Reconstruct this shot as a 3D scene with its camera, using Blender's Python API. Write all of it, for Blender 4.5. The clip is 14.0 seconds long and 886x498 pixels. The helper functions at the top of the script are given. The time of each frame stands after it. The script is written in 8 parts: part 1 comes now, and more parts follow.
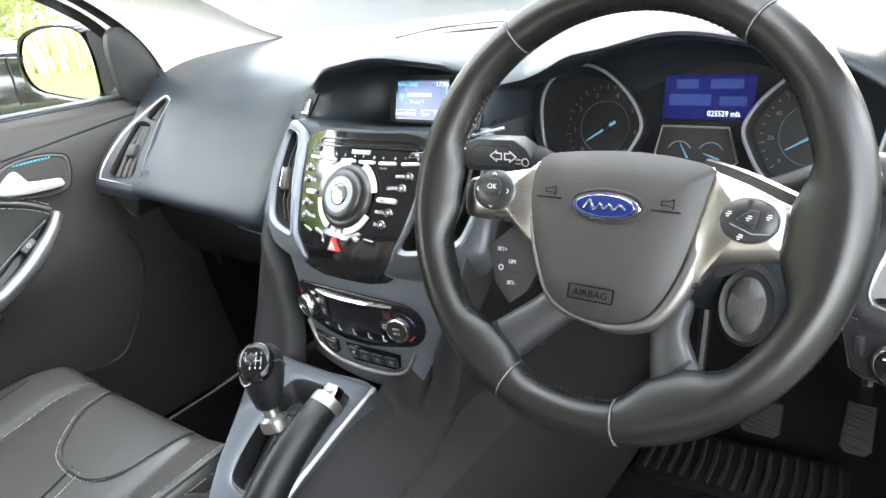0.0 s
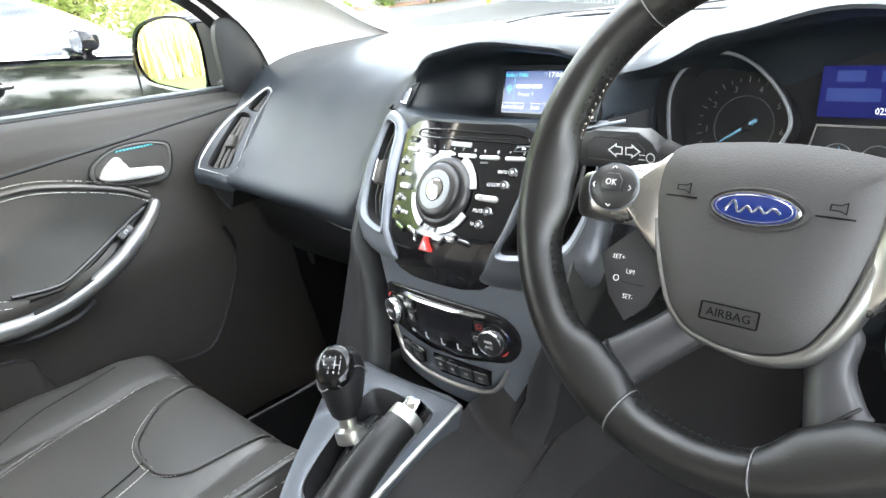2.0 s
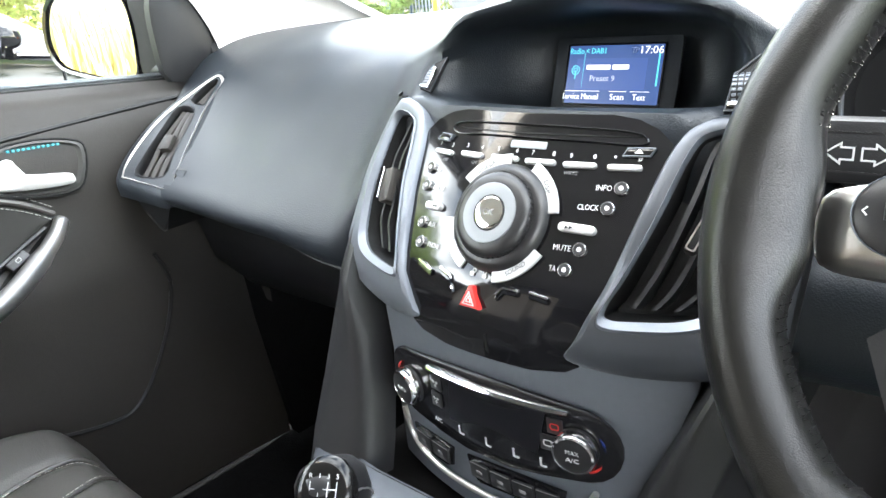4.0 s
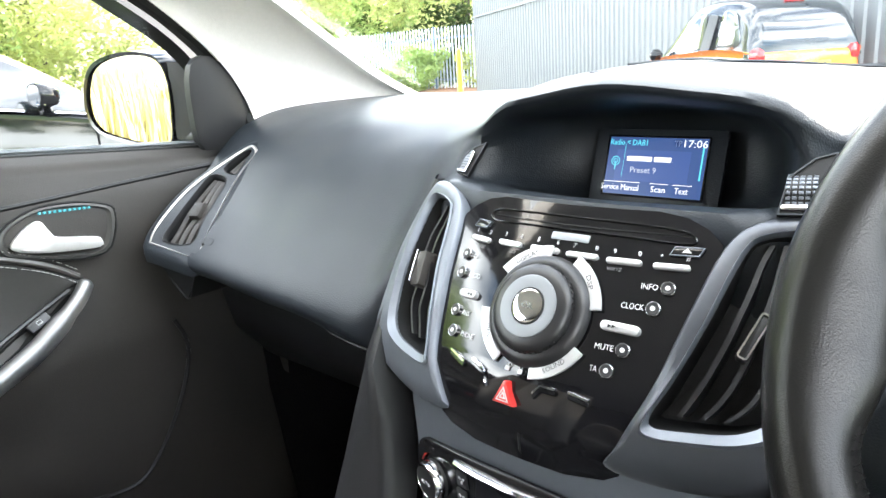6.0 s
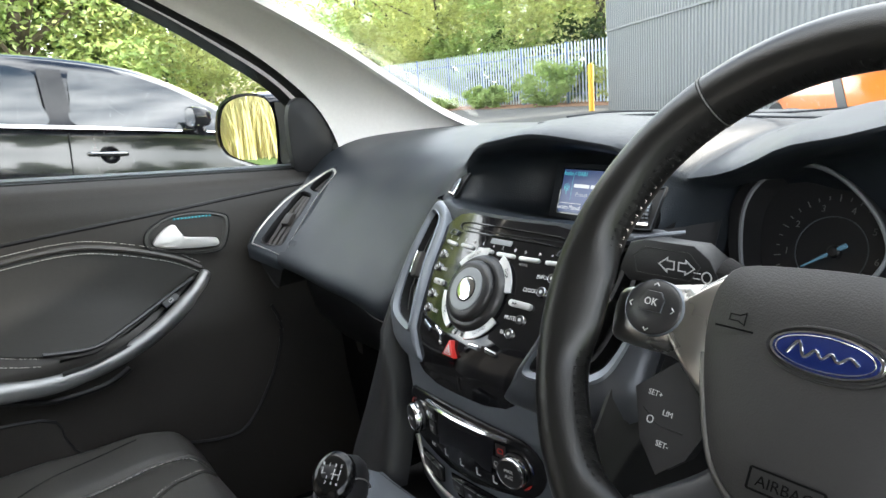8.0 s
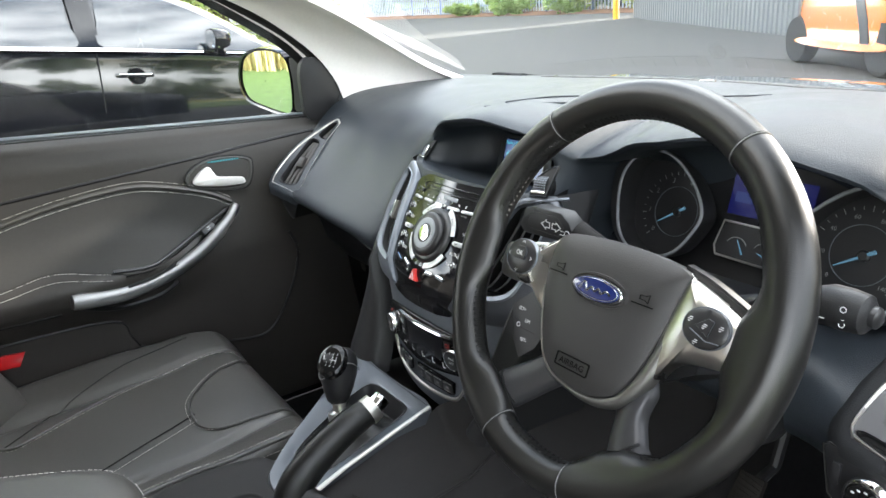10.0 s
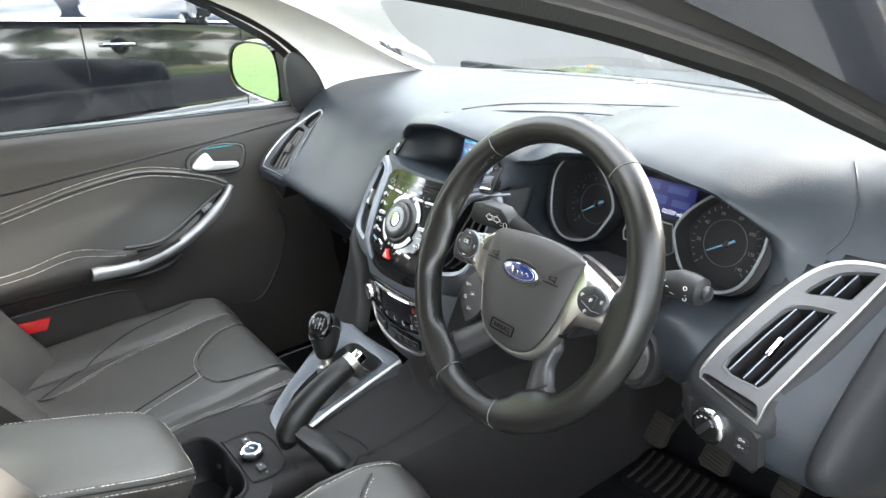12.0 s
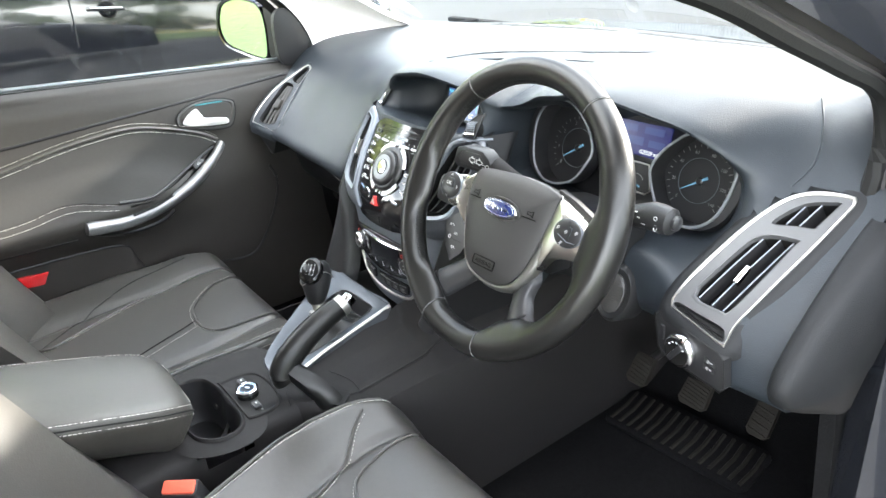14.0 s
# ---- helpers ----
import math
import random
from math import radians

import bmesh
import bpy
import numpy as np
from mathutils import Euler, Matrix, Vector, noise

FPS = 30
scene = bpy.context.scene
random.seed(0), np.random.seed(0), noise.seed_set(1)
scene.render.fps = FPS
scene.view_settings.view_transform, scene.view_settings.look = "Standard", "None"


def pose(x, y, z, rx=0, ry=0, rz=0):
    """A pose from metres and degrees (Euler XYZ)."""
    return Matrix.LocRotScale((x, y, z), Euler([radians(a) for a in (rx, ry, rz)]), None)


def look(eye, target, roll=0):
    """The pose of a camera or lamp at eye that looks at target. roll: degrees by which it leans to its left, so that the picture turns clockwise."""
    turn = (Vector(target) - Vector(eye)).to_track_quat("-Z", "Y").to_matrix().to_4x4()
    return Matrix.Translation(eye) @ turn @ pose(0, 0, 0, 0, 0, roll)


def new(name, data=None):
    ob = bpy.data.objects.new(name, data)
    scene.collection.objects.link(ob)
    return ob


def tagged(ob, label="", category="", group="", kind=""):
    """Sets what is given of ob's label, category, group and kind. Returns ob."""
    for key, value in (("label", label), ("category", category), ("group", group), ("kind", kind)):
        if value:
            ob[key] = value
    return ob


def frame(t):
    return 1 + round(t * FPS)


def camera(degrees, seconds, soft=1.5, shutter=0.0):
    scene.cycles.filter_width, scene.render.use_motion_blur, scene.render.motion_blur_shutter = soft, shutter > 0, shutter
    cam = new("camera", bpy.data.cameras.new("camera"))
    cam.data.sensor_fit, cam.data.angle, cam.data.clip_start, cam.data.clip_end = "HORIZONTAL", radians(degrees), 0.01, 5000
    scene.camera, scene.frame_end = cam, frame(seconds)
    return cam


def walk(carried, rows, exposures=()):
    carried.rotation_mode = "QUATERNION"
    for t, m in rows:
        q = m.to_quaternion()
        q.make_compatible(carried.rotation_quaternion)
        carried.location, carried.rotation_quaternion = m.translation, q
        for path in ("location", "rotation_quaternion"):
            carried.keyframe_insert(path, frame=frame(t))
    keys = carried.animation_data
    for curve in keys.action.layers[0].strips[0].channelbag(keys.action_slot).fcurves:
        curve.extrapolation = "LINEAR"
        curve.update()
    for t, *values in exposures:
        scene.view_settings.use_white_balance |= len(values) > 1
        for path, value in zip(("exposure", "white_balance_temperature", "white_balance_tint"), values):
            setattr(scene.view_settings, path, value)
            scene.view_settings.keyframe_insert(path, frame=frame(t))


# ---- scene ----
from mathutils.geometry import tessellate_polygon

cam = camera(63.2, 14.0)
EXPOSURES = [(0, 3.8), (2, 3.8), (4.5, 3.75), (5.5, 3.6), (6.5, 3.2), (7.0, 2.8), (7.5, 2.5), (8.0, 2.45), (8.5, 2.6), (10, 2.8), (11, 3.15), (12.5, 3.4), (14, 3.65)]
PATH = [
    (0, (0.614, -0.64, 1.141), (-0.574, 0.764, 0.356), -8.7),
    (0.5, (0.613, -0.639, 1.14), (-0.593, 0.749, 0.353), -9.0),
    (1, (0.599, -0.636, 1.136), (-0.666, 0.706, 0.361), -9.7),
    (1.5, (0.582, -0.617, 1.127), (-0.752, 0.672, 0.378), -9.3),
    (2, (0.56, -0.589, 1.098), (-0.834, 0.657, 0.387), -8.3),
    (2.2, (0.528, -0.572, 1.07), (-0.873, 0.669, 0.365), -7.9),
    (4.3, (0.29, -0.457, 1.029), (-0.97, 0.948, 0.366), -5.5),
    (4.5, (0.283, -0.455, 1.027), (-0.963, 0.968, 0.377), -5.3),
    (5, (0.275, -0.451, 1.027), (-0.962, 0.994, 0.41), -4.6),
    (5.5, (0.275, -0.45, 1.024), (-1.001, 0.984, 0.46), -4.0),
    (6, (0.283, -0.458, 1.043), (-1.062, 0.937, 0.548), -3.5),
    (6.5, (0.329, -0.471, 1.055), (-1.106, 0.862, 0.65), -2.9),
    (7, (0.386, -0.484, 1.06), (-1.12, 0.781, 0.7), -3.0),
    (7.5, (0.464, -0.489, 1.065), (-1.094, 0.705, 0.684), -3.5),
    (8, (0.538, -0.497, 1.074), (-1.051, 0.637, 0.639), -4.3),
    (8.5, (0.606, -0.508, 1.085), (-0.993, 0.578, 0.571), -5.0),
    (8.7, (0.634, -0.52, 1.091), (-0.967, 0.55, 0.549), -5.0),
    (10.8, (0.858, -0.611, 1.251), (-0.694, 0.424, 0.53), -4.4),
    (11, (0.873, -0.621, 1.262), (-0.673, 0.415, 0.53), -4.5),
    (11.5, (0.916, -0.651, 1.274), (-0.613, 0.394, 0.52), -4.4),
    (12, (0.959, -0.661, 1.292), (-0.558, 0.386, 0.515), -4.1),
    (12.5, (0.978, -0.667, 1.281), (-0.523, 0.383, 0.477), -4.1),
    (13, (0.988, -0.668, 1.274), (-0.501, 0.375, 0.44), -4.2),
    (13.5, (0.991, -0.67, 1.27), (-0.494, 0.363, 0.417), -4.4),
    (14, (1.005, -0.677, 1.272), (-0.478, 0.352, 0.412), -4.8),
]
walk(cam, [(t, look(eye, target, roll)) for t, eye, target, roll in PATH], EXPOSURES)

# ---- world and light ----
world = bpy.data.worlds.new("sky")
scene.world = world
world.use_nodes = True
wn = world.node_tree
wn.nodes.clear()
w_out = wn.nodes.new("ShaderNodeOutputWorld")
w_bg = wn.nodes.new("ShaderNodeBackground")
w_sky = wn.nodes.new("ShaderNodeTexSky")
w_sky.sky_type = "NISHITA"
w_sky.sun_disc = False
w_sky.sun_elevation = radians(17.5)
w_sky.sun_rotation = radians(9)
w_sky.air_density, w_sky.dust_density = 1.0, 1.5
w_co = wn.nodes.new("ShaderNodeTexCoord")
w_map = wn.nodes.new("ShaderNodeMapping")
w_map.inputs["Scale"].default_value = (1.0, 1.0, 2.6)
w_no = wn.nodes.new("ShaderNodeTexNoise")
w_no.inputs["Scale"].default_value = 2.6
w_no.inputs["Detail"].default_value = 7
w_ramp = wn.nodes.new("ShaderNodeValToRGB")
w_ramp.color_ramp.elements[0].position = 0.40
w_ramp.color_ramp.elements[1].position = 0.68
w_mix = wn.nodes.new("ShaderNodeMix")
w_mix.data_type = "RGBA"
w_mix.inputs[7].default_value = (22.0, 22.3, 22.8, 1)
wn.links.new(w_co.outputs["Generated"], w_map.inputs["Vector"])
wn.links.new(w_map.outputs["Vector"], w_no.inputs["Vector"])
wn.links.new(w_no.outputs["Fac"], w_ramp.inputs["Fac"])
wn.links.new(w_ramp.outputs["Color"], w_mix.inputs[0])
wn.links.new(w_sky.outputs["Color"], w_mix.inputs[6])
wn.links.new(w_mix.outputs[2], w_bg.inputs["Color"])
wn.links.new(w_bg.outputs["Background"], w_out.inputs["Surface"])
w_bg.inputs["Strength"].default_value = 0.095

sun_data = bpy.data.lights.new("sun", "SUN")
sun_data.energy = 4.2
sun_data.angle = radians(5)
sun_data.color = (1.0, 0.95, 0.86)
sun = new("sun", sun_data)
sun.matrix_world = look((1.09, 6.9, 2.2), (0, 0, 0))


# ---- materials ----
def mat(name, base, rough=0.5, metal=0.0, grain=0.0, bump=0.0, var=0.0, stain=0.0, coat=0.0, spec=0.5, aniso=(1, 1, 1)):
    """Principled surface. grain: size in metres of the relief; var: fine colour change; stain: large colour change."""
    m = bpy.data.materials.new(name)
    m.use_nodes = True
    nt = m.node_tree
    b = nt.nodes["Principled BSDF"]
    b.inputs["Base Color"].default_value = (*base, 1)
    b.inputs["Roughness"].default_value = rough
    b.inputs["Metallic"].default_value = metal
    b.inputs["Coat Weight"].default_value = coat
    b.inputs["Coat Roughness"].default_value = 0.04
    b.inputs["Specular IOR Level"].default_value = spec
    co = nt.nodes.new("ShaderNodeTexCoord")
    mp = nt.nodes.new("ShaderNodeMapping")
    mp.inputs["Scale"].default_value = aniso
    nt.links.new(co.outputs["Object"], mp.inputs["Vector"])
    if var or stain:
        n1 = nt.nodes.new("ShaderNodeTexNoise")
        n1.inputs["Scale"].default_value = 1.0 / max(grain, 0.002) / 3
        n1.inputs["Detail"].default_value = 4
        n2 = nt.nodes.new("ShaderNodeTexNoise")
        n2.inputs["Scale"].default_value = 9.0
        n2.inputs["Detail"].default_value = 6
        for n in (n1, n2):
            nt.links.new(mp.outputs["Vector"], n.inputs["Vector"])
        mr1 = nt.nodes.new("ShaderNodeMapRange")
        mr1.inputs["To Min"].default_value, mr1.inputs["To Max"].default_value = 1 - var, 1 + var
        mr2 = nt.nodes.new("ShaderNodeMapRange")
        mr2.inputs["To Min"].default_value, mr2.inputs["To Max"].default_value = 1 - stain, 1 + stain
        nt.links.new(n1.outputs["Fac"], mr1.inputs["Value"])
        nt.links.new(n2.outputs["Fac"], mr2.inputs["Value"])
        mu = nt.nodes.new("ShaderNodeMath")
        mu.operation = "MULTIPLY"
        nt.links.new(mr1.outputs["Result"], mu.inputs[0])
        nt.links.new(mr2.outputs["Result"], mu.inputs[1])
        hs = nt.nodes.new("ShaderNodeHueSaturation")
        hs.inputs["Color"].default_value = (*base, 1)
        nt.links.new(mu.outputs["Value"], hs.inputs["Value"])
        nt.links.new(hs.outputs["Color"], b.inputs["Base Color"])
        rr = nt.nodes.new("ShaderNodeMapRange")
        rr.inputs["To Min"].default_value = max(rough - 0.08, 0.02)
        rr.inputs["To Max"].default_value = min(rough + 0.08, 1.0)
        nt.links.new(n2.outputs["Fac"], rr.inputs["Value"])
        nt.links.new(rr.outputs["Result"], b.inputs["Roughness"])
    if grain and bump:
        v = nt.nodes.new("ShaderNodeTexVoronoi")
        v.inputs["Scale"].default_value = 1.0 / grain
        nt.links.new(mp.outputs["Vector"], v.inputs["Vector"])
        bp = nt.nodes.new("ShaderNodeBump")
        bp.inputs["Strength"].default_value = bump
        bp.inputs["Distance"].default_value = grain * 0.3
        nt.links.new(v.outputs["Distance"], bp.inputs["Height"])
        nt.links.new(bp.outputs["Normal"], b.inputs["Normal"])
    return m


def glow(name, color, strength):
    m = bpy.data.materials.new(name)
    m.use_nodes = True
    b = m.node_tree.nodes["Principled BSDF"]
    b.inputs["Base Color"].default_value = (*[c * 0.2 for c in color], 1)
    b.inputs["Roughness"].default_value = 0.25
    b.inputs["Emission Color"].default_value = (*color, 1)
    b.inputs["Emission Strength"].default_value = strength * 0.42
    return m


def glass(name, tint, gloss=1.0):
    """Thin pane: clear, with a Fresnel-driven mirror gloss."""
    m = bpy.data.materials.new(name)
    m.use_nodes = True
    nt = m.node_tree
    nt.nodes.clear()
    out = nt.nodes.new("ShaderNodeOutputMaterial")
    tr = nt.nodes.new("ShaderNodeBsdfTransparent")
    tr.inputs["Color"].default_value = (*tint, 1)
    gl = nt.nodes.new("ShaderNodeBsdfGlossy")
    gl.inputs["Roughness"].default_value = 0.02
    gl.inputs["Color"].default_value = (gloss, gloss, gloss, 1)
    lw = nt.nodes.new("ShaderNodeLayerWeight")
    pw = nt.nodes.new("ShaderNodeMath")
    pw.operation = "POWER"
    pw.inputs[1].default_value = 5.0
    fr = nt.nodes.new("ShaderNodeMapRange")
    fr.inputs["To Min"].default_value, fr.inputs["To Max"].default_value = 0.035, 1.0
    nt.links.new(lw.outputs["Facing"], pw.inputs[0])
    nt.links.new(pw.outputs["Value"], fr.inputs["Value"])
    mx = nt.nodes.new("ShaderNodeMixShader")
    nt.links.new(fr.outputs["Result"], mx.inputs["Fac"])
    nt.links.new(tr.outputs["BSDF"], mx.inputs[1])
    nt.links.new(gl.outputs["BSDF"], mx.inputs[2])
    nt.links.new(mx.outputs["Shader"], out.inputs["Surface"])
    return m


def leaf_mat(name, base, through_c):
    m = bpy.data.materials.new(name)
    m.use_nodes = True
    nt = m.node_tree
    b = nt.nodes["Principled BSDF"]
    b.inputs["Roughness"].default_value = 0.55
    gi = nt.nodes.new("ShaderNodeNewGeometry")
    hs = nt.nodes.new("ShaderNodeHueSaturation")
    hs.inputs["Color"].default_value = (*base, 1)
    mr = nt.nodes.new("ShaderNodeMapRange")
    mr.inputs["To Min"].default_value, mr.inputs["To Max"].default_value = 0.5, 1.5
    nt.links.new(gi.outputs["Random Per Island"], mr.inputs["Value"])
    nt.links.new(mr.outputs["Result"], hs.inputs["Value"])
    mh = nt.nodes.new("ShaderNodeMapRange")
    mh.inputs["To Min"].default_value, mh.inputs["To Max"].default_value = 0.47, 0.52
    nt.links.new(gi.outputs["Random Per Island"], mh.inputs["Value"])
    nt.links.new(mh.outputs["Result"], hs.inputs["Hue"])
    nt.links.new(hs.outputs["Color"], b.inputs["Base Color"])
    tl = nt.nodes.new("ShaderNodeBsdfTranslucent")
    tl.inputs["Color"].default_value = (*through_c, 1)
    mx = nt.nodes.new("ShaderNodeMixShader")
    mx.inputs["Fac"].default_value = 0.5
    out = nt.nodes["Material Output"]
    nt.links.new(b.outputs["BSDF"], mx.inputs[1])
    nt.links.new(tl.outputs["BSDF"], mx.inputs[2])
    nt.links.new(mx.outputs["Shader"], out.inputs["Surface"])
    return m


# Blue tint of the dash colour stands in for the sky's sheen on it.
M_DASH = mat("soft_touch_dash", (0.017, 0.021, 0.026), 0.43, spec=0.35, grain=0.0013, bump=0.5, var=0.10, stain=0.12)
M_TRIM = mat("hard_black_plastic", (0.013, 0.013, 0.014), 0.45, spec=0.35, grain=0.0011, bump=0.25, var=0.08, stain=0.1)
M_CONSOLE = mat("console_plastic", (0.017, 0.016, 0.016), 0.66, spec=0.2, grain=0.0013, bump=0.5, var=0.1, stain=0.15)
M_DOOR = mat("door_moulding", (0.034, 0.031, 0.028), 0.5, spec=0.35, grain=0.0016, bump=0.3, var=0.08, stain=0.12)
M_LEATH = mat("black_leather", (0.050, 0.047, 0.043), 0.37, spec=0.6, grain=0.0016, bump=0.3, var=0.1, stain=0.18)
M_RIM = mat("worn_rim_leather", (0.007, 0.0068, 0.0065), 0.31, grain=0.0008, bump=0.36, var=0.12, stain=0.25)
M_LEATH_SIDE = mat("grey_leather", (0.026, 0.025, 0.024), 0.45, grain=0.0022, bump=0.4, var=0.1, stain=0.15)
M_SATIN = mat("satin_silver", (0.47, 0.455, 0.43), 0.31, 0.9, grain=0.0006, bump=0.04, var=0.05, stain=0.06)
M_GREY = mat("metallic_grey_paint", (0.16, 0.175, 0.20), 0.42, 0.5, grain=0.0006, bump=0.04, var=0.06, stain=0.06)
M_FRAME = mat("pale_silver_frame", (0.22, 0.23, 0.245), 0.48, 0.5, grain=0.0006, bump=0.03, var=0.04, stain=0.05)
M_SURROUND = mat("blue_grey_satin", (0.075, 0.081, 0.092), 0.34, 0.55, grain=0.0006, bump=0.04, var=0.05, stain=0.08)
M_SOFTPAD = mat("matt_door_leather", (0.029, 0.028, 0.026), 0.6, spec=0.3, grain=0.0013, bump=0.3, var=0.1, stain=0.15)
M_KNOBFACE = mat("knob_gloss", (0.006, 0.006, 0.006), 0.13, spec=0.35)
M_CHROME = mat("chrome", (0.85, 0.85, 0.86), 0.08, 1.0)
M_PIANO = mat("gloss_black", (0.006, 0.006, 0.007), 0.06, coat=0.35, spec=0.35, var=0.05, stain=0.1)
M_BUTTON = mat("black_button", (0.014, 0.014, 0.015), 0.35, grain=0.001, bump=0.1)
M_WHITEKEY = mat("silver_key", (0.48, 0.48, 0.48), 0.36, 0.5)
M_MARK = mat("white_print", (0.52, 0.52, 0.52), 0.6)
M_GREYMARK = mat("grey_print", (0.16, 0.16, 0.16), 0.6)
M_RED = mat("red_plastic", (0.55, 0.03, 0.025), 0.3, coat=0.4)
M_REDLENS = mat("red_lens", (0.45, 0.012, 0.015), 0.10, coat=0.8)
M_BLUE = mat("blue_enamel", (0.006, 0.014, 0.085), 0.2, coat=1.0, var=0.04)
M_CLOTH = mat("pale_headlining", (0.82, 0.80, 0.77), 0.85, grain=0.002, bump=0.3, var=0.05, stain=0.05)
M_SEAL = mat("rubber_seal", (0.009, 0.009, 0.009), 0.6, spec=0.25, grain=0.002, bump=0.2)
M_CARPET = mat("black_carpet", (0.008, 0.008, 0.0085), 0.95, spec=0.06, grain=0.003, bump=0.8, var=0.3, stain=0.3)
M_RUBBER = mat("worn_pedal_rubber", (0.015, 0.0135, 0.0115), 0.75, spec=0.15, grain=0.003, bump=0.4, var=0.2, stain=0.4)
M_STITCH = mat("white_thread", (0.55, 0.53, 0.49), 0.8)
M_DARKSTITCH = mat("grey_thread", (0.09, 0.09, 0.085), 0.8)
M_GLASS = glass("clear_glass", (0.93, 0.96, 0.95))
M_MIRROR = mat("mirror_silver", (0.93, 0.93, 0.92), 0.01, 1.0)
M_SCREEN = glow("screen_blue", (0.035, 0.075, 0.22), 0.30)
M_SCREEN_DIM = glow("screen_dark_blue", (0.02, 0.025, 0.20), 0.09)
M_SCREEN_MID = glow("screen_light_blue", (0.05, 0.08, 0.30), 0.12)
M_SCRTXT = glow("screen_white", (0.85, 0.9, 0.95), 0.35)
M_SCRCYAN = glow("screen_cyan", (0.1, 0.62, 0.75), 0.35)
M_NEEDLE = glow("needle_blue", (0.2, 0.42, 0.6), 0.12)
M_DIAL = mat("dial_face", (0.008, 0.008, 0.009), 0.5)
M_BODY = mat("own_car_paint", (0.02, 0.022, 0.028), 0.2, 0.3, coat=1.0)


# ---- mesh helpers ----
def V(*a):
    return Vector(a)


def finish(bm, smooth=True):
    bmesh.ops.recalc_face_normals(bm, faces=bm.faces)
    for f in bm.faces:
        f.smooth = smooth
    return bm


def part(name, bm, material, parent=None, label="", smooth=True, sharp=0.7):
    """One bmesh, in world places, as one mesh object under a thing or a part."""
    me = bpy.data.meshes.new(name)
    finish(bm, smooth)
    bm.to_mesh(me)
    bm.free()
    if smooth:
        me.set_sharp_from_angle(angle=sharp)
    me.materials.append(material)
    ob = new(name, me)
    if parent:
        ob.parent = parent
        ob.matrix_parent_inverse = parent.matrix_basis.inverted() if not parent.parent else Matrix()
    if label:
        ob["label"] = label
    return ob


def thing(name, at, label, category, group="", kind=""):
    ob = new(name)
    ob.empty_display_size = 0.05
    ob.location = at
    ob.matrix_basis = Matrix.Translation(at)
    return tagged(ob, label, category, group, kind)


def solo(name, bm, material, label, category="", group="", kind="", smooth=True, sharp=0.7):
    return tagged(part(name, bm, material, None, "", smooth, sharp), label, category, group, kind)


def xf(bm, m):
    bmesh.ops.transform(bm, matrix=m, verts=bm.verts)
    return bm


def join(*bms):
    out = bmesh.new()
    for b in bms:
        me = bpy.data.meshes.new("tmp")
        b.to_mesh(me)
        b.free()
        out.from_mesh(me)
        bpy.data.meshes.remove(me)
    return out


def loft(rows, ring=False, caps=False):
    """Quads between rows of points; ring: each row closes on itself; caps: ends filled."""
    bm = bmesh.new()
    vs = [[bm.verts.new(p) for p in r] for r in rows]
    n = len(vs[0])
    for a, b in zip(vs, vs[1:]):
        for i in range(n if ring else n - 1):
            j = (i + 1) % n
            bm.faces.new((a[i], a[j], b[j], b[i]))
    if caps:
        bm.faces.new(vs[0][::-1])
        bm.faces.new(vs[-1])
    return bm


def thick(bm, t):
    bmesh.ops.recalc_face_normals(bm, faces=bm.faces)
    bmesh.ops.solidify(bm, geom=bm.faces[:], thickness=t)
    return bm


def catmull(pts, n, closed=False):
    """n points a span along a smooth line through pts (tuples or Vectors)."""
    P = [Vector(p) for p in pts]
    out = []
    m = len(P)
    spans = m if closed else m - 1
    for i in range(spans):
        if closed:
            a, b, c, d = P[i - 1], P[i], P[(i + 1) % m], P[(i + 2) % m]
        else:
            a, b, c, d = P[max(i - 1, 0)], P[i], P[i + 1], P[min(i + 2, m - 1)]
        for k in range(n):
            t = k / n
            out.append(0.5 * (2 * b + (c - a) * t + (2 * a - 5 * b + 4 * c - d) * t * t + (3 * b - a - 3 * c + d) * t ** 3))
    if not closed:
        out.append(P[-1].copy())
    return out


def tube(path, r, seg=10, closed=False, up=(0, 0, 1), flat=1.0):
    """A round or flattened rod along a line; r: a number or one for each point. flat: height over width."""
    P = [Vector(p) for p in path]
    n = len(P)
    rows = []
    for i, p in enumerate(P):
        d = (P[(i + 1) % n] - P[i - 1]) if closed else (P[min(i + 1, n - 1)] - P[max(i - 1, 0)])
        d.normalize()
        s = d.cross(Vector(up))
        if s.length < 1e-5:
            s = d.cross(Vector((1, 0, 0)))
        s.normalize()
        u = s.cross(d)
        rr = r[i] if isinstance(r, (list, tuple)) else r
        rows.append([p + s * rr * math.cos(a) + u * rr * flat * math.sin(a) for a in [2 * math.pi * k / seg for k in range(seg)]])
    if closed:
        rows.append(rows[0])
        bm = loft(rows, ring=True)
        bmesh.ops.remove_doubles(bm, verts=bm.verts, dist=1e-6)
        return bm
    return loft(rows, ring=True, caps=True)


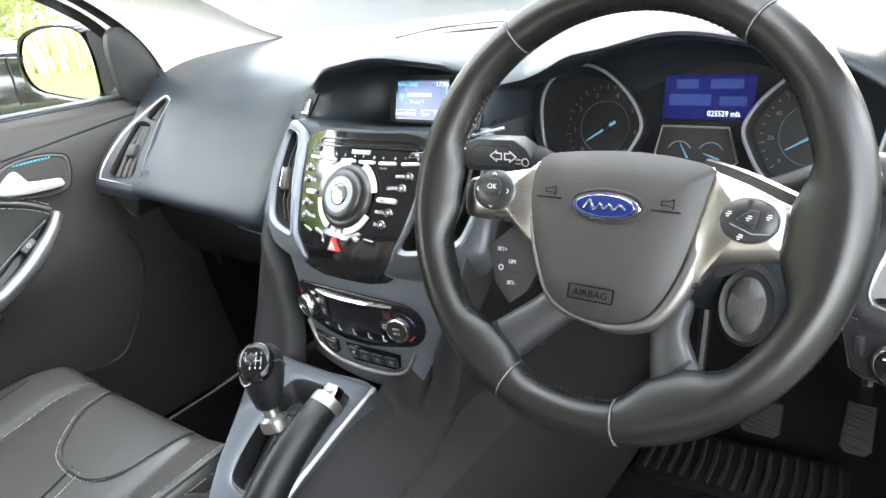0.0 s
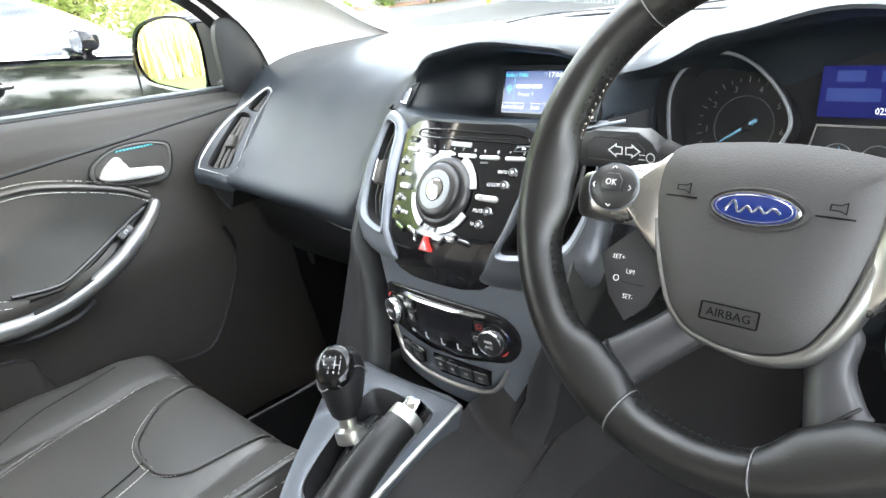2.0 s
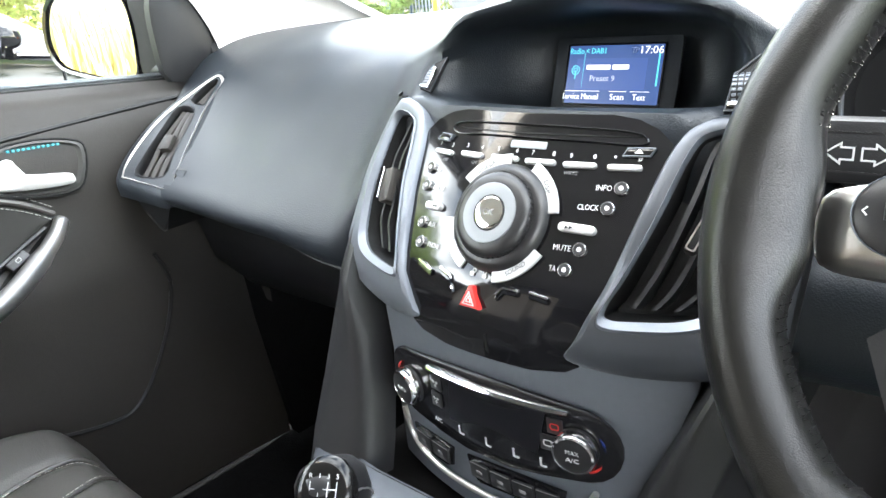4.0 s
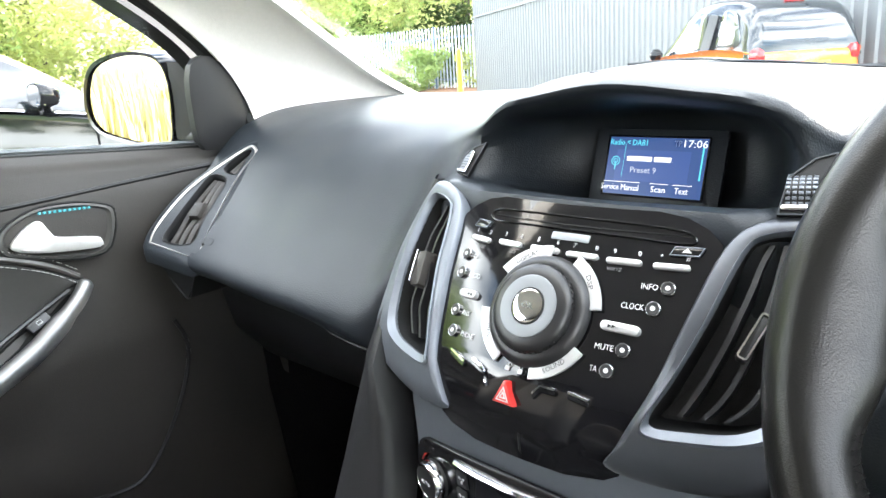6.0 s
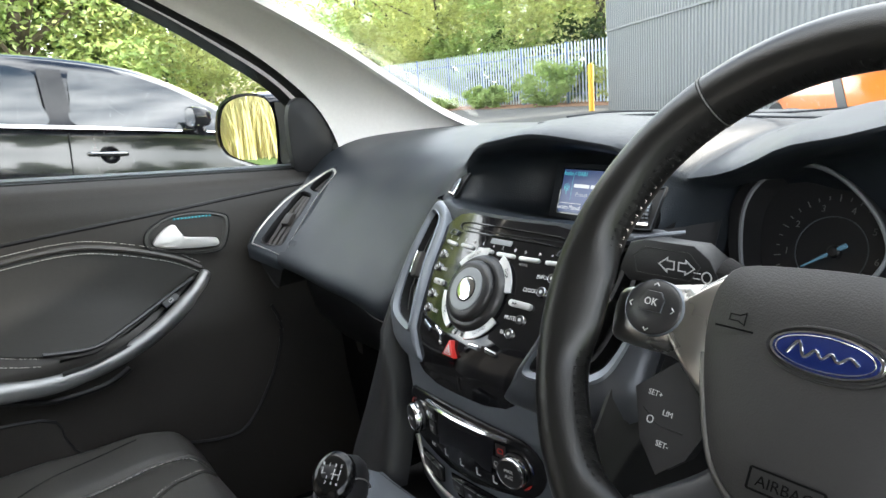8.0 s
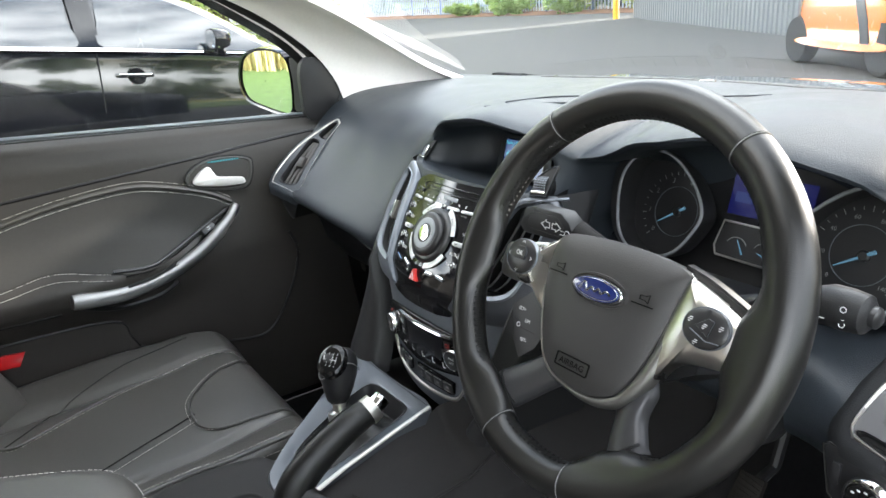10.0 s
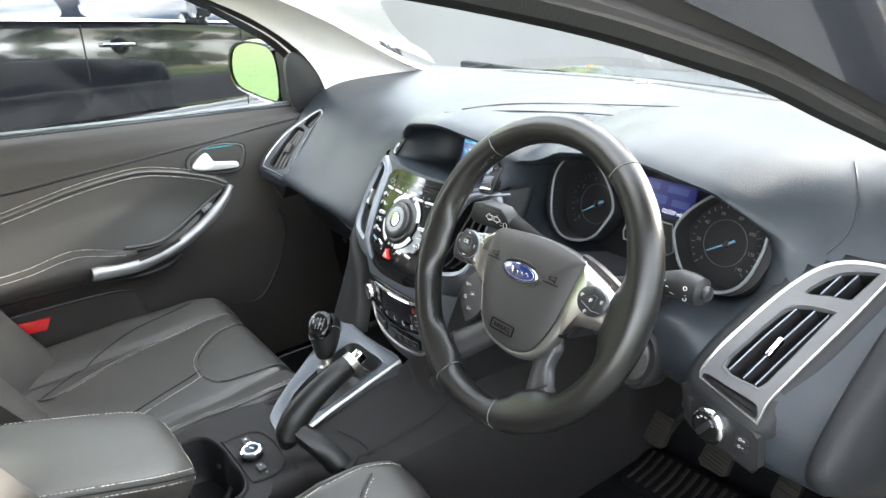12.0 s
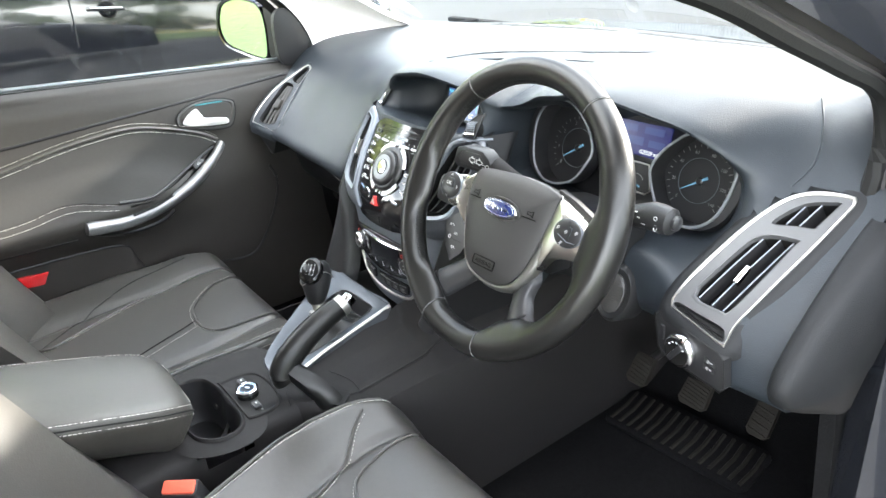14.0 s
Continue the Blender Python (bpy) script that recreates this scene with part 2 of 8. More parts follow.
def prism(outline, h, bev=0.0, z0=0.0):
    """A plate with the 2D outline (counter-clockwise), rounded at its upper edge."""
    pts = [Vector((p[0], p[1], 0)) for p in outline]
    n = len(pts)

    def inset(d):
        out = []
        for i in range(n):
            a, b, c = pts[i - 1], pts[i], pts[(i + 1) % n]
            e1, e2 = (b - a), (c - b)
            if e1.length < 1e-9 or e2.length < 1e-9:
                out.append(b.copy())
                continue
            n1, n2 = V(-e1.y, e1.x, 0).normalized(), V(-e2.y, e2.x, 0).normalized()
            k = n1 + n2
            k = k / max(k.length_squared / 2, 0.4) if k.length > 1e-6 else n1
            out.append(b + k * d)
        return out
    rows = [[p + V(0, 0, z0) for p in pts]]
    if bev:
        for a in (0, 0.5, 1):
            ang = a * math.pi / 2
            rows.append([p + V(0, 0, z0 + h - bev + bev * math.sin(ang)) for p in inset(bev * (1 - math.cos(ang)))])
    else:
        rows.append([p + V(0, 0, z0 + h) for p in pts])
    return loft(rows, ring=True, caps=True)


def rrect(w, h, r, n=4, cx=0.0, cy=0.0):
    r = min(r, w / 2 - 1e-5, h / 2 - 1e-5)
    out = []
    for qx, qy, a0 in ((1, 1, 0), (-1, 1, 90), (-1, -1, 180), (1, -1, 270)):
        for k in range(n + 1):
            a = radians(a0 + 90 * k / n)
            out.append((cx + qx * (w / 2 - r) + r * math.cos(a), cy + qy * (h / 2 - r) + r * math.sin(a)))
    return out


def disc(r, n=28, cx=0.0, cy=0.0, ry=None):
    return [(cx + r * math.cos(2 * math.pi * k / n), cy + (ry or r) * math.sin(2 * math.pi * k / n)) for k in range(n)]


def band(outline, width, h, bev=0.0, z0=0.0, closed=True):
    """A flat frame of the given width inside the 2D outline."""
    pts = [V(p[0], p[1], 0) for p in outline]
    n = len(pts)
    inner = []
    for i in range(n):
        a, b, c = pts[i - 1], pts[i], pts[(i + 1) % n]
        n1, n2 = V(-(b - a).y, (b - a).x, 0), V(-(c - b).y, (c - b).x, 0)
        n1 = n1.normalized() if n1.length > 1e-9 else n1
        n2 = n2.normalized() if n2.length > 1e-9 else n1
        k = n1 + n2
        k = k / max(k.length_squared / 2, 0.4) if k.length > 1e-6 else n1
        inner.append(b + k * width)
    up, dn = V(0, 0, z0 + h), V(0, 0, z0)
    mid = [(p + q) / 2 for p, q in zip(pts, inner)]
    rows = [[p + dn for p in pts], [p + up - V(0, 0, bev) for p in pts], [p + up for p in mid], [p + up - V(0, 0, bev) for p in inner], [p + dn for p in inner]]
    return loft(rows, ring=True)


def lathe(profile, n=32, arc=360.0):
    """profile: (radius, height) points turned round z."""
    rows = [[V(r * math.cos(2 * math.pi * k / n), r * math.sin(2 * math.pi * k / n), z) for k in range(n)] for r, z in profile]
    return loft(rows, ring=True, caps=True)


def box(sx, sy, sz, r=0.0, at=(0, 0, 0)):
    bm = prism(rrect(sx, sy, max(r, 1e-4)), sz, min(r, sz / 3), -sz / 2)
    return xf(bm, Matrix.Translation(at))


def frame_at(p, xdir, ndir):
    """A matrix with local x along xdir and local z along ndir, at p."""
    z = Vector(ndir).normalized()
    x = Vector(xdir)
    x = (x - z * x.dot(z)).normalized()
    y = z.cross(x)
    m = Matrix((x, y, z)).transposed().to_4x4()
    m.translation = p
    return m


def words(text, size, m, material, name="lettering", parent=None, width=None, align="CENTER", label=""):
    """Flat raised lettering from the built-in font."""
    cu = bpy.data.curves.new(name, "FONT")
    cu.body, cu.size, cu.align_x, cu.align_y = text, size, align, "CENTER"
    cu.extrude = 0.00012
    cu.resolution_u = 2
    tmp = bpy.data.objects.new("tmp", cu)
    scene.collection.objects.link(tmp)
    bpy.context.view_layer.update()
    me = bpy.data.meshes.new_from_object(tmp.evaluated_get(bpy.context.evaluated_depsgraph_get()))
    bpy.data.objects.remove(tmp)
    bpy.data.curves.remove(cu)
    if width:
        xs = [v.co.x for v in me.vertices]
        k = width / max(max(xs) - min(xs), 1e-6)
        me.transform(Matrix.Diagonal((k, 1, 1, 1)))
    me.transform(m)
    me.materials.clear()
    me.materials.append(material)
    ob = new(name, me)
    if parent:
        ob.parent = parent
        ob.matrix_parent_inverse = parent.matrix_basis.inverted() if not parent.parent else Matrix()
    if label:
        ob["label"] = label
    return ob


def lerp(a, b, t):
    return a + (b - a) * t


def table(x, xs, ys):
    return float(np.interp(x, xs, ys))


def stitches(path, material_parent, step=0.0058, length=0.0044, r=0.0005, lift=(0, 0, 0.0012), name="stitching", thread=None):
    """A row of short thread stitches along a line."""
    P = [Vector(p) + Vector(lift) for p in path]
    bms = bmesh.new()
    acc = 0.0
    for a, b in zip(P, P[1:]):
        d = b - a
        L = d.length
        if L < 1e-6:
            continue
        d.normalize()
        s = d.cross(V(0.3, 0.2, 1)).normalized()
        u = s.cross(d)
        t = (-acc) % step
        while t < L:
            p, q = a + d * t, a + d * min(t + length, L)
            ring = [[c + s * r * math.cos(k) + u * r * math.sin(k) for k in (0, 1.57, 3.14, 4.71)] for c in (p, q)]
            vs = [[bms.verts.new(c) for c in rw] for rw in ring]
            for i in range(4):
                bms.faces.new((vs[0][i], vs[0][(i + 1) % 4], vs[1][(i + 1) % 4], vs[1][i]))
            t += step
        acc = (acc + L) % step
    return part(name, bms, thread or M_STITCH, material_parent, "grey stitching" if thread else "white contrast stitching")

# ---- the ground and the far place ----
def ground_sheet():
    bm = bmesh.new()
    s = 400
    vs = [bm.verts.new(p) for p in ((-s, -s, 0), (s, -s, 0), (s, s, 0), (-s, s, 0))]
    bm.faces.new(vs)
    return bm


M_ASPHALT = mat("asphalt", (0.075, 0.074, 0.072), 0.9, grain=0.02, bump=0.5, var=0.25, stain=0.2)
M_LAWN = mat("mown_grass", (0.055, 0.105, 0.02), 0.9, grain=0.05, bump=0.6, var=0.4, stain=0.3)
M_CLAD = mat("painted_cladding", (0.155, 0.167, 0.176), 0.45, 0.2, grain=0.05, bump=0.05, var=0.03, stain=0.06)
M_STEEL = mat("galvanised_steel", (0.44, 0.49, 0.56), 0.45, 0.3, grain=0.02, bump=0.1, var=0.1, stain=0.15)
M_BACKSTEEL = mat("blue_steel_rail", (0.13, 0.20, 0.34), 0.5, 0.3)
M_YELLOW = mat("yellow_paint", (0.75, 0.42, 0.03), 0.5, var=0.1, stain=0.15, grain=0.02)
M_BARK = mat("bark", (0.09, 0.07, 0.05), 0.9, grain=0.03, bump=0.8, var=0.3, stain=0.3)
# LIT has sunlight put into the leaf colour; DARK is a darker copy.
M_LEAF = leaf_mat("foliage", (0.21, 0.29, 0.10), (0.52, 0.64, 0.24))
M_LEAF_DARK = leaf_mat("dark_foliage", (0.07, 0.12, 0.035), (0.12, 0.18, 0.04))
M_LEAF_LIT = leaf_mat("sunlit_foliage", (0.29, 0.33, 0.12), (0.64, 0.68, 0.27))
M_REED = leaf_mat("dry_grass", (0.46, 0.42, 0.21), (0.50, 0.46, 0.22))

solo("ground", ground_sheet(), M_ASPHALT, "grey asphalt of the car park", kind="structure")


def lawn(x0, x1, y0, y1):
    rows = []
    for i in range(2):
        rows.append([V(lerp(x0, x1, j), lerp(y0, y1, i), 0.03) for j in (0, 1)])
    return thick(loft(rows), 0.026)


solo("lawn", lawn(-120, -1.6, -120, -2.4), M_LAWN, "mown green grass beside the car park", kind="structure")
solo("lawn", lawn(4.0, 120, -120, 30), M_LAWN, "mown green grass beyond the parking bay", kind="structure")
solo("lawn", lawn(-1.6, 4.0, -120, -6.0), M_LAWN, "mown green grass behind the parked cars", kind="structure")
solo("lawn", lawn(-120, -11.0, -2.4, 5), M_LAWN, "rough grass under the hedge", kind="structure")


def blades(spots, hmin, hmax, w, seed):
    """Upright tapering blades of tall grass."""
    rnd = random.Random(seed)
    vs, fs = [], []
    for x, y in spots:
        h = rnd.uniform(hmin, hmax)
        a = rnd.uniform(0, math.pi)
        dx, dy = math.cos(a) * w / 2, math.sin(a) * w / 2
        lx, ly = rnd.uniform(-0.25, 0.25) * h, rnd.uniform(-0.25, 0.25) * h
        n = len(vs)
        vs += [(x - dx, y - dy, 0), (x + dx, y + dy, 0), (x + dx * 0.8 + lx * 0.4, y + dy * 0.8 + ly * 0.4, h * 0.6), (x - dx * 0.8 + lx * 0.4, y - dy * 0.8 + ly * 0.4, h * 0.6), (x + lx, y + ly, h)]
        fs += [(n, n + 1, n + 2, n + 3), (n + 3, n + 2, n + 4)]
    me = bpy.data.meshes.new("tall_grass")
    me.from_pydata(vs, [], fs)
    return me


def tall_grass(x0, x1, y0, y1, count, seed, hmin=0.9, hmax=1.7):
    rnd = random.Random(seed)
    me = blades([(rnd.uniform(x0, x1), rnd.uniform(y0, y1)) for _ in range(count)], hmin, hmax, 0.035, seed)
    me.materials.append(M_REED)
    tagged(new("tall_grass", me), "tall dry yellow grass at the edge of the lawn", "grass", kind="stuff")


tall_grass(-34, 4, -15, -7.8, 42000, 3)
tall_grass(24, 34, -40, 35, 9000, 4, 0.3, 0.6)


def crown(cx, cy, cz, rx, ry, rz, clumps, leaves, size, seed, flat=0.0):
    """Leaves in uneven clumps with gaps between them."""
    rnd = random.Random(seed)
    vs, fs = [], []
    for _ in range(clumps):
        while True:
            d = V(rnd.uniform(-1, 1), rnd.uniform(-1, 1), rnd.uniform(-1, 1))
            if 0.25 < d.length < 1:
                break
        c = V(cx + d.x * rx, cy + d.y * ry, cz + d.z * rz)
        cr = rnd.uniform(0.10, 0.24) * (rx + rz) * 0.6
        for _ in range(leaves):
            e = V(rnd.gauss(0, 1), rnd.gauss(0, 1), rnd.gauss(0, 0.8))
            e = e / max(e.length, 0.1) * cr * rnd.uniform(0.5, 1.0)
            p = c + e
            if p.z < 0.05:
                p.z = rnd.uniform(0.05, 0.4)
            s = size * rnd.uniform(0.6, 1.5)
            u = V(rnd.gauss(0, 1), rnd.gauss(0, 1), rnd.gauss(0, 0.6)).normalized()
            w = u.cross(V(rnd.gauss(0, 1), rnd.gauss(0, 1), rnd.gauss(0, 1))).normalized()
            n = len(vs)
            vs += [p - u * s, p + w * s * 0.42, p + u * s, p - w * s * 0.42]
            fs.append((n, n + 1, n + 2, n + 3))
    me = bpy.data.meshes.new("crown")
    me.from_pydata([tuple(v) for v in vs], [], fs)
    return me


def tree(x, y, h, r, seed, material=None, label="leafy green tree in full sun", low=0.25, clumps=70, leaves=70, size=0.13):
    rnd = random.Random(seed)
    base = thing("tree", (x, y, 0), label, "tree", "trees behind the fence")
    trunk = tube([(x, y, -0.05), (x + rnd.uniform(-.2, .2), y, h * 0.3), (x + rnd.uniform(-.3, .3), y, h * 0.6), (x, y, h * 0.85)], [h * 0.028, h * 0.022, h * 0.014, h * 0.004], 8, up=(0, 1, 0))
    limbs = [trunk]
    for k in range(6):
        a = rnd.uniform(0, 6.28)
        z0 = h * rnd.uniform(0.25, 0.6)
        limbs.append(tube([(x, y, z0), (x + math.cos(a) * r * 0.4, y + math.sin(a) * r * 0.4, z0 + h * 0.12), (x + math.cos(a) * r * 0.8, y + math.sin(a) * r * 0.8, z0 + h * 0.2)], [h * 0.01, h * 0.007, h * 0.003], 6))
    part("trunk", join(*limbs), M_BARK, base)
    me = crown(x, y, h * (low + (1 - low) / 2), r, r, h * (1 - low) / 2, clumps, leaves, size, seed)
    me.materials.append(material or M_LEAF)
    cr = new("crown", me)
    cr.parent = base
    cr.matrix_parent_inverse = base.matrix_basis.inverted()
    return base


rnd_t = random.Random(11)
for i, x in enumerate((-47, -41.5, -36, -31.5, -27.5, -23, -19)):
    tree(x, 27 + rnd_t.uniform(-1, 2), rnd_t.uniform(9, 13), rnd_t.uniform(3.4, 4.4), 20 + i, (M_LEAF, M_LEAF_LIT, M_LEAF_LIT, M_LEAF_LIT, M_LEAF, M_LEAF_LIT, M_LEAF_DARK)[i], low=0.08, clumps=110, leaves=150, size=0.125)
for i, (x, y) in enumerate(((-13.0, -6.0), (-13.2, -2.2), (-13.0, 1.2), (-14.2, 4.4))):
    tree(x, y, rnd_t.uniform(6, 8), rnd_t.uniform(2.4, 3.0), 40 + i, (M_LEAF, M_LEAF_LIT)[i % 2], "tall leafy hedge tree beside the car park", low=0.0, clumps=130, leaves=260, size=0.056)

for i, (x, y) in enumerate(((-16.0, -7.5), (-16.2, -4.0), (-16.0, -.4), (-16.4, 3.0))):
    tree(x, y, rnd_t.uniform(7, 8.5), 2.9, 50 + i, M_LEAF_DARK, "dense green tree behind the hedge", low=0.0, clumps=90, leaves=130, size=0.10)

for i in range(9):
    tree(78 + rnd_t.uniform(-3, 4), -60 + i * 14, rnd_t.uniform(6, 9), 6.5, 70 + i, M_LEAF_DARK, "low tree far beyond the open grass", low=0.0, clumps=50, leaves=70, size=0.45)


def bush(x, y, h, r, seed, material):
    me = crown(x, y, h / 2, r, r * 0.6, h / 2, 40, 60, 0.10, seed)
    me.materials.append(material)
    tagged(new("bush", me), "overgrown green bush in front of the fence", "bush", "bushes along the fence")


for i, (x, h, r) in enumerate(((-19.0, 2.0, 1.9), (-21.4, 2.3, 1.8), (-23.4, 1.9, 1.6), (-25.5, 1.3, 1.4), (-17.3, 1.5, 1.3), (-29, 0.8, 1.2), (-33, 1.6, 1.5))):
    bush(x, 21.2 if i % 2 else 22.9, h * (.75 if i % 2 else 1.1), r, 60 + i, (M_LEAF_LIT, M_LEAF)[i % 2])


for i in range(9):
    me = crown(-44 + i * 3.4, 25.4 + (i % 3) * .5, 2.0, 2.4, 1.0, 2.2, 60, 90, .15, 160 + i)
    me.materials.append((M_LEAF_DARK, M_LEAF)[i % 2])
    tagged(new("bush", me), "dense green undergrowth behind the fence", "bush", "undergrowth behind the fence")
M_LITTER = mat("leaf_litter", (0.20, 0.105, 0.06), 0.95, grain=0.04, bump=0.9, var=0.45, stain=0.4)
rows = [[V(x, y, z) for y, z in ((20.7, .012), (21.2, .05), (22.0, .07), (24.5, .06), (24.6, .0))] for x in np.linspace(-48, -15.7, 30)]
solo("verge", thick(loft(rows), .01), M_LITTER, "strip of brown leaf litter along the fence", kind="structure")

# ---- palisade fence ----
def palisade(x0, x1, y, h, pitch):
    base = thing("palisade_fence", ((x0 + x1) / 2, y, 0), "galvanised steel palisade fence with pointed pales", "fence")
    w = 0.085
    prof = [(-w / 2, 0.1), (w / 2, 0.1), (w / 2, h - 0.07), (0, h), (-w / 2, h - 0.07)]
    pale = prism(prof, 0.012, 0)
    xf(pale, Matrix.Rotation(radians(90), 4, "X"))
    me = bpy.data.meshes.new("pale")
    finish(pale, False)
    pale.to_mesh(me)
    pale.free()
    me.materials.append(M_STEEL)
    n = int((x1 - x0) / pitch)
    for i in range(n):
        ob = new("pale", me)
        ob.parent = base
        ob.location = (x0 + i * pitch - (x0 + x1) / 2, -0.03, 0)
    for z in (0.45, h - 0.45):
        part("rail", box(x1 - x0, 0.05, 0.06, 0.004, ((x0 + x1) / 2, y + 0.03, z)), M_BACKSTEEL, base, smooth=False)
    x = x0
    while x <= x1:
        part("post", box(0.10, 0.06, h + 0.02, 0.004, (x, y + 0.085, (h + 0.02) / 2)), M_BACKSTEEL, base, smooth=False)
        x += 2.75
    return base


palisade(-46, -15.6, 22.0, 2.55, 0.185)

# yellow bollard at the corner of the building
post = thing("bollard", (-15.75, 17.45, 0), "tall yellow painted steel bollard at the building corner", "bollard")
part("tube", xf(lathe([(0.09, 0), (0.09, 1.42), (0.08, 1.47), (0.03, 1.5)], 14), Matrix.Translation((-15.75, 17.45, 0))), M_YELLOW, post)


# ---- corrugated building ----
def building():
    p0 = V(-15.45, 17.95, 0)
    d = V(0.831, -0.556, 0).normalized()
    nrm = V(-d.y, d.x, 0)            # away from the camera
    front = -nrm
    L, H = 16.4, 5.4
    zl = 2.42

    def ribbed(z0, z1, off, rib, pitch):
        rows_lo, rows_hi = [], []
        s = 0.0
        while s < L:
            for ds, o in ((0, 0), (pitch * 0.36, 0), (pitch * 0.48, rib), (pitch * 0.86, rib), (pitch * 0.98, 0)):
                p = p0 + d * (s + ds) + front * (off + o)
                rows_lo.append(p + V(0, 0, z0))
                rows_hi.append(p + V(0, 0, z1))
            s += pitch
        return loft([rows_lo, rows_hi])
    base = thing("warehouse", p0 + d * L / 2, "large warehouse clad in ribbed pale grey metal sheet", "building")
    wall = loft([[p0 + V(0, 0, 0), p0 + d * L, p0 + d * L + nrm * 14, p0 + nrm * 14], [p0 + V(0, 0, H), p0 + d * L + V(0, 0, H), p0 + d * L + nrm * 14 + V(0, 0, H), p0 + nrm * 14 + V(0, 0, H)]], ring=True, caps=True)
    part("wall", wall, M_CLAD, base, smooth=False)
    part("cladding", ribbed(0.0, zl, 0.015, 0.03, 0.2), M_CLAD, base, "ribbed lower cladding sheet", smooth=False)
    part("cladding", ribbed(zl + 0.05, H, 0.03, 0.035, 0.2), M_CLAD, base, "ribbed upper cladding sheet", smooth=False)
    drip = loft([[p0 + front * o + V(0, 0, z) for o, z in ((0, zl + .06), (.075, zl + .05), (.08, zl), (0, zl))], [p0 + d * L + front * o + V(0, 0, z) for o, z in ((0, zl + .06), (.075, zl + .05), (.08, zl), (0, zl))]], ring=True, caps=True)
    part("drip_flashing", drip, mat("dark_flashing", (0.16, 0.17, 0.18), 0.5, 0.3, var=0.1, grain=0.02), base, smooth=False)
    lamp = box(0.18, 0.14, 0.3, 0.03)
    part("wall_lamp", xf(lamp, frame_at(p0 + d * 0.12 + front * 0.15 + V(0, 0, 4.3), d, V(0, 0, 1))), M_TRIM, base, "dark bulkhead lamp")


building()

# ---- other cars ----
M_BLACKPAINT = mat("black_car_paint", (0.004, 0.0045, 0.006), 0.08, 0.0, coat=1.0, spec=0.4, var=0.05, grain=0.01)
M_ORANGE = mat("orange_car_paint", (0.78, 0.20, 0.02), 0.25, 0.0, coat=1.0, var=0.03, grain=0.01)
M_DARKGLASS = mat("tinted_car_glass", (0.012, 0.016, 0.018), 0.03, 0.0, coat=1.0, spec=0.9)
M_PALEGLASS = mat("sky_filled_glass", (0.05, 0.06, 0.065), 0.03, 0.0, coat=1.0, spec=1.0)
M_TYRE = mat("tyre_rubber", (0.02, 0.02, 0.02), 0.85, grain=0.01, bump=0.3)
M_ALLOY = mat("alloy_wheel", (0.5, 0.5, 0.52), 0.3, 0.9)


def wheel(parent, m, r=0.31, w=0.20):
    tyre = part("wheel", xf(lathe([(r * 0.64, -w / 2), (r * 0.93, -w / 2), (r, -w * 0.3), (r, w * 0.3), (r * 0.93, w / 2), (r * 0.64, w / 2)], 28), m), M_TYRE, parent)
    rim = [lathe([(r * 0.66, -w * 0.3), (r * 0.66, w * 0.42), (r * 0.58, w * 0.40), (r * 0.57, w * 0.1)], 24)]
    for k in range(5):
        a = k * math.tau / 5
        sp = box(r * 0.6, r * 0.14, 0.03, 0.01, (r * 0.3, 0, w * 0.33))
        rim.append(xf(sp, Matrix.Rotation(a, 4, "Z")))
    rim.append(lathe([(r * 0.14, w * 0.2), (r * 0.14, w * 0.38), (r * 0.1, w * 0.4)], 12))
    part("rim", xf(join(*rim), m), M_ALLOY, tyre)


def strip(pts, w, t, nrm):
    """A raised bar along a line on a body side."""
    nrm = Vector(nrm)
    P = [Vector(p) for p in pts]
    rows = []
    for i, p in enumerate(P):
        d = (P[min(i + 1, len(P) - 1)] - P[max(i - 1, 0)]).normalized()
        s = d.cross(nrm).normalized()
        rows.append([p - s * w / 2, p - s * w / 2 + nrm * t, p + s * w / 2 + nrm * t, p + s * w / 2])
    return loft(rows, ring=True, caps=True)


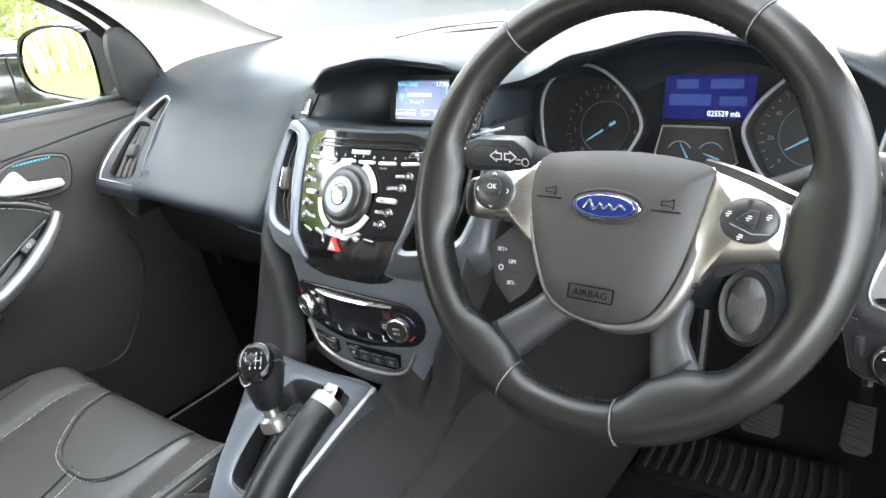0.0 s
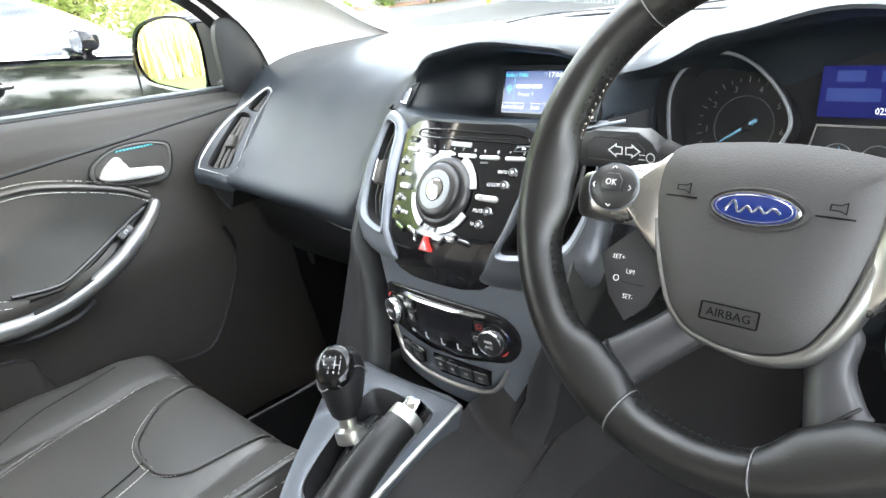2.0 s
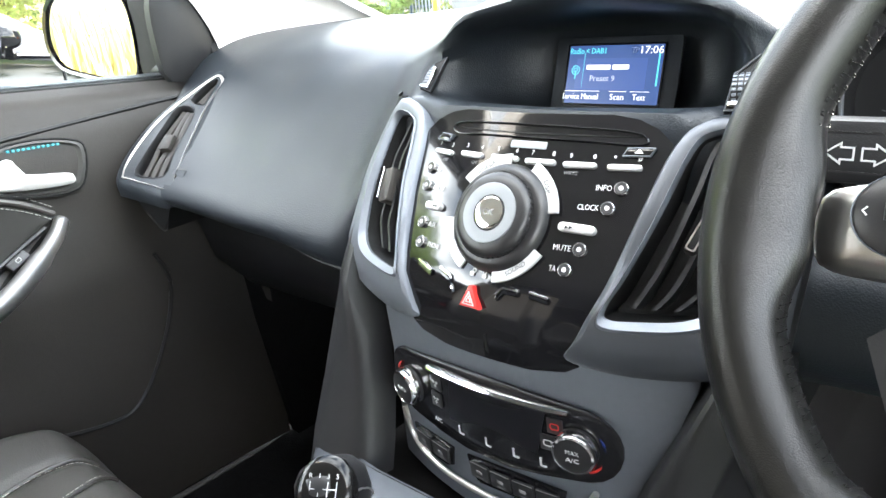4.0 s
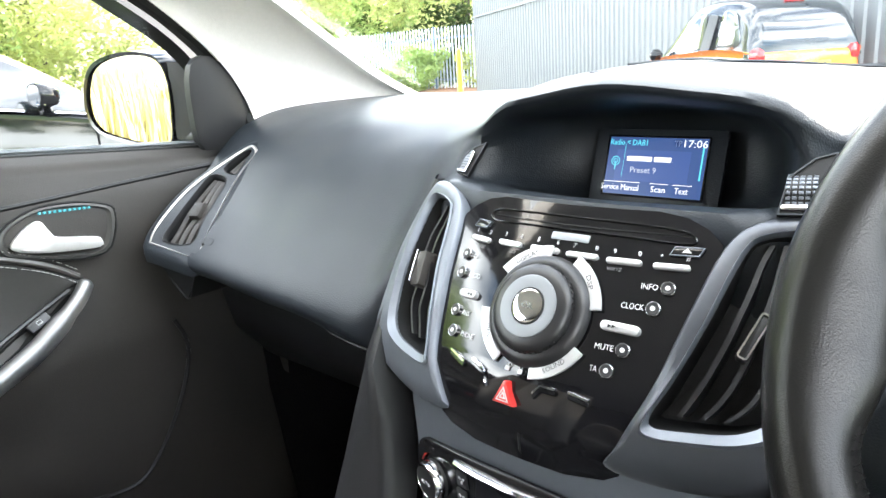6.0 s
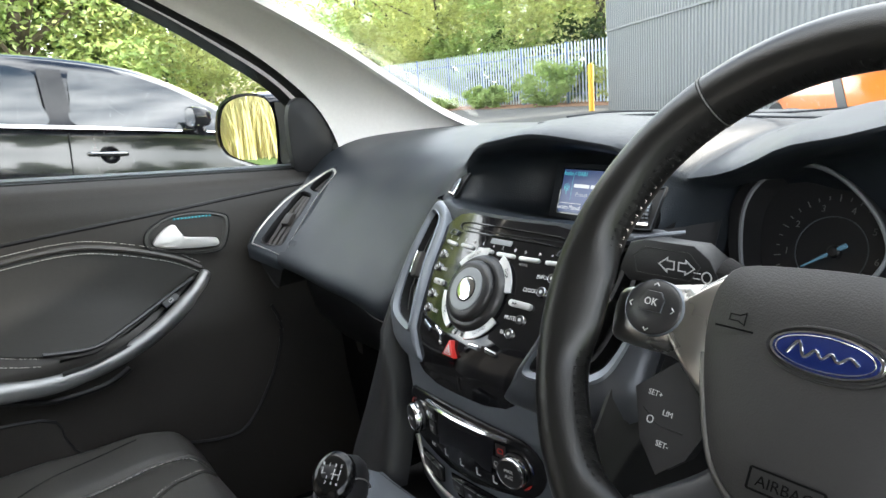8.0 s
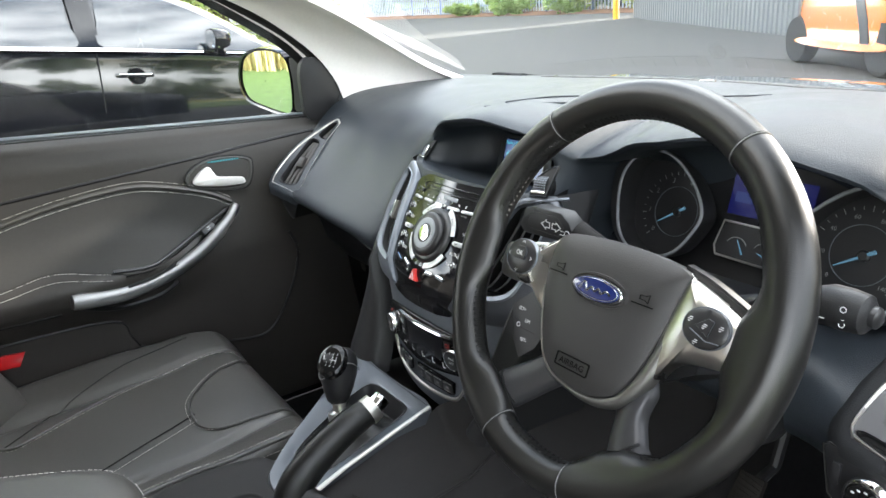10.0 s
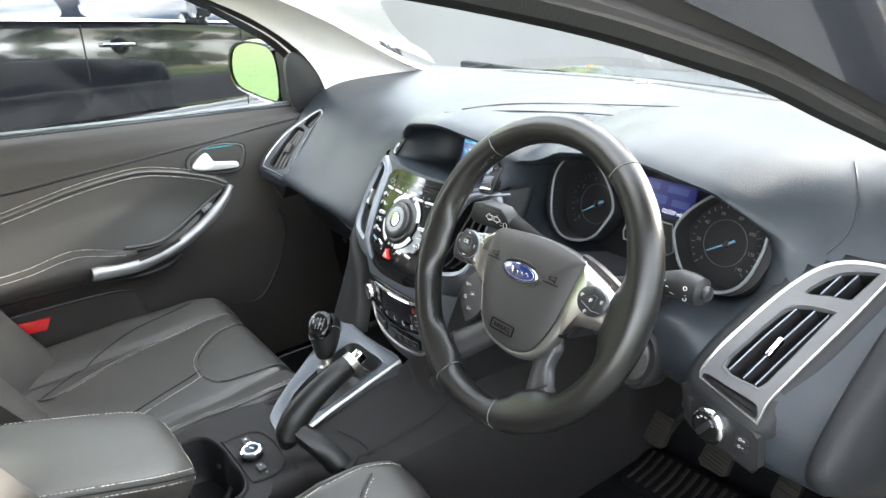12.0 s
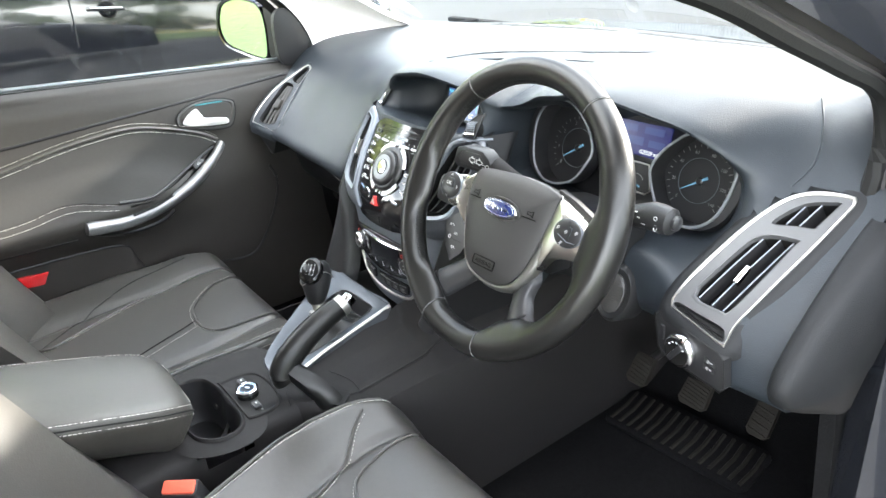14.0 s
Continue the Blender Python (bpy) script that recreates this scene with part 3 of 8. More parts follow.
def black_car():
    xs = -4.2                                # near flank
    W = 1.80
    base = thing("parked_car", (xs - W / 2, 0.6, 0), "black hatchback with chrome window strip parked alongside", "car")
    yf, yr = 2.86, -1.50
    # stations along y: (y, half width at sill/belt, belt z, bottom z, top z at centre, greenhouse half width)
    st = [(yr, .62, .95, .42, .98), (yr + .12, .78, .98, .32, 1.02), (yr + .5, .88, 1.04, .22, 1.07), (-.6, .90, 1.03, .2, 1.06), (.3, .90, 1.02, .2, 1.05), (1.1, .90, 1.00, .2, 1.03),
          (1.55, .90, .96, .2, 1.02), (2.0, .885, .90, .22, .98), (2.45, .84, .82, .22, .88), (2.72, .74, .74, .26, .78), (yf, .55, .66, .36, .68)]
    rows = []
    for y, hw, bz, lo, tz in st:
        cx = xs - W / 2
        half = [(hw * 0.90, lo), (hw * 0.985, lo + .12), (hw, lerp(lo, bz, .45)), (hw * 0.992, lerp(lo, bz, .68)), (hw * .972, bz - .05), (hw * .93, bz), (hw * .55, tz)]
        rows.append([V(cx + a, y, z) for a, z in half] + [V(cx - a, y, z) for a, z in half[::-1]])
    rows = [catmull(r, 2, True) for r in rows]
    cols = list(zip(*rows))
    cols = [catmull(c, 3) for c in cols]
    rows = [list(r) for r in zip(*cols)]
    part("body", loft(rows, ring=True, caps=True), M_BLACKPAINT, base, sharp=1.2)
    # greenhouse: roof with pillars, inward leaning glass
    cx = xs - W / 2
    gst = [(yr + .25, .60, 1.06, 1.07), (yr + .55, .62, 1.05, 1.30), (-.55, .62, 1.03, 1.44), (-.1, .625, 1.02, 1.47), (.45, .62, 1.02, 1.455), (.85, .61, 1.01, 1.39), (1.25, .61, 1.0, 1.22), (1.62, .62, .99, 1.01)]
    grow = []
    for y, tw, bz, tz in gst:
        bw = .86
        half = [(bw, bz - .06), (bw - .01, bz), (lerp(bw, tw, .55), lerp(bz, tz, .6)), (tw + .03, tz - .045), (tw - .06, tz - .008), (tw * .4, tz + .012)]
        grow.append([V(cx + a, y, z) for a, z in half] + [V(cx - a, y, z) for a, z in half[::-1]])
    cols = [catmull(c, 3) for c in zip(*grow)]
    part("roof", loft([list(r) for r in zip(*cols)], ring=True, caps=True), M_BLACKPAINT, base, sharp=1.2)

    def gx(y, z):
        tz = table(y, [g[0] for g in gst], [g[3] for g in gst])
        tw = table(y, [g[0] for g in gst], [g[1] for g in gst])
        bz = 1.02
        k = min(max((z - bz) / max(tz - bz, .02), 0), 1)
        return cx + lerp(.855, tw + .035, k ** 1.15)

    def pane(pts, label):
        P = catmull(pts, 4, True)
        lo_z, hi_z = min(p.y for p in P) + .002, max(p.y for p in P) - .002
        rows = []
        for k in range(17):
            z = lerp(lo_z, hi_z, k / 16)
            cut = [lerp(a.x, b.x, (z - a.y) / (b.y - a.y)) for a, b in zip(P, P[1:] + P[:1]) if (a.y > z) != (b.y > z)]
            y0, y1 = min(cut), max(cut)
            x = cx + .878 - .47 * (z - 1.02) - .25 * (z - 1.02) ** 2
            rows.append([V(x, lerp(y0, y1, q / 10), z) for q in range(11)])
        return part("side_window", thick(loft(rows), .004), M_DARKGLASS, base, label, sharp=1.2)
    pane([(.33, 1.035), (.9, 1.03), (1.36, 1.02), (1.22, 1.12), (.95, 1.27), (.7, 1.355), (.42, 1.37), (.35, 1.36), (.32, 1.2)], "dark front door glass reflecting clouds")
    pane([(-.62, 1.05), (-.2, 1.04), (.16, 1.035), (.15, 1.2), (.14, 1.365), (-.2, 1.375), (-.5, 1.33), (-.62, 1.2)], "dark rear door glass")
    part("chrome_strip", strip([(xs - .035, y, z) for y, z in ((1.55, 1.0), (1.1, 1.012), (.5, 1.022), (-.2, 1.03), (-.9, 1.045))], .022, .014, Vector((1, 0, .5)).normalized()), M_CHROME, base)
    part("pillar_trim", strip([(gx(.24, z) + .010, .24, z) for z in (1.04, 1.2, 1.37)], .13, .006, (1, 0, .2)), M_PIANO, base, "gloss black pillar trim")
    h = part("door_handle", xf(tube(catmull([(-.11, 0, 0), (-.06, 0, .022), (.06, 0, .022), (.11, 0, 0)], 4), .013, 8, flat=.8), frame_at(V(xs - .012, .46, .872), V(0, 1, 0), V(1, 0, 0))), M_BLACKPAINT, base)
    part("chrome_insert", xf(box(.20, .008, .006, .003), frame_at(V(xs + .022, .46, .880), V(0, 1, 0), V(1, 0, 0))), M_CHROME, h)
    part("handle_cup", xf(lathe([(.05, -.004), (.055, .003), (.045, .004), (.02, .001)], 20), frame_at(V(xs - .004, .47, .869), V(0, 1, 0), V(1, 0, 0))), M_PIANO, base)
    for y in (.24, 1.28, -.78):
        part("door_gap", strip([(xs + .002 - (abs(z - .62)) * .04, y + (z - .6) * .06, z) for z in (.25, .5, .75, 1.0)], .007, .002, (1, 0, 0)), M_SEAL, base)
    mp = V(xs + .10, 1.00, 1.10)
    # mirror head: rounded shell, open glass face to the rear and a bright lower strip
    mo = catmull([(-.105, -.030), (-.098, .030), (-.060, .058), (.020, .066), (.085, .056), (.108, .020), (.104, -.030), (.070, -.058), (.0, -.064), (-.075, -.054)], 3, True)
    shell = [[mp + V(p.x * k, dy, p.y * k) for p in mo] for dy, k in ((-.052, .90), (-.055, .97), (-.040, 1.0), (.0, .98), (.035, .86), (.058, .60), (.066, .25))]
    mir = part("wing_mirror", loft(shell, ring=True, caps=True), M_PIANO, base, "black wing mirror with chrome lower edge")
    part("mirror_glass", loft([[mp + V(p.x * k, -.0555, p.y * k) for p in mo] for k in (.86, .02)], ring=True), M_MIRROR, mir)
    part("mirror_arm", tube([(xs - .05, 1.05, 1.015), (xs + .0, 1.03, 1.035), (xs + .05, 1.015, 1.055)], [.045, .03, .028], 10), M_PIANO, mir)
    part("indicator", strip([mp + V(x, -.020 - .034 * (1 - (x / .11) ** 2), -.040) for x in (-.09, -.045, 0, .045, .09)], .022, .010, (0, -1, 0)), M_CHROME, mir)
    hl = xf(lathe([(.12, -.03), (.13, .0), (.10, .03), (.03, .045)], 20), Matrix.Translation((xs - .13, 2.58, .76)) @ Matrix.Rotation(radians(-65), 4, "X") @ Matrix.Rotation(radians(25), 4, "Y") @ Matrix.Diagonal((.8, 1.6, 1, 1)))
    part("headlight", hl, M_PALEGLASS, base, "clear headlight with bright reflector")
    for k in range(3):
        part("lamp_reflector", xf(lathe([(.045, -.01), (.05, .01), (.03, .03)], 14), Matrix.Translation((xs - .08 - k * .05, 2.58 + k * .05, .775)) @ Matrix.Rotation(radians(-65), 4, "X")), M_CHROME, base)
    # wedge: the belt and roof fall towards the nose
    for ob in base.children_recursive:
        for v in ob.data.vertices:
            w = min(1, max(0, (v.co.z - .35) / .45))
            v.co.z -= (.10 * (v.co.y - .25) + .018) * w
    for y in (-.78, 1.88):
        wheel(base, frame_at(V(xs - .09, y, .31), V(0, 1, 0), V(1, 0, 0)))
        wheel(base, frame_at(V(xs - W + .09, y, .31), V(0, 1, 0), V(-1, 0, 0)))


black_car()


def orange_car():
    """Short two-seat city car, built nose along +x and set beside the warehouse."""
    d = V(-0.831, 0.556, 0).normalized()
    right = V(d.y, -d.x, 0)
    rear = V(-2.73, 7.33, 0) + right * 0.78
    m = Matrix((d, -right, V(0, 0, 1))).transposed().to_4x4()
    m.translation = rear
    base = thing("city_car", rear + d * 1.25, "small orange two-seat city car with a dark roof", "car")
    st = [(0.0, .60, .34, .92, .70), (.08, .70, .27, .98, .74), (.45, .77, .22, 1.02, .77), (1.1, .77, .2, 1.0, .77), (1.7, .77, .2, .96, .76), (2.15, .74, .22, .90, .70), (2.45, .62, .28, .78, .55), (2.58, .42, .38, .66, .40)]
    rows = []
    for x, hw, lo, bz, tw in st:
        half = [(hw * .92, lo), (hw, lo + .14), (hw, lerp(lo, bz, .6)), (hw * .97, bz - .03), (hw * .88, bz)]
        rows.append([V(x, -a, z) for a, z in half] + [V(x, a, z) for a, z in half[::-1]])
    cols = [catmull(c, 3) for c in zip(*[catmull(r, 2, True) for r in rows])]
    part("body", xf(loft([list(r) for r in zip(*cols)], ring=True, caps=True), m), M_ORANGE, base, sharp=1.2)
    gst = [(.04, .64, .95, 1.0), (.12, .62, .97, 1.32), (.30, .60, .98, 1.49), (.8, .60, .98, 1.55), (1.25, .58, .97, 1.50), (1.6, .57, .95, 1.28), (2.0, .58, .92, .95)]
    rows = []
    for x, tw, bz, tz in gst:
        half = [(.70, bz - .06), (.69, bz), (lerp(.69, tw, .6), lerp(bz, tz, .6)), (tw, tz - .05), (tw - .1, tz), (tw * .4, tz + .012)]
        rows.append([V(x, -a, z) for a, z in half] + [V(x, a, z) for a, z in half[::-1]])
    cols = [catmull(c, 3) for c in zip(*rows)]
    part("roof", xf(loft([list(r) for r in zip(*cols)], ring=True, caps=True), m), mat("anthracite_shell", (.03, .035, .04), .25, .3, coat=1.0), base, sharp=1.2)
    for s in (1, -1):
        def panel(pts, off):
            P = catmull(pts, 4, True)
            c = sum((Vector(p) for p in P), Vector((0, 0))) / len(P)

            def yy(x, z):
                tz = table(x, [g[0] for g in gst], [g[3] for g in gst])
                k = min(max((z - .96) / max(tz - .96, .05), 0), 1)
                return lerp(.695, .60, k)
            rings = [[V(lerp(c.x, p.x, k), s * (yy(lerp(c.x, p.x, k), lerp(c.y, p.y, k)) + (off if k < 1 else off - .006)), lerp(c.y, p.y, k)) for p in P] for k in (1, .96, .5, .02)]
            return xf(loft(rings, ring=True, caps=True), m)
        part("side_window", panel([(.92, 1.01), (1.3, .99), (1.72, .96), (1.55, 1.16), (1.28, 1.38), (.95, 1.44), (.9, 1.2)], .012), M_PALEGLASS, base)
        part("rear_side_window", panel([(.24, 1.05), (.62, 1.02), (.62, 1.25), (.58, 1.42), (.38, 1.40), (.28, 1.25)], .012), M_PALEGLASS, base)
        part("tridion_pillar", xf(strip([(.62, s * .775, .25), (.70, s * .775, .55), (.86, s * .765, .85), (.80, s * .72, 1.02), (.74, s * .64, 1.4)], .16, .012, (0, s, 0)), m), mat("dark_pillar", (.03, .032, .035), .35), base)
        part("wing_mirror", xf(lathe([(.03, -.08), (.07, -.04), (.075, .03), (.03, .08)], 16), m @ Matrix.Translation((1.72, s * .82, 1.0)) @ Matrix.Rotation(radians(90), 4, "X")), M_PIANO, base)
        for z in (.72, .93):
            part("tail_light", xf(lathe([(.085, -.06), (.085, .02), (.06, .035), (.02, .04)], 20), m @ Matrix.Translation((.035, s * .60, z)) @ Matrix.Rotation(radians(-90), 4, "Y") @ Matrix.Rotation(radians(-18 * s), 4, "X")), M_REDLENS, base)
        for x in (.38, 2.2):
            wheel(base, m @ frame_at(V(x, s * .68, .29), V(1, 0, 0), V(0, s, 0)), .29, .18)
    part("rear_window", xf(loft([[V(.075, y, 1.03) for y in (-.52, 0, .52)], [V(.11, y, 1.24) for y in (-.50, 0, .50)], [V(.235, y, 1.42) for y in (-.46, 0, .46)]]), m @ Matrix.Translation((-.03, 0, 0))), M_DARKGLASS, base)
    part("tailgate_sticker", xf(box(.40, .07, .003, .005), m @ frame_at(V(.066, .08, 1.10), V(0, -1, 0), V(-1, 0, .1))), mat("orange_vinyl", (.8, .22, .04), .5), base, "orange vinyl strip on the rear glass")
    part("brake_light", xf(box(.24, .03, .02, .008), m @ frame_at(V(.26, 0, 1.50), V(0, -1, 0), V(-1, 0, .5))), M_REDLENS, base)
    pl = part("number_plate", xf(box(.52, .11, .012, .01), m @ frame_at(V(-.012, -.02, .80), V(0, -1, 0), V(-1, 0, 0))), mat("yellow_plate", (.8, .62, .03), .5), base, "yellow rear plate with dark bars")
    for i in range(6):
        part("bar", xf(box(.042, .07, .003, .003), m @ frame_at(V(-.020, .16 - i * .066 - (.03 if i > 3 else 0), .80), V(0, -1, 0), V(-1, 0, 0))), M_SEAL, pl)
    part("bumper", xf(box(1.25, .16, .05, .03), m @ frame_at(V(.0, 0, .45), V(0, -1, 0), V(-1, 0, 0))), M_TRIM, base)


orange_car()

# ---- the car's shell ----
def side(s, pts):
    return [V(s * x, y, z) for x, y, z in pts]


def pillar(s, name, kind_label):
    """Inner cover of the windscreen pillar: from the dash end up to the roof edge."""
    # rows from bottom to top: windscreen edge, crown, door-seal edge
    st = [((.605, .46, .985), (.63, .38, 1.0), (.685, .22, .985), (.70, .165, .94)),
          ((.60, .345, 1.035), (.635, .30, 1.055), (.69, .19, 1.05), (.705, .150, 1.01)),
          ((.595, .243, 1.095), (.635, .21, 1.12), (.69, .12, 1.12), (.705, .10, 1.085)),
          ((.585, .13, 1.162), (.63, .10, 1.185), (.685, .02, 1.19), (.70, .0, 1.165)),
          ((.568, .025, 1.213), (.62, .0, 1.237), (.675, -.09, 1.245), (.69, -.105, 1.222)),
          ((.555, -.07, 1.255), (.60, -.09, 1.285), (.655, -.20, 1.30), (.675, -.215, 1.28)),
          ((.54, -.20, 1.305), (.57, -.22, 1.345), (.62, -.33, 1.36), (.65, -.35, 1.335)),
          ((.53, -.36, 1.345), (.55, -.38, 1.395), (.60, -.48, 1.405), (.64, -.50, 1.375))]
    rows = [catmull(side(s, r), 4) for r in st]
    cols = [catmull(c, 4) for c in zip(*rows)]
    return solo(name, thick(loft([list(r) for r in zip(*cols)]), 0.012), M_CLOTH, kind_label, kind="structure")


pillar(-1, "trim", "pale cloth-covered windscreen pillar")
pillar(1, "trim", "pale cloth-covered windscreen pillar by the driver")


SEAL_LINE = catmull([V(.672, y, z) for y, z in ((.150, .94), (.152, 1.01), (.118, 1.066), (.02, 1.110), (-.086, 1.154), (-.171, 1.190), (-.25, 1.217), (-.38, 1.258), (-.55, 1.297), (-.8, 1.33), (-1.1, 1.34))], 5)


def seal(s):
    line = [(.695, .155, .955), (.715, .150, 1.0), (.72, .125, 1.06), (.72, .055, 1.13), (.715, -.03, 1.185), (.70, -.14, 1.245), (.685, -.25, 1.295), (.665, -.42, 1.355), (.655, -.7, 1.39), (.655, -1.1, 1.39)]
    if s > 0:
        line = [(.668, .150, .94), (.672, .152, 1.01), (.672, .118, 1.066), (.672, .02, 1.110), (.672, -.086, 1.154), (.672, -.171, 1.190), (.672, -.25, 1.217), (.670, -.38, 1.258), (.665, -.55, 1.297), (.66, -.8, 1.33), (.655, -1.1, 1.34)]
    bm = tube(catmull(side(s, line), 5), .014 if s < 0 else .011, 8)
    return solo("trim", bm, M_SEAL, "black rubber door seal", kind="structure")


seal(-1)
seal(1)


def door_frame(s):
    """Painted and rubber-edged window frame outside the seal."""
    a = [(.735, .13, .955), (.74, .12, 1.03), (.745, .07, 1.10), (.745, -.02, 1.165), (.735, -.13, 1.23), (.72, -.25, 1.285), (.70, -.42, 1.345), (.69, -.7, 1.385), (.69, -1.1, 1.385)]
    b = [(.80, .22, .955), (.80, .19, 1.04), (.795, .12, 1.12), (.79, .02, 1.19), (.775, -.09, 1.26), (.755, -.22, 1.325), (.735, -.40, 1.385), (.72, -.7, 1.425), (.72, -1.1, 1.425)]
    if s > 0:
        a = [(.690, .148, .95), (.694, .145, 1.025), (.694, .10, 1.085), (.694, .01, 1.130), (.694, -.09, 1.172), (.694, -.25, 1.235), (.69, -.38, 1.275), (.685, -.7, 1.33), (.68, -1.1, 1.35)]
        b = [(.81, .22, .955), (.82, .22, 1.10), (.82, .18, 1.26), (.815, .08, 1.37), (.81, -.03, 1.45), (.79, -.20, 1.51), (.76, -.40, 1.52), (.73, -.7, 1.50), (.72, -1.1, 1.49)]
    ra, rb = catmull(side(s, a), 4), catmull(side(s, b), 4)
    if s > 0:
        # broad soft seal between the pillar cover and the painted frame: a crease, then a swelling
        rows = []
        for (dx, dz) in ((-.012, -.004), (.008, .001), (.011, .006), (.006, .0125), (.011, .016), (.020, .024), (.026, .034), (.026, .044), (.018, .053), (.004, .060)):
            rows.append([V(.672 + dx, p.y, p.z + dz) for p in SEAL_LINE])
        solo("trim", loft(rows), mat("soft_seal_rubber", (.040, .037, .038), .5, spec=.35, grain=.0012, bump=.2, var=.06), "broad grey rubber seal of the door opening", kind="structure")
    return solo("trim", thick(loft([ra, rb]), 0.02), M_BODY if s > 0 else M_SEAL, "dark painted door frame", kind="structure")


door_frame(-1)
door_frame(1)


def roof():
    rows = []
    for y, z, bow in ((-.345, 1.375, .07), (-.40, 1.397, .04), (-.6, 1.425, 0), (-1.1, 1.44, 0), (-1.6, 1.42, 0), (-2.2, 1.33, 0)):
        rows.append([V(x, y + bow * (1 - (x / .66) ** 2), z - .07 * (abs(x) / .66) ** 3) for x in np.linspace(-.66, .66, 13)])
    return thick(loft(rows), 0.04)


solo("ceiling", roof(), M_CLOTH, "pale cloth headlining", kind="structure")


def roof_skin():
    rows = []
    for y, z in ((-.35, 1.418), (-.6, 1.468), (-1.1, 1.485), (-1.6, 1.465), (-2.2, 1.375), (-2.28, 1.30)):
        rows.append([V(x, y, z - .07 * (abs(x) / .66) ** 3) for x in np.linspace(-.72, .72, 13)])
    return thick(loft(rows), .012)


solo("roof", roof_skin(), M_BODY, "dark painted outer roof of the car", kind="structure")


def rear_shell():
    rows = []
    for y, z0, z1 in ((-2.2, .3, 1.33), (-2.25, .3, 1.3)):
        rows.append([V(-.72, y, z0), V(.72, y, z0), V(.62, y, z1), V(-.62, y, z1)])
    return loft(rows, ring=True, caps=True)


solo("wall_rear", rear_shell(), M_TRIM, "dark rear end of the cabin", kind="structure", smooth=False)
for s in (-1, 1):
    rows = [[V(s * .70, -1.02, z0), V(s * .74, -1.02, z0), V(s * .74, -1.2, z0), V(s * .70, -1.2, z0)] for z0 in (.3,)] + [[V(s * .66, -1.08, 1.38), V(s * .70, -1.08, 1.38), V(s * .70, -1.26, 1.38), V(s * .66, -1.26, 1.38)]]
    solo("trim", loft(rows, ring=True, caps=True), M_TRIM, "dark centre door pillar", kind="structure", smooth=False)
    # Unseen rear sides, added to keep light from behind out of the cabin.
    rows = [[V(s * .74, y, .3), V(s * .74, y, .98), V(s * .66, y, 1.40), V(s * .62, y, 1.40), V(s * .70, y, .98), V(s * .70, y, .3)] for y in (-1.75, -2.22)]
    solo("wall_side", loft([[V(s * .74, y, .3), V(s * .74, y, .98), V(s * .70, y, .98), V(s * .70, y, .3)] for y in (-1.2, -1.75)], ring=True, caps=True), M_DOOR, "dark unseen rear side wall, keeping light out", kind="structure", smooth=False)
    solo("wall_side", loft(rows, ring=True, caps=True), M_DOOR, "dark unseen rear side wall, keeping light out", kind="structure", smooth=False)


# Unseen rear panes: the dark tint is added to cut light from behind.
M_TINT = glass("dimming_glass", (.07, .075, .075))
for s in (-1, 1):
    rw = solo("window_rear", loft([[V(s * .735, y, .97), V(s * .70, y, 1.20), V(s * .655, y, 1.41)] for y in (-1.18, -1.45, -1.78)]), M_TINT, "unseen dark glass, added to dim light from behind", kind="structure")


def floor_pan():
    rows = []
    for y, z in ((.62, .60), (.60, .45), (.50, .33), (.38, .275), (.1, .26), (-.5, .27), (-1.2, .28), (-2.2, .30)):
        rows.append([V(x, y, z + (.17 if abs(x) < .1 else 0) * (1 if y < .45 else .4)) for x in (-.75, -.5, -.3, -.14, -.09, 0, .09, .14, .3, .5, .75)])
    return thick(loft(rows), .02)


solo("floor", floor_pan(), M_CARPET, "black carpet of the footwells", kind="structure")


def bulkhead():
    rows = [[V(x, y, z) for x in (-.76, -.4, 0, .4, .76)] for y, z in ((.60, .42), (.64, .6), (.66, .8), (.655, .975))]
    return thick(loft(rows), .02)


solo("wall_front", bulkhead(), M_CARPET, "dark footwell bulkhead", kind="structure")
for s in (-1, 1):
    rows = [[V(s * x, y, z) for x, y, z in r] for r in (
        ((.70, .16, .30), (.70, .12, .55), (.69, .10, .80), (.695, .155, .955)),
        ((.69, .40, .30), (.69, .40, .55), (.69, .40, .80), (.68, .40, .97)),
        ((.66, .64, .30), (.66, .64, .55), (.66, .64, .80), (.64, .64, .98)))]
    solo("wall_side", thick(loft(rows), .02), M_CARPET, "dark kick panel beside the footwell", kind="structure")
# driver's sill and outer post
rows = [[V(x, y, z) for x, z in ((.62, .27), (.64, .36), (.70, .40), (.76, .385), (.80, .34), (.82, .22), (.78, .18))] for y in (.30, -.3, -1.1)]
solo("trim", loft(rows, ring=True, caps=True), M_SEAL, "dark door sill with rubber seal", kind="structure")
rows = [[V(x, y, z) for x, y in ((.70, .13), (.74, .10), (.80, .16), (.84, .24), (.80, .40), (.70, .40))] for z in (.30, .6, .96)]
solo("trim", loft(rows, ring=True, caps=True), M_BODY, "dark painted hinge post", kind="structure")


def windscreen():
    rows = []
    for x in np.linspace(-1, 1, 17):
        k = 1 - x * x
        col = []
        for t in np.linspace(0, 1, 9):
            y = lerp(.46 + .17 * k, -.36 + .07 * k, t)
            z = lerp(.985 + .0 * k, 1.385 + .02 * k, t) + .02 * math.sin(t * math.pi)
            col.append(V(x * lerp(.625, .55, t), y, z))
        rows.append(col)
    return loft(rows)


win = solo("window_1", windscreen(), M_GLASS, "raked windscreen with reflections of the dashboard", kind="structure")
win.visible_shadow = False
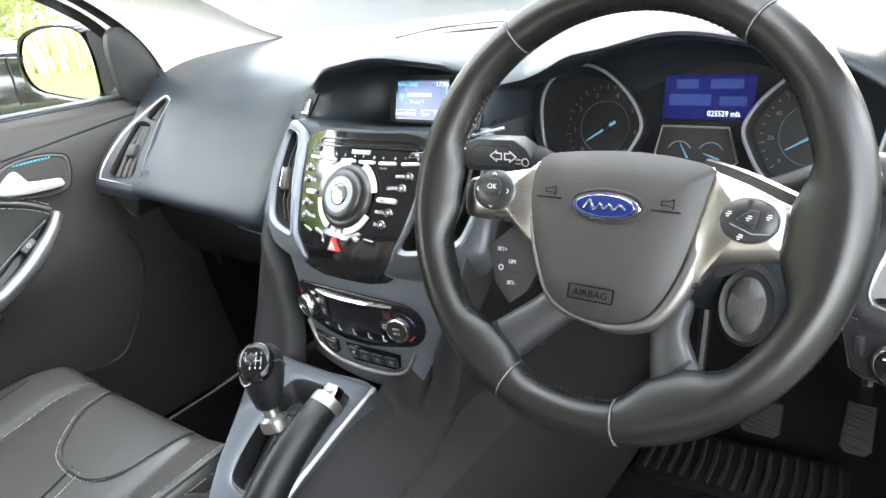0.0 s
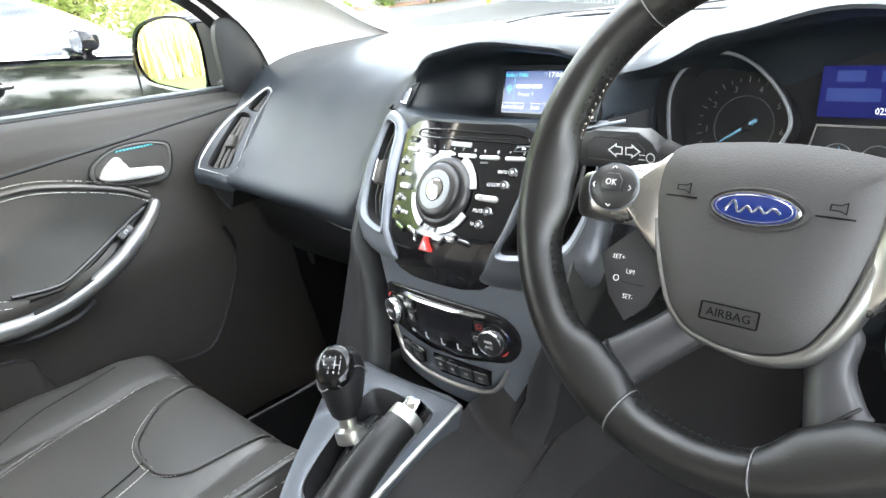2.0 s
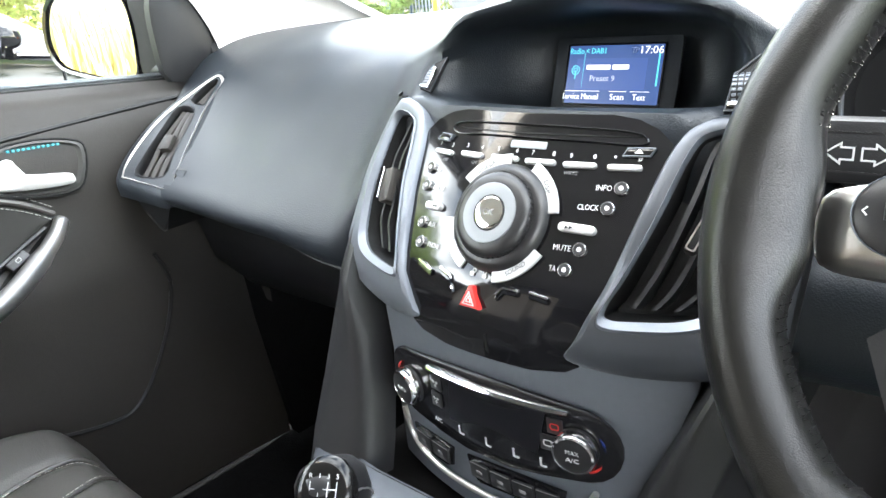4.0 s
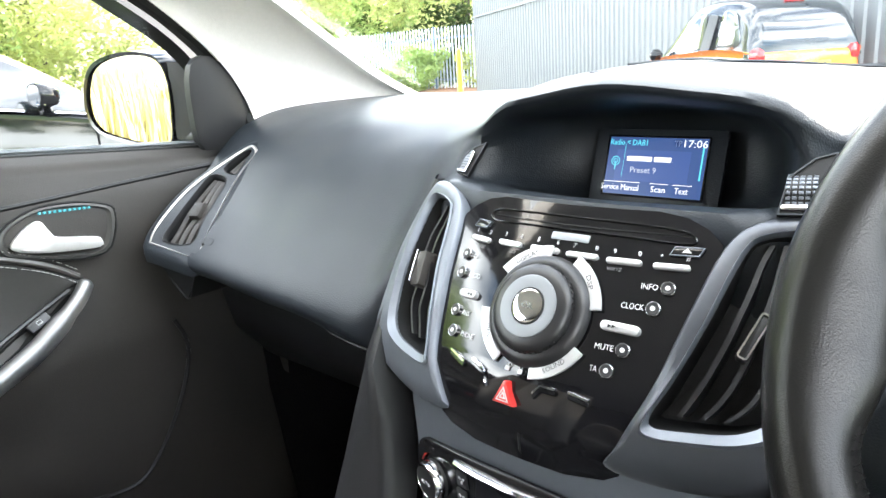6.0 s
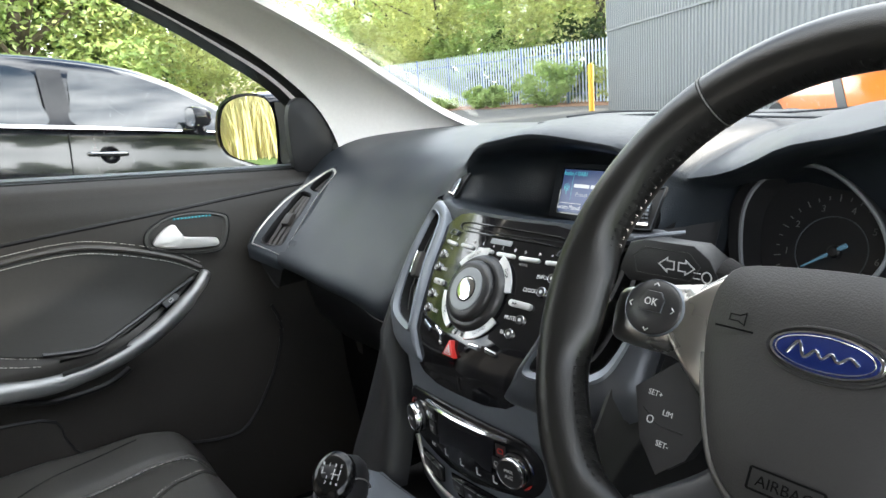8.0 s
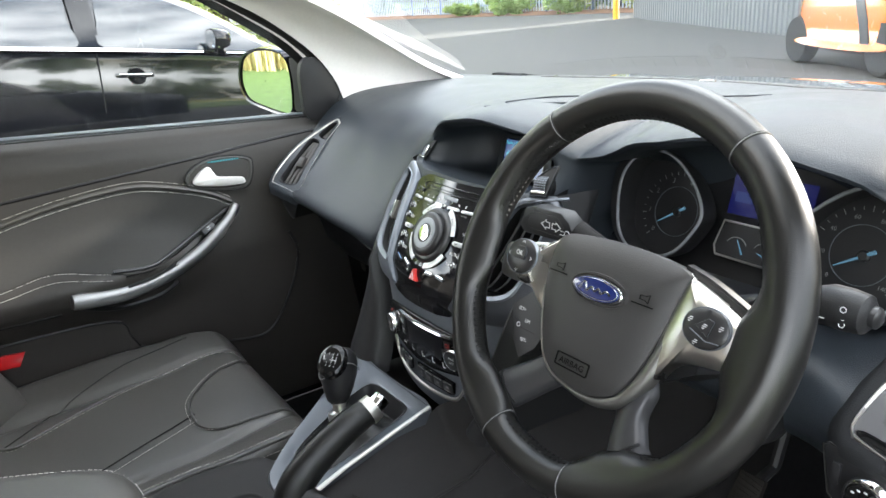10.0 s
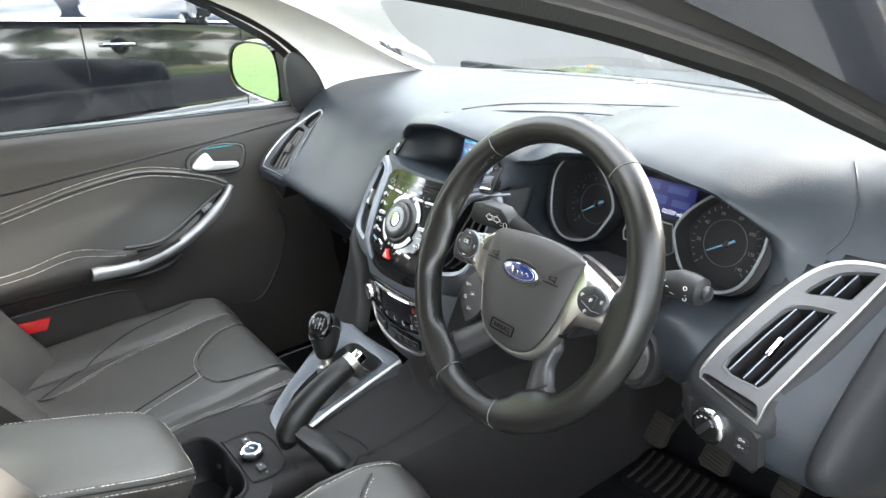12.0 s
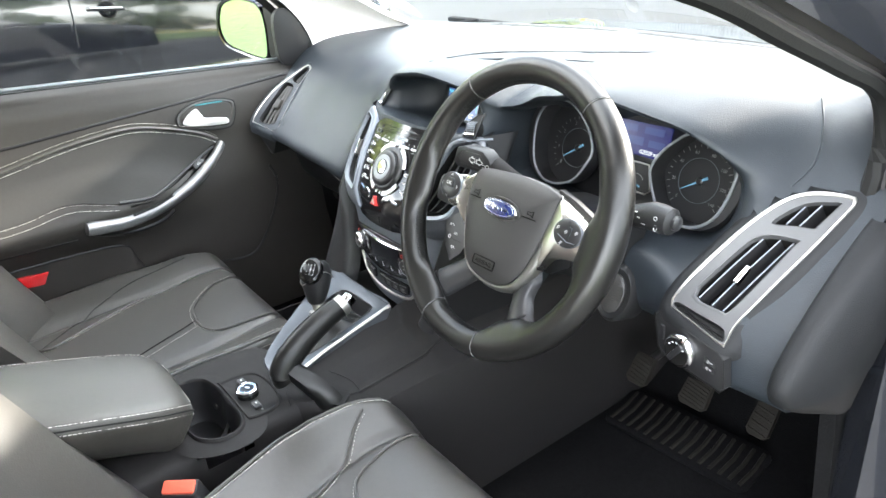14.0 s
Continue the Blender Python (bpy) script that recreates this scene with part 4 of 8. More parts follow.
# cowl strip under the glass
rows = []
for x in np.linspace(-.66, .66, 15):
    k = 1 - (x / .66) ** 2
    rows.append([V(x, .47 + .17 * k, .975), V(x, .50 + .17 * k, .983), V(x, .56 + .17 * k, .965), V(x, .60 + .17 * k, .93)])
solo("trim", thick(loft(rows), .01), M_SEAL, "black cowl strip under the windscreen", kind="structure")


rows = []
for y, z, w in ((.70, .945, .72), (.85, .935, .74), (1.05, .905, .75), (1.3, .855, .745), (1.55, .79, .72), (1.72, .72, .68), (1.80, .62, .62)):
    row = []
    for x in np.linspace(-1, 1, 25):
        crown_ = .035 * (1 - x * x) - .05 * max(0, abs(x) - .85) / .15
        ridge = .008 * math.exp(-((abs(x) - .62) / .08) ** 2)
        row.append(V(x * w, y - .05 * x * x, z + crown_ + ridge))
    rows.append(row)
cols = [catmull(c, 4) for c in zip(*rows)]
BON = thing("bonnet", (0, 1.2, .6), "glossy dark bonnet reflecting the fence beyond", "bonnet")
part("skin", thick(loft([list(r) for r in zip(*cols)]), .01), M_BODY, BON, sharp=1.2)

# outer flanks: the whole passenger side, and the wing before the driver's door
for s, y0, y1 in ((-1, 1.70, -2.28), (1, 1.70, .44), (1, -1.06, -2.28)):
    rows = []
    for k in range(13):
        y = lerp(y0, y1, k / 12)
        dip = .16 * max(0, (y - .75) / .95) ** 1.5
        inw = .10 * max(0, (y - 1.0) / .7) ** 2
        rows.append([V(s * (x - inw), y, z - dip * (z > .6)) for x, z in ((.79, .22), (.825, .40), (.84, .62), (.835, .78), (.815, .87), (.775, .925))])
    solo("trim", thick(loft([catmull(r, 3) for r in rows]), .012), M_BODY, "dark painted outer flank of the car", kind="structure")


# ---- dashboard ----
DST = [
    (-.70, [(.44, 1.0), (.30, .998), (.20, .992), (.14, .972), (.105, .947), (.078, .92), (.040, .885), (.0, .856), (-.03, .832), (-.034, .814), (-.008, .80), (.06, .79), (.16, .775)]),
    (-.55, [(.50, .995), (.35, 1.0), (.23, .995), (.145, .976), (.096, .946), (.062, .916), (.022, .881), (-.019, .848), (-.044, .827), (-.047, .811), (-.022, .796), (.05, .785), (.16, .77)]),
    (-.35, [(.57, .995), (.38, 1.003), (.24, 1.0), (.14, .985), (.09, .96), (.05, .93), (.01, .89), (-.03, .85), (-.054, .824), (-.055, .806), (-.030, .789), (.04, .775), (.16, .755)]),
    (-.215, [(.60, .995), (.40, 1.008), (.25, 1.006), (.14, .995), (.08, .975), (.05, .95), (.02, .91), (-.015, .87), (-.048, .824), (-.054, .797), (-.035, .77), (.02, .745), (.14, .72)]),
    (-.165, [(.61, .995), (.42, 1.010), (.25, 1.012), (.12, 1.004), (.055, .985), (.035, .97), (.02, .955), (.005, .94), (-.002, .93), (-.01, .88), (-.02, .80), (.0, .67), (.1, .60)]),
    (-.118, [(.615, .995), (.43, 1.012), (.25, 1.018), (.11, 1.014), (.022, .993), (.012, .982), (.0, .968), (-.01, .955), (-.02, .942), (-.02, .88), (-.02, .80), (.0, .67), (.1, .60)]),
    (-.088, [(.62, .995), (.43, 1.013), (.25, 1.022), (.10, 1.028), (.012, 1.015), (.02, 1.002), (.095, .985), (.08, .925), (-.022, .943), (-.02, .88), (-.02, .80), (.0, .67), (.1, .60)]),
    (.007, [(.62, .995), (.43, 1.015), (.25, 1.028), (.10, 1.036), (.006, 1.027), (.018, 1.012), (.112, .99), (.092, .916), (-.03, .944), (-.02, .88), (-.02, .80), (.0, .67), (.1, .60)]),
    (.104, [(.62, .995), (.43, 1.013), (.25, 1.022), (.10, 1.028), (.012, 1.017), (.02, 1.004), (.095, .985), (.08, .925), (-.022, .943), (-.02, .88), (-.02, .80), (.0, .67), (.1, .60)]),
    (.140, [(.615, .995), (.43, 1.012), (.25, 1.018), (.11, 1.020), (.022, 1.004), (.012, .99), (.0, .970), (-.01, .955), (-.02, .942), (-.02, .88), (-.02, .80), (.0, .67), (.1, .60)]),
    (.150, [(.61, .995), (.42, 1.012), (.26, 1.014), (.14, 1.004), (.05, .985), (.04, .97), (.03, .95), (.012, .935), (.0, .92), (-.01, .88), (-.02, .80), (.0, .67), (.1, .60)]),
    (.157, [(.61, .995), (.42, 1.012), (.26, 1.014), (.14, 1.004), (.05, .985), (.05, .972), (.06, .95), (.055, .925), (.02, .89), (-.01, .86), (-.02, .80), (.02, .70), (.14, .65)]),
    (.165, [(.61, .995), (.42, 1.014), (.26, 1.018), (.14, 1.008), (.052, .986), (.075, .974), (.15, .955), (.165, .89), (.05, .855), (-.01, .84), (-.02, .78), (.06, .735), (.22, .715)]),
    (.190, [(.61, .995), (.42, 1.016), (.26, 1.022), (.14, 1.014), (.054, .990), (.072, .977), (.15, .960), (.165, .87), (.055, .853), (.0, .84), (-.01, .78), (.06, .735), (.22, .715)]),
    (.25, [(.605, .995), (.42, 1.02), (.26, 1.033), (.14, 1.036), (.045, 1.018), (.055, 1.004), (.13, .985), (.15, .86), (.06, .85), (.01, .84), (.0, .78), (.06, .735), (.22, .715)]),
    (.37, [(.59, .995), (.42, 1.025), (.26, 1.043), (.14, 1.052), (.025, 1.040), (.037, 1.025), (.15, 1.0), (.165, .85), (.06, .845), (.02, .83), (.0, .78), (.06, .735), (.22, .715)]),
    (.49, [(.55, .995), (.40, 1.02), (.26, 1.033), (.15, 1.034), (.055, 1.012), (.065, .998), (.14, .98), (.15, .86), (.06, .85), (.01, .84), (.0, .78), (.06, .735), (.22, .715)]),
    (.545, [(.52, .998), (.38, 1.015), (.26, 1.024), (.17, 1.012), (.092, .966), (.095, .95), (.10, .93), (.085, .895), (.03, .85), (-.02, .825), (-.03, .785), (.03, .74), (.2, .72)]),
    (.585, [(.49, 1.0), (.36, 1.01), (.25, 1.015), (.18, .996), (.132, .953), (.092, .917), (.052, .884), (.010, .85), (-.033, .812), (-.038, .775), (-.03, .74), (.04, .725), (.2, .71)]),
    (.70, [(.44, 1.0), (.32, 1.0), (.24, .993), (.185, .972), (.150, .945), (.115, .918), (.072, .885), (.030, .85), (-.008, .82), (-.032, .78), (-.03, .745), (.04, .73), (.2, .72)]),
]
DX = [s[0] for s in DST]
# end vents: corner, directions across and up the slope, outline from the bottom corner up the outer edge and down again
VENTS = {
    1: dict(at=(.548, -.033, .816), across=(.9712, -.1066, -.2132), up=(.2167, .7673, .6036),
            a=[(.0, -.001), (-.0062, .0072), (-.0087, .0225), (-.0098, .0476), (-.0075, .0919), (-.0038, .1348), (.0037, .1728), (.0149, .1964), (.032, .2119), (.0522, .2222), (.0664, .226), (.0712, .2241)],
            b=[(.0743, .2166), (.0758, .1742), (.0761, .1299), (.0751, .0873), (.0746, .0615), (.0740, .0362), (.0752, .0216), (.0785, .0106), (.0810, -.0005)],
            holes=([(.0114, .0271), (.0111, .0711), (.0150, .1123), (.0204, .127), (.0327, .1381), (.0569, .1480), (.0578, .1420), (.0585, .1071), (.0584, .0627), (.0565, .0345), (.0479, .0300)],
                   [(.0190, .1500), (.0244, .1756), (.0352, .1942), (.0584, .2105), (.0611, .2060), (.0606, .177), (.0590, .1690), (.0429, .162)],
                   [(.0040, .0030), (.0050, .0090), (.0300, .0120), (.0613, .0160), (.0690, .0130), (.0735, .0035), (.040, .0025)]),
            slats=([((.0163, .029), (.0190, .080), (.0229, .1300)), ((.0345, .031), (.0362, .085), (.0389, .1390)), ((.0490, .033), (.0510, .085), (.0530, .1440))],
                   [((.0300, .1588), (.0311, .1900)), ((.0430, .164), (.0442, .2000))],
                   [((.012, .0095), (.030, .0115), (.060, .0138)), ((.014, .006), (.040, .0072), (.066, .0085))])),
    -1: dict(at=(-.64, -.0532, .8396), across=(.9716, .1619, -.1727), up=(-.0261, .7984, .6016),
             a=[(.0, -.005), (-.009, .012), (-.013, .044), (-.009, .092), (.012, .150), (.025, .180), (.034, .1872), (.046, .1815)],
             b=[(.0505, .172), (.054, .132), (.067, .081), (.080, .034), (.0885, .002), (.060, -.002)],
             holes=([(.019, .0065), (.0118, .033), (.0088, .081), (.0090, .118), (.0376, .120), (.0480, .0955), (.0560, .052), (.0650, .0165)],
                    [(.021, .1344), (.0259, .1642), (.0343, .1766), (.0402, .174), (.0461, .1448), (.0459, .1315)]),
             slats=([((.028, .010), (.024, .034), (.018, .060), (.0165, .090), (.0165, .117)), ((.041, .012), (.036, .034), (.034, .060), (.027, .090), (.0245, .118)), ((.053, .014), (.046, .040), (.044, .062), (.036, .092), (.032, .118))],
                    [((.030, .136), (.033, .150), (.036, .172)), ((.038, .134), (.0395, .150), (.040, .168))])),
}


def vent_point(s, p, h=0.0):
    """A point of the end vent's face, lifted by h."""
    v = VENTS[s]
    n = Vector(v["across"]).cross(Vector(v["up"])).normalized()
    k = min(max(p[1] / .22, 0), 1)
    return Vector(v["at"]) + Vector(v["across"]) * p[0] + Vector(v["up"]) * p[1] + n * ((n.z > 0) * 2 - 1) * (h + .004 * 4 * k * (1 - k))


def in_vent(c):
    """Whether a point of the skin lies behind an end vent."""
    if c.y > .22 or abs(c.x) < .5:
        return False
    v = VENTS[1 if c.x > 0 else -1]
    d = c - Vector(v["at"])
    q = (d.dot(Vector(v["across"])), d.dot(Vector(v["up"])))
    if abs(d.dot(Vector(v["across"]).cross(Vector(v["up"])))) > .06:
        return False
    P = v["a"] + v["b"]
    inside = False
    for (x0, y0), (x1, y1) in zip(P, P[1:] + P[:1]):
        if (y0 > q[1]) != (y1 > q[1]) and q[0] < (x1 - x0) * (q[1] - y0) / (y1 - y0) + x0:
            inside = not inside
    return inside


def dash_profile(x):
    """The dashboard's cross-section at x: 13 corner points."""
    i = max(0, min(len(DX) - 2, int(np.searchsorted(DX, x)) - 1))
    t = (x - DX[i]) / (DX[i + 1] - DX[i])
    t = t * t * (3 - 2 * t) if abs(DX[i + 1] - DX[i]) > .05 else t
    return [(lerp(a[0], b[0], t), lerp(a[1], b[1], t)) for a, b in zip(DST[i][1], DST[i + 1][1])]


def dashboard():
    rows = []
    xs = []
    for a, b in zip(DX, DX[1:]):
        n = max(3, int((b - a) / .014))
        xs += [lerp(a, b, k / n) for k in range(n)]
    xs.append(DX[-1])
    for x in xs:
        pr = dash_profile(x)
        rows.append([V(x, p.x, p.y) for p in catmull([(a, b) for a, b in pr], 4)])
    for _ in range(2):
        rows = [rows[0]] + [[a * .25 + b * .5 + c * .25 for a, b, c in zip(p, q, r)] for p, q, r in zip(rows, rows[1:], rows[2:])] + [rows[-1]]
    near = [k for k, x in enumerate(xs) if .138 < x < .22]
    for _ in range(3):
        rows = [[a * .25 + b * .5 + c * .25 for a, b, c in zip(rows[k - 1], rows[k], rows[k + 1])] if k in near else rows[k] for k in range(len(rows))]
    base = thing("dashboard", (0, .2, .65), "dark grey soft-touch moulded dashboard with hooded screen and dials", "dashboard")
    skin = thick(loft(rows), .008)
    bmesh.ops.delete(skin, geom=[f for f in skin.faces if in_vent(f.calc_center_median())], context="FACES")
    bowl = [f for f in skin.faces if .160 < f.calc_center_median().x < .212 and .056 < f.calc_center_median().y < .22 and .868 < f.calc_center_median().z < .968]
    bmesh.ops.delete(skin, geom=bowl, context="FACES")
    part("dash_skin", skin, M_DASH, base, sharp=1.0)
    return base


DASH = dashboard()


def dash_hit(x, z):
    """y of the front face at (x, z)."""
    pr = [p for p in catmull([(a, b) for a, b in dash_profile(x)], 4)]
    for a, b in zip(pr[14:], pr[15:]):
        if (a.y - z) * (b.y - z) <= 0 and a.y != b.y:
            return lerp(a.x, b.x, (z - a.y) / (b.y - a.y))
    return pr[24].x


def dash_top(x, y):
    """z of the upper face at (x, y)."""
    pr = catmull([(a, b) for a, b in dash_profile(x)], 4)
    for a, b in zip(pr[:18], pr[1:18]):
        if (a.x - y) * (b.x - y) <= 0 and a.x != b.x:
            return lerp(a.y, b.y, (y - a.x) / (b.x - a.x))
    return pr[4].y


# ---- centre stack ----
CX = .008
FZ = [.60, .70, .74, .773, .80, .83, .887, .93, .945, .96]
FY = [-.100, -.108, -.110, -.113, -.115, -.112, -.078, -.047, -.037, -.028]


def fas(x, z, off=0.0):
    """A point of the radio panel's surface, lifted by off."""
    p = V(x, table(z, FZ, FY) + 1.4 * (x - .006) ** 2, z)
    return p + fas_n(x, z) * off if off else p


def fas_n(x, z):
    dx = V(.002, 1.4 * ((x + .001 - .006) ** 2 - (x - .001 - .006) ** 2), 0)
    dz = V(0, table(z + .012, FZ, FY) - table(z - .012, FZ, FY), .024)
    n = dx.cross(dz).normalized()
    return n if n.y < 0 else -n


def fm(x, z, off=0.0, turn=0.0):
    m = frame_at(fas(x, z, off), V(1, 2.8 * (x - .006), 0), fas_n(x, z))
    return m @ Matrix.Rotation(radians(turn), 4, "Z")


def curved_plate(rows_xz, t, off):
    """A plate on the radio panel's surface from rows of (z, left x, right x)."""
    rows = []
    for z, a, b in rows_xz:
        rows.append([fas(lerp(a, b, k / 14), z, off) for k in range(15)])
    return thick(loft(rows), t)


def mapped(outline, off, lift, bev=0.0015, k_in=.97):
    """A raised plate whose outline (x, z) lies on the radio panel's surface."""
    P = [Vector(p) for p in outline]
    c = sum(P, Vector((0, 0))) / len(P)
    rings = [[fas(p.x, p.y, off) for p in P], [fas(p.x, p.y, off + lift - bev) for p in P]]
    for k in (k_in, .6, .25, .01):
        q = [c + (p - c) * k for p in P]
        rings.append([fas(p.x, p.y, off + lift) for p in q])
    return loft(rings, ring=True, caps=True)


# body of the stack, behind the panels
STACK = thing("centre_stack", (CX, -.05, .62), "metallic grey centre stack below the radio", "console")
body_rows = []
for z, a, b in ((.622, -.135, .070), (.64, -.133, .084), (.66, -.130, .096), (.70, -.126, .122), (.74, -.122, .138), (.78, -.120, .152), (.81, -.118, .158)):
    body_rows.append((z, a, b))
part("front_panel", curved_plate(body_rows, .02, -.004), M_GREY, STACK)
# fine gap above the climate panel
part("panel_gap", tube([fas(.012, .802, .0008), fas(.012, .789, .0005), fas(.013, .784, -.002)], .0008, 5), M_SEAL, STACK)

# side cheeks of the stack, running down to the console
for s, name in ((-1, "cheek"), (1, "cheek")):
    rows = []
    for z, xo, xi, yo, yi in ((.945, .180, .16, .03, .0), (.90, .186, .165, .0, -.03), (.85, .19, .165, -.035, -.065), (.80, .192, .16, -.065, -.095), (.75, .193, .15, -.085, -.10), (.70, .193, .142, -.105, -.108), (.655, .190, .136, -.128, -.122), (.625, .186, .132, -.142, -.134)):
        if s > 0 and z < .68:
            yo, yi = yo + .025, yi + .025
        if s > 0:
            xo, xi = (xo - .012, xi - .004) if z > .8 else (lerp(.178, .13, (.8 - z) / .175), lerp(.16, .085, (.8 - z) / .175))
        x0, x1 = CX + s * xo - (.012 if s < 0 else 0), CX + s * xi - (.006 if s < 0 else 0)
        back = .03 if s > 0 and z > .78 else .16
        rows.append([V(x0 + s * .02 * (back / .16), yo + back, z), V(x0 + s * .006, yo + .02, z), V(x0, yo, z), V(lerp(x0, x1, .5), lerp(yo, yi, .5) - .006, z), V(x1, yi, z), V(x1 - s * .01, yi + .03, z)])
    part(name, loft([catmull(r, 3) for r in rows]), M_TRIM, STACK, "dark satin side panel")

# ---- radio ----
RADIO = thing("radio", (CX, -.10, .80), "gloss black radio panel with silver keys and a large volume knob", "radio")
fr_rows = []
for z, a, b in ((.782, -.030, .046), (.786, -.056, .072), (.792, -.066, .082), (.80, -.068, .084), (.812, -.068, .084), (.83, -.076, .092), (.845, -.080, .096), (.865, -.086, .102), (.885, -.090, .106), (.905, -.0945, .1105), (.918, -.0975, .1135), (.926, -.096, .112), (.934, -.086, .102), (.940, -.072, .088), (.943, -.055, .07)):
    fr_rows.append((z, a, b))
part("fascia", curved_plate(fr_rows, .016, .0), M_PIANO, RADIO, sharp=.9)
# slot for discs with a rounded lip
slot = catmull([(-.064, .9290), (-.058, .9335), (-.03, .9352), (.014, .9356), (.06, .9345), (.088, .9322), (.097, .9275), (.090, .9252), (.06, .9268), (.014, .9275), (-.03, .9272), (-.055, .9262)], 3, True)
sc = sum(slot, Vector((0, 0))) / len(slot)
part("disc_slot", loft([[fas(p.x, p.y, .0012) for p in slot], [fas(lerp(sc.x, p.x, .985), lerp(sc.y, p.y, .80), -.0005) for p in slot], [fas(lerp(sc.x, p.x, .97), lerp(sc.y, p.y, .35), -.0007) for p in slot], [fas(lerp(sc.x, p.x, .95), lerp(sc.y, p.y, .05), .0004) for p in slot]], ring=True), M_SEAL, RADIO, "dark disc slot")
part("slot_lip", tube([fas(p.x, p.y, .0012) for p in slot], .0005, 6, closed=True), M_PIANO, RADIO)
# maker's badge as a plain bar
part("badge_bar", xf(box(.030, .0055, .0008, .001), fm(.0137, .9232, .0006)), M_FRAME, RADIO, "silver badge strip")


def key(name, x, z, w, h, material=M_WHITEKEY, turn=0.0, lift=.0032, r=.002, parent=None, label=""):
    return part(name, xf(prism(rrect(w, h, r), lift, .0012), fm(x, z, -.0005, turn)), material, parent or RADIO, label)


for i, (x, z, w) in enumerate(((-.0658, .9125, .021), (-.0346, .9136, .022), (-.0028, .9138, .024), (.0272, .9133, .024), (.0568, .9128, .024), (.0868, .9123, .023))):
    k = key("preset_key", x, z, w, .0042)
    a, b = (("1", "2"), ("3", "4"), ("5", "6"), ("7", "8"), ("9", "0"), ("*", "#"))[i]
    words(a, .0048, fm(x - w * .33, z + .0052, .0008), M_MARK, "numeral", k)
    words(b, .0048, fm(x + w * .36, z + .0052, .0008), M_MARK, "numeral", k)
    t = ("ABC", "GHI", "MNO", "TUV", "WXYZ", "")[i]
    if t:
        words(t, .0034, fm(x + (w * .2 if i < 4 else -w * .2), z - .0048, .0008), M_GREYMARK, "lettering", k)
for x, z, w in ((-.0683, .9222, .017), (.0934, .921, .021)):
    bz = part("small_key", xf(prism([(-w / 2, -.003), (w / 2 - .003, -.003), (w / 2, .003), (-w / 2 + .003, .003)], .0024, .0008), fm(x, z, 0)), M_PIANO, RADIO)
    part("outline", xf(band([(-w / 2, -.003), (w / 2 - .003, -.003), (w / 2, .003), (-w / 2 + .003, .003)], .0005, .0026, 0), fm(x, z, 0)), M_GREY, bz)
part("eject_mark", xf(prism([(-.003, -.0012), (.003, -.0012), (0, .0018)], .0004), fm(.0934, .921, .0026)), M_MARK, RADIO)
# round keys with their words
for x, z, t, tx, w in ((.0888, .9006, "INFO", .0775, .0105), (.0837, .8893, "CLOCK", .0708, .0145), (.0726, .8651, "MUTE", .0604, .0122), (.0661, .8528, "TA", .0573, .005),
                       (-.0746, .9008, "CD", -.0650, .0045), (-.0726, .8889, "RADIO", -.0585, .0120), (-.0664, .8646, "AUX", -.0553, .008), (-.0627, .8517, "PHONE", -.0475, .0130)):
    b = part("round_key", xf(lathe([(.0044, 0), (.0044, .002), (.0036, .0026), (.002, .0024)], 16), fm(x, z, 0)), M_BUTTON, RADIO)
    part("ring", xf(band(disc(.0046, 20), .0006, .0024, .0003), fm(x, z, 0)), M_CHROME, b)
    part("dot", xf(lathe([(.0016, 0), (.0016, .0004)], 10), fm(x, z, .0024)), M_MARK, b)
    words(t, .0055, fm(tx, z, .0008), M_MARK, "lettering", b, width=w)
for x, z, w, tn, f in ((.0676, .8767, .026, -3, 1), (-.0573, .8768, .018, 3, -1)):
    k = key("seek_key", x, z, w, .0062, turn=tn, lift=.0045, r=.003)
    for j in (-1, 1):
        part("arrow", xf(prism([(-.0012, -.0012), (.0012, 0), (-.0012, .0012)] if f > 0 else [(.0012, .0012), (-.0012, 0), (.0012, -.0012)], .0004), fm(x - f * w * .18 + j * .0014, z, .0042)), M_BUTTON, k)
# lower row of hidden keys with thin bright edges
for pts in (((-.058, .8405), (-.042, .8365)), ((-.034, .840), (-.022, .8365), (-.018, .829)), ((.0215, .832), (.026, .837), (.037, .8368)), ((.046, .8372), (.060, .8352))):
    part("hidden_key", tube([fas(x, z, .0012) for x, z in pts], .0012, 6), M_CHROME, RADIO)
    part("key_lip", tube([fas(x + .001, z - .0022, .001) for x, z in pts], .0018, 6), M_PIANO, RADIO)
# lock marks and hazard key
for x, o in ((-.0030, 1), (.0078, 0)):
    part("lock_mark", xf(join(prism(rrect(.0036, .0034, .0008), .0004), xf(band(disc(.0016, 14), .0005, .0004), Matrix.Translation((0 if not o else .0016, .0026, 0)))), fm(x, .8415, .0008)), M_MARK, RADIO)
hz = part("hazard_key", xf(prism([(-.0088, -.0068), (.0088, -.0068), (.0014, .0088), (-.0014, .0088)], .006, .0016), fm(.0013, .8268, -.001)), M_RED, RADIO, "red hazard warning key")
for sc, mm in ((.72, .0005), (.36, .0005)):
    part("triangle_mark", xf(band([(-.0075 * sc, -.0052 * sc - .001), (.0075 * sc, -.0052 * sc - .001), (0, .0085 * sc - .001)], .0007, mm), fm(.0013, .8268, .0049)), M_MARK, hz)

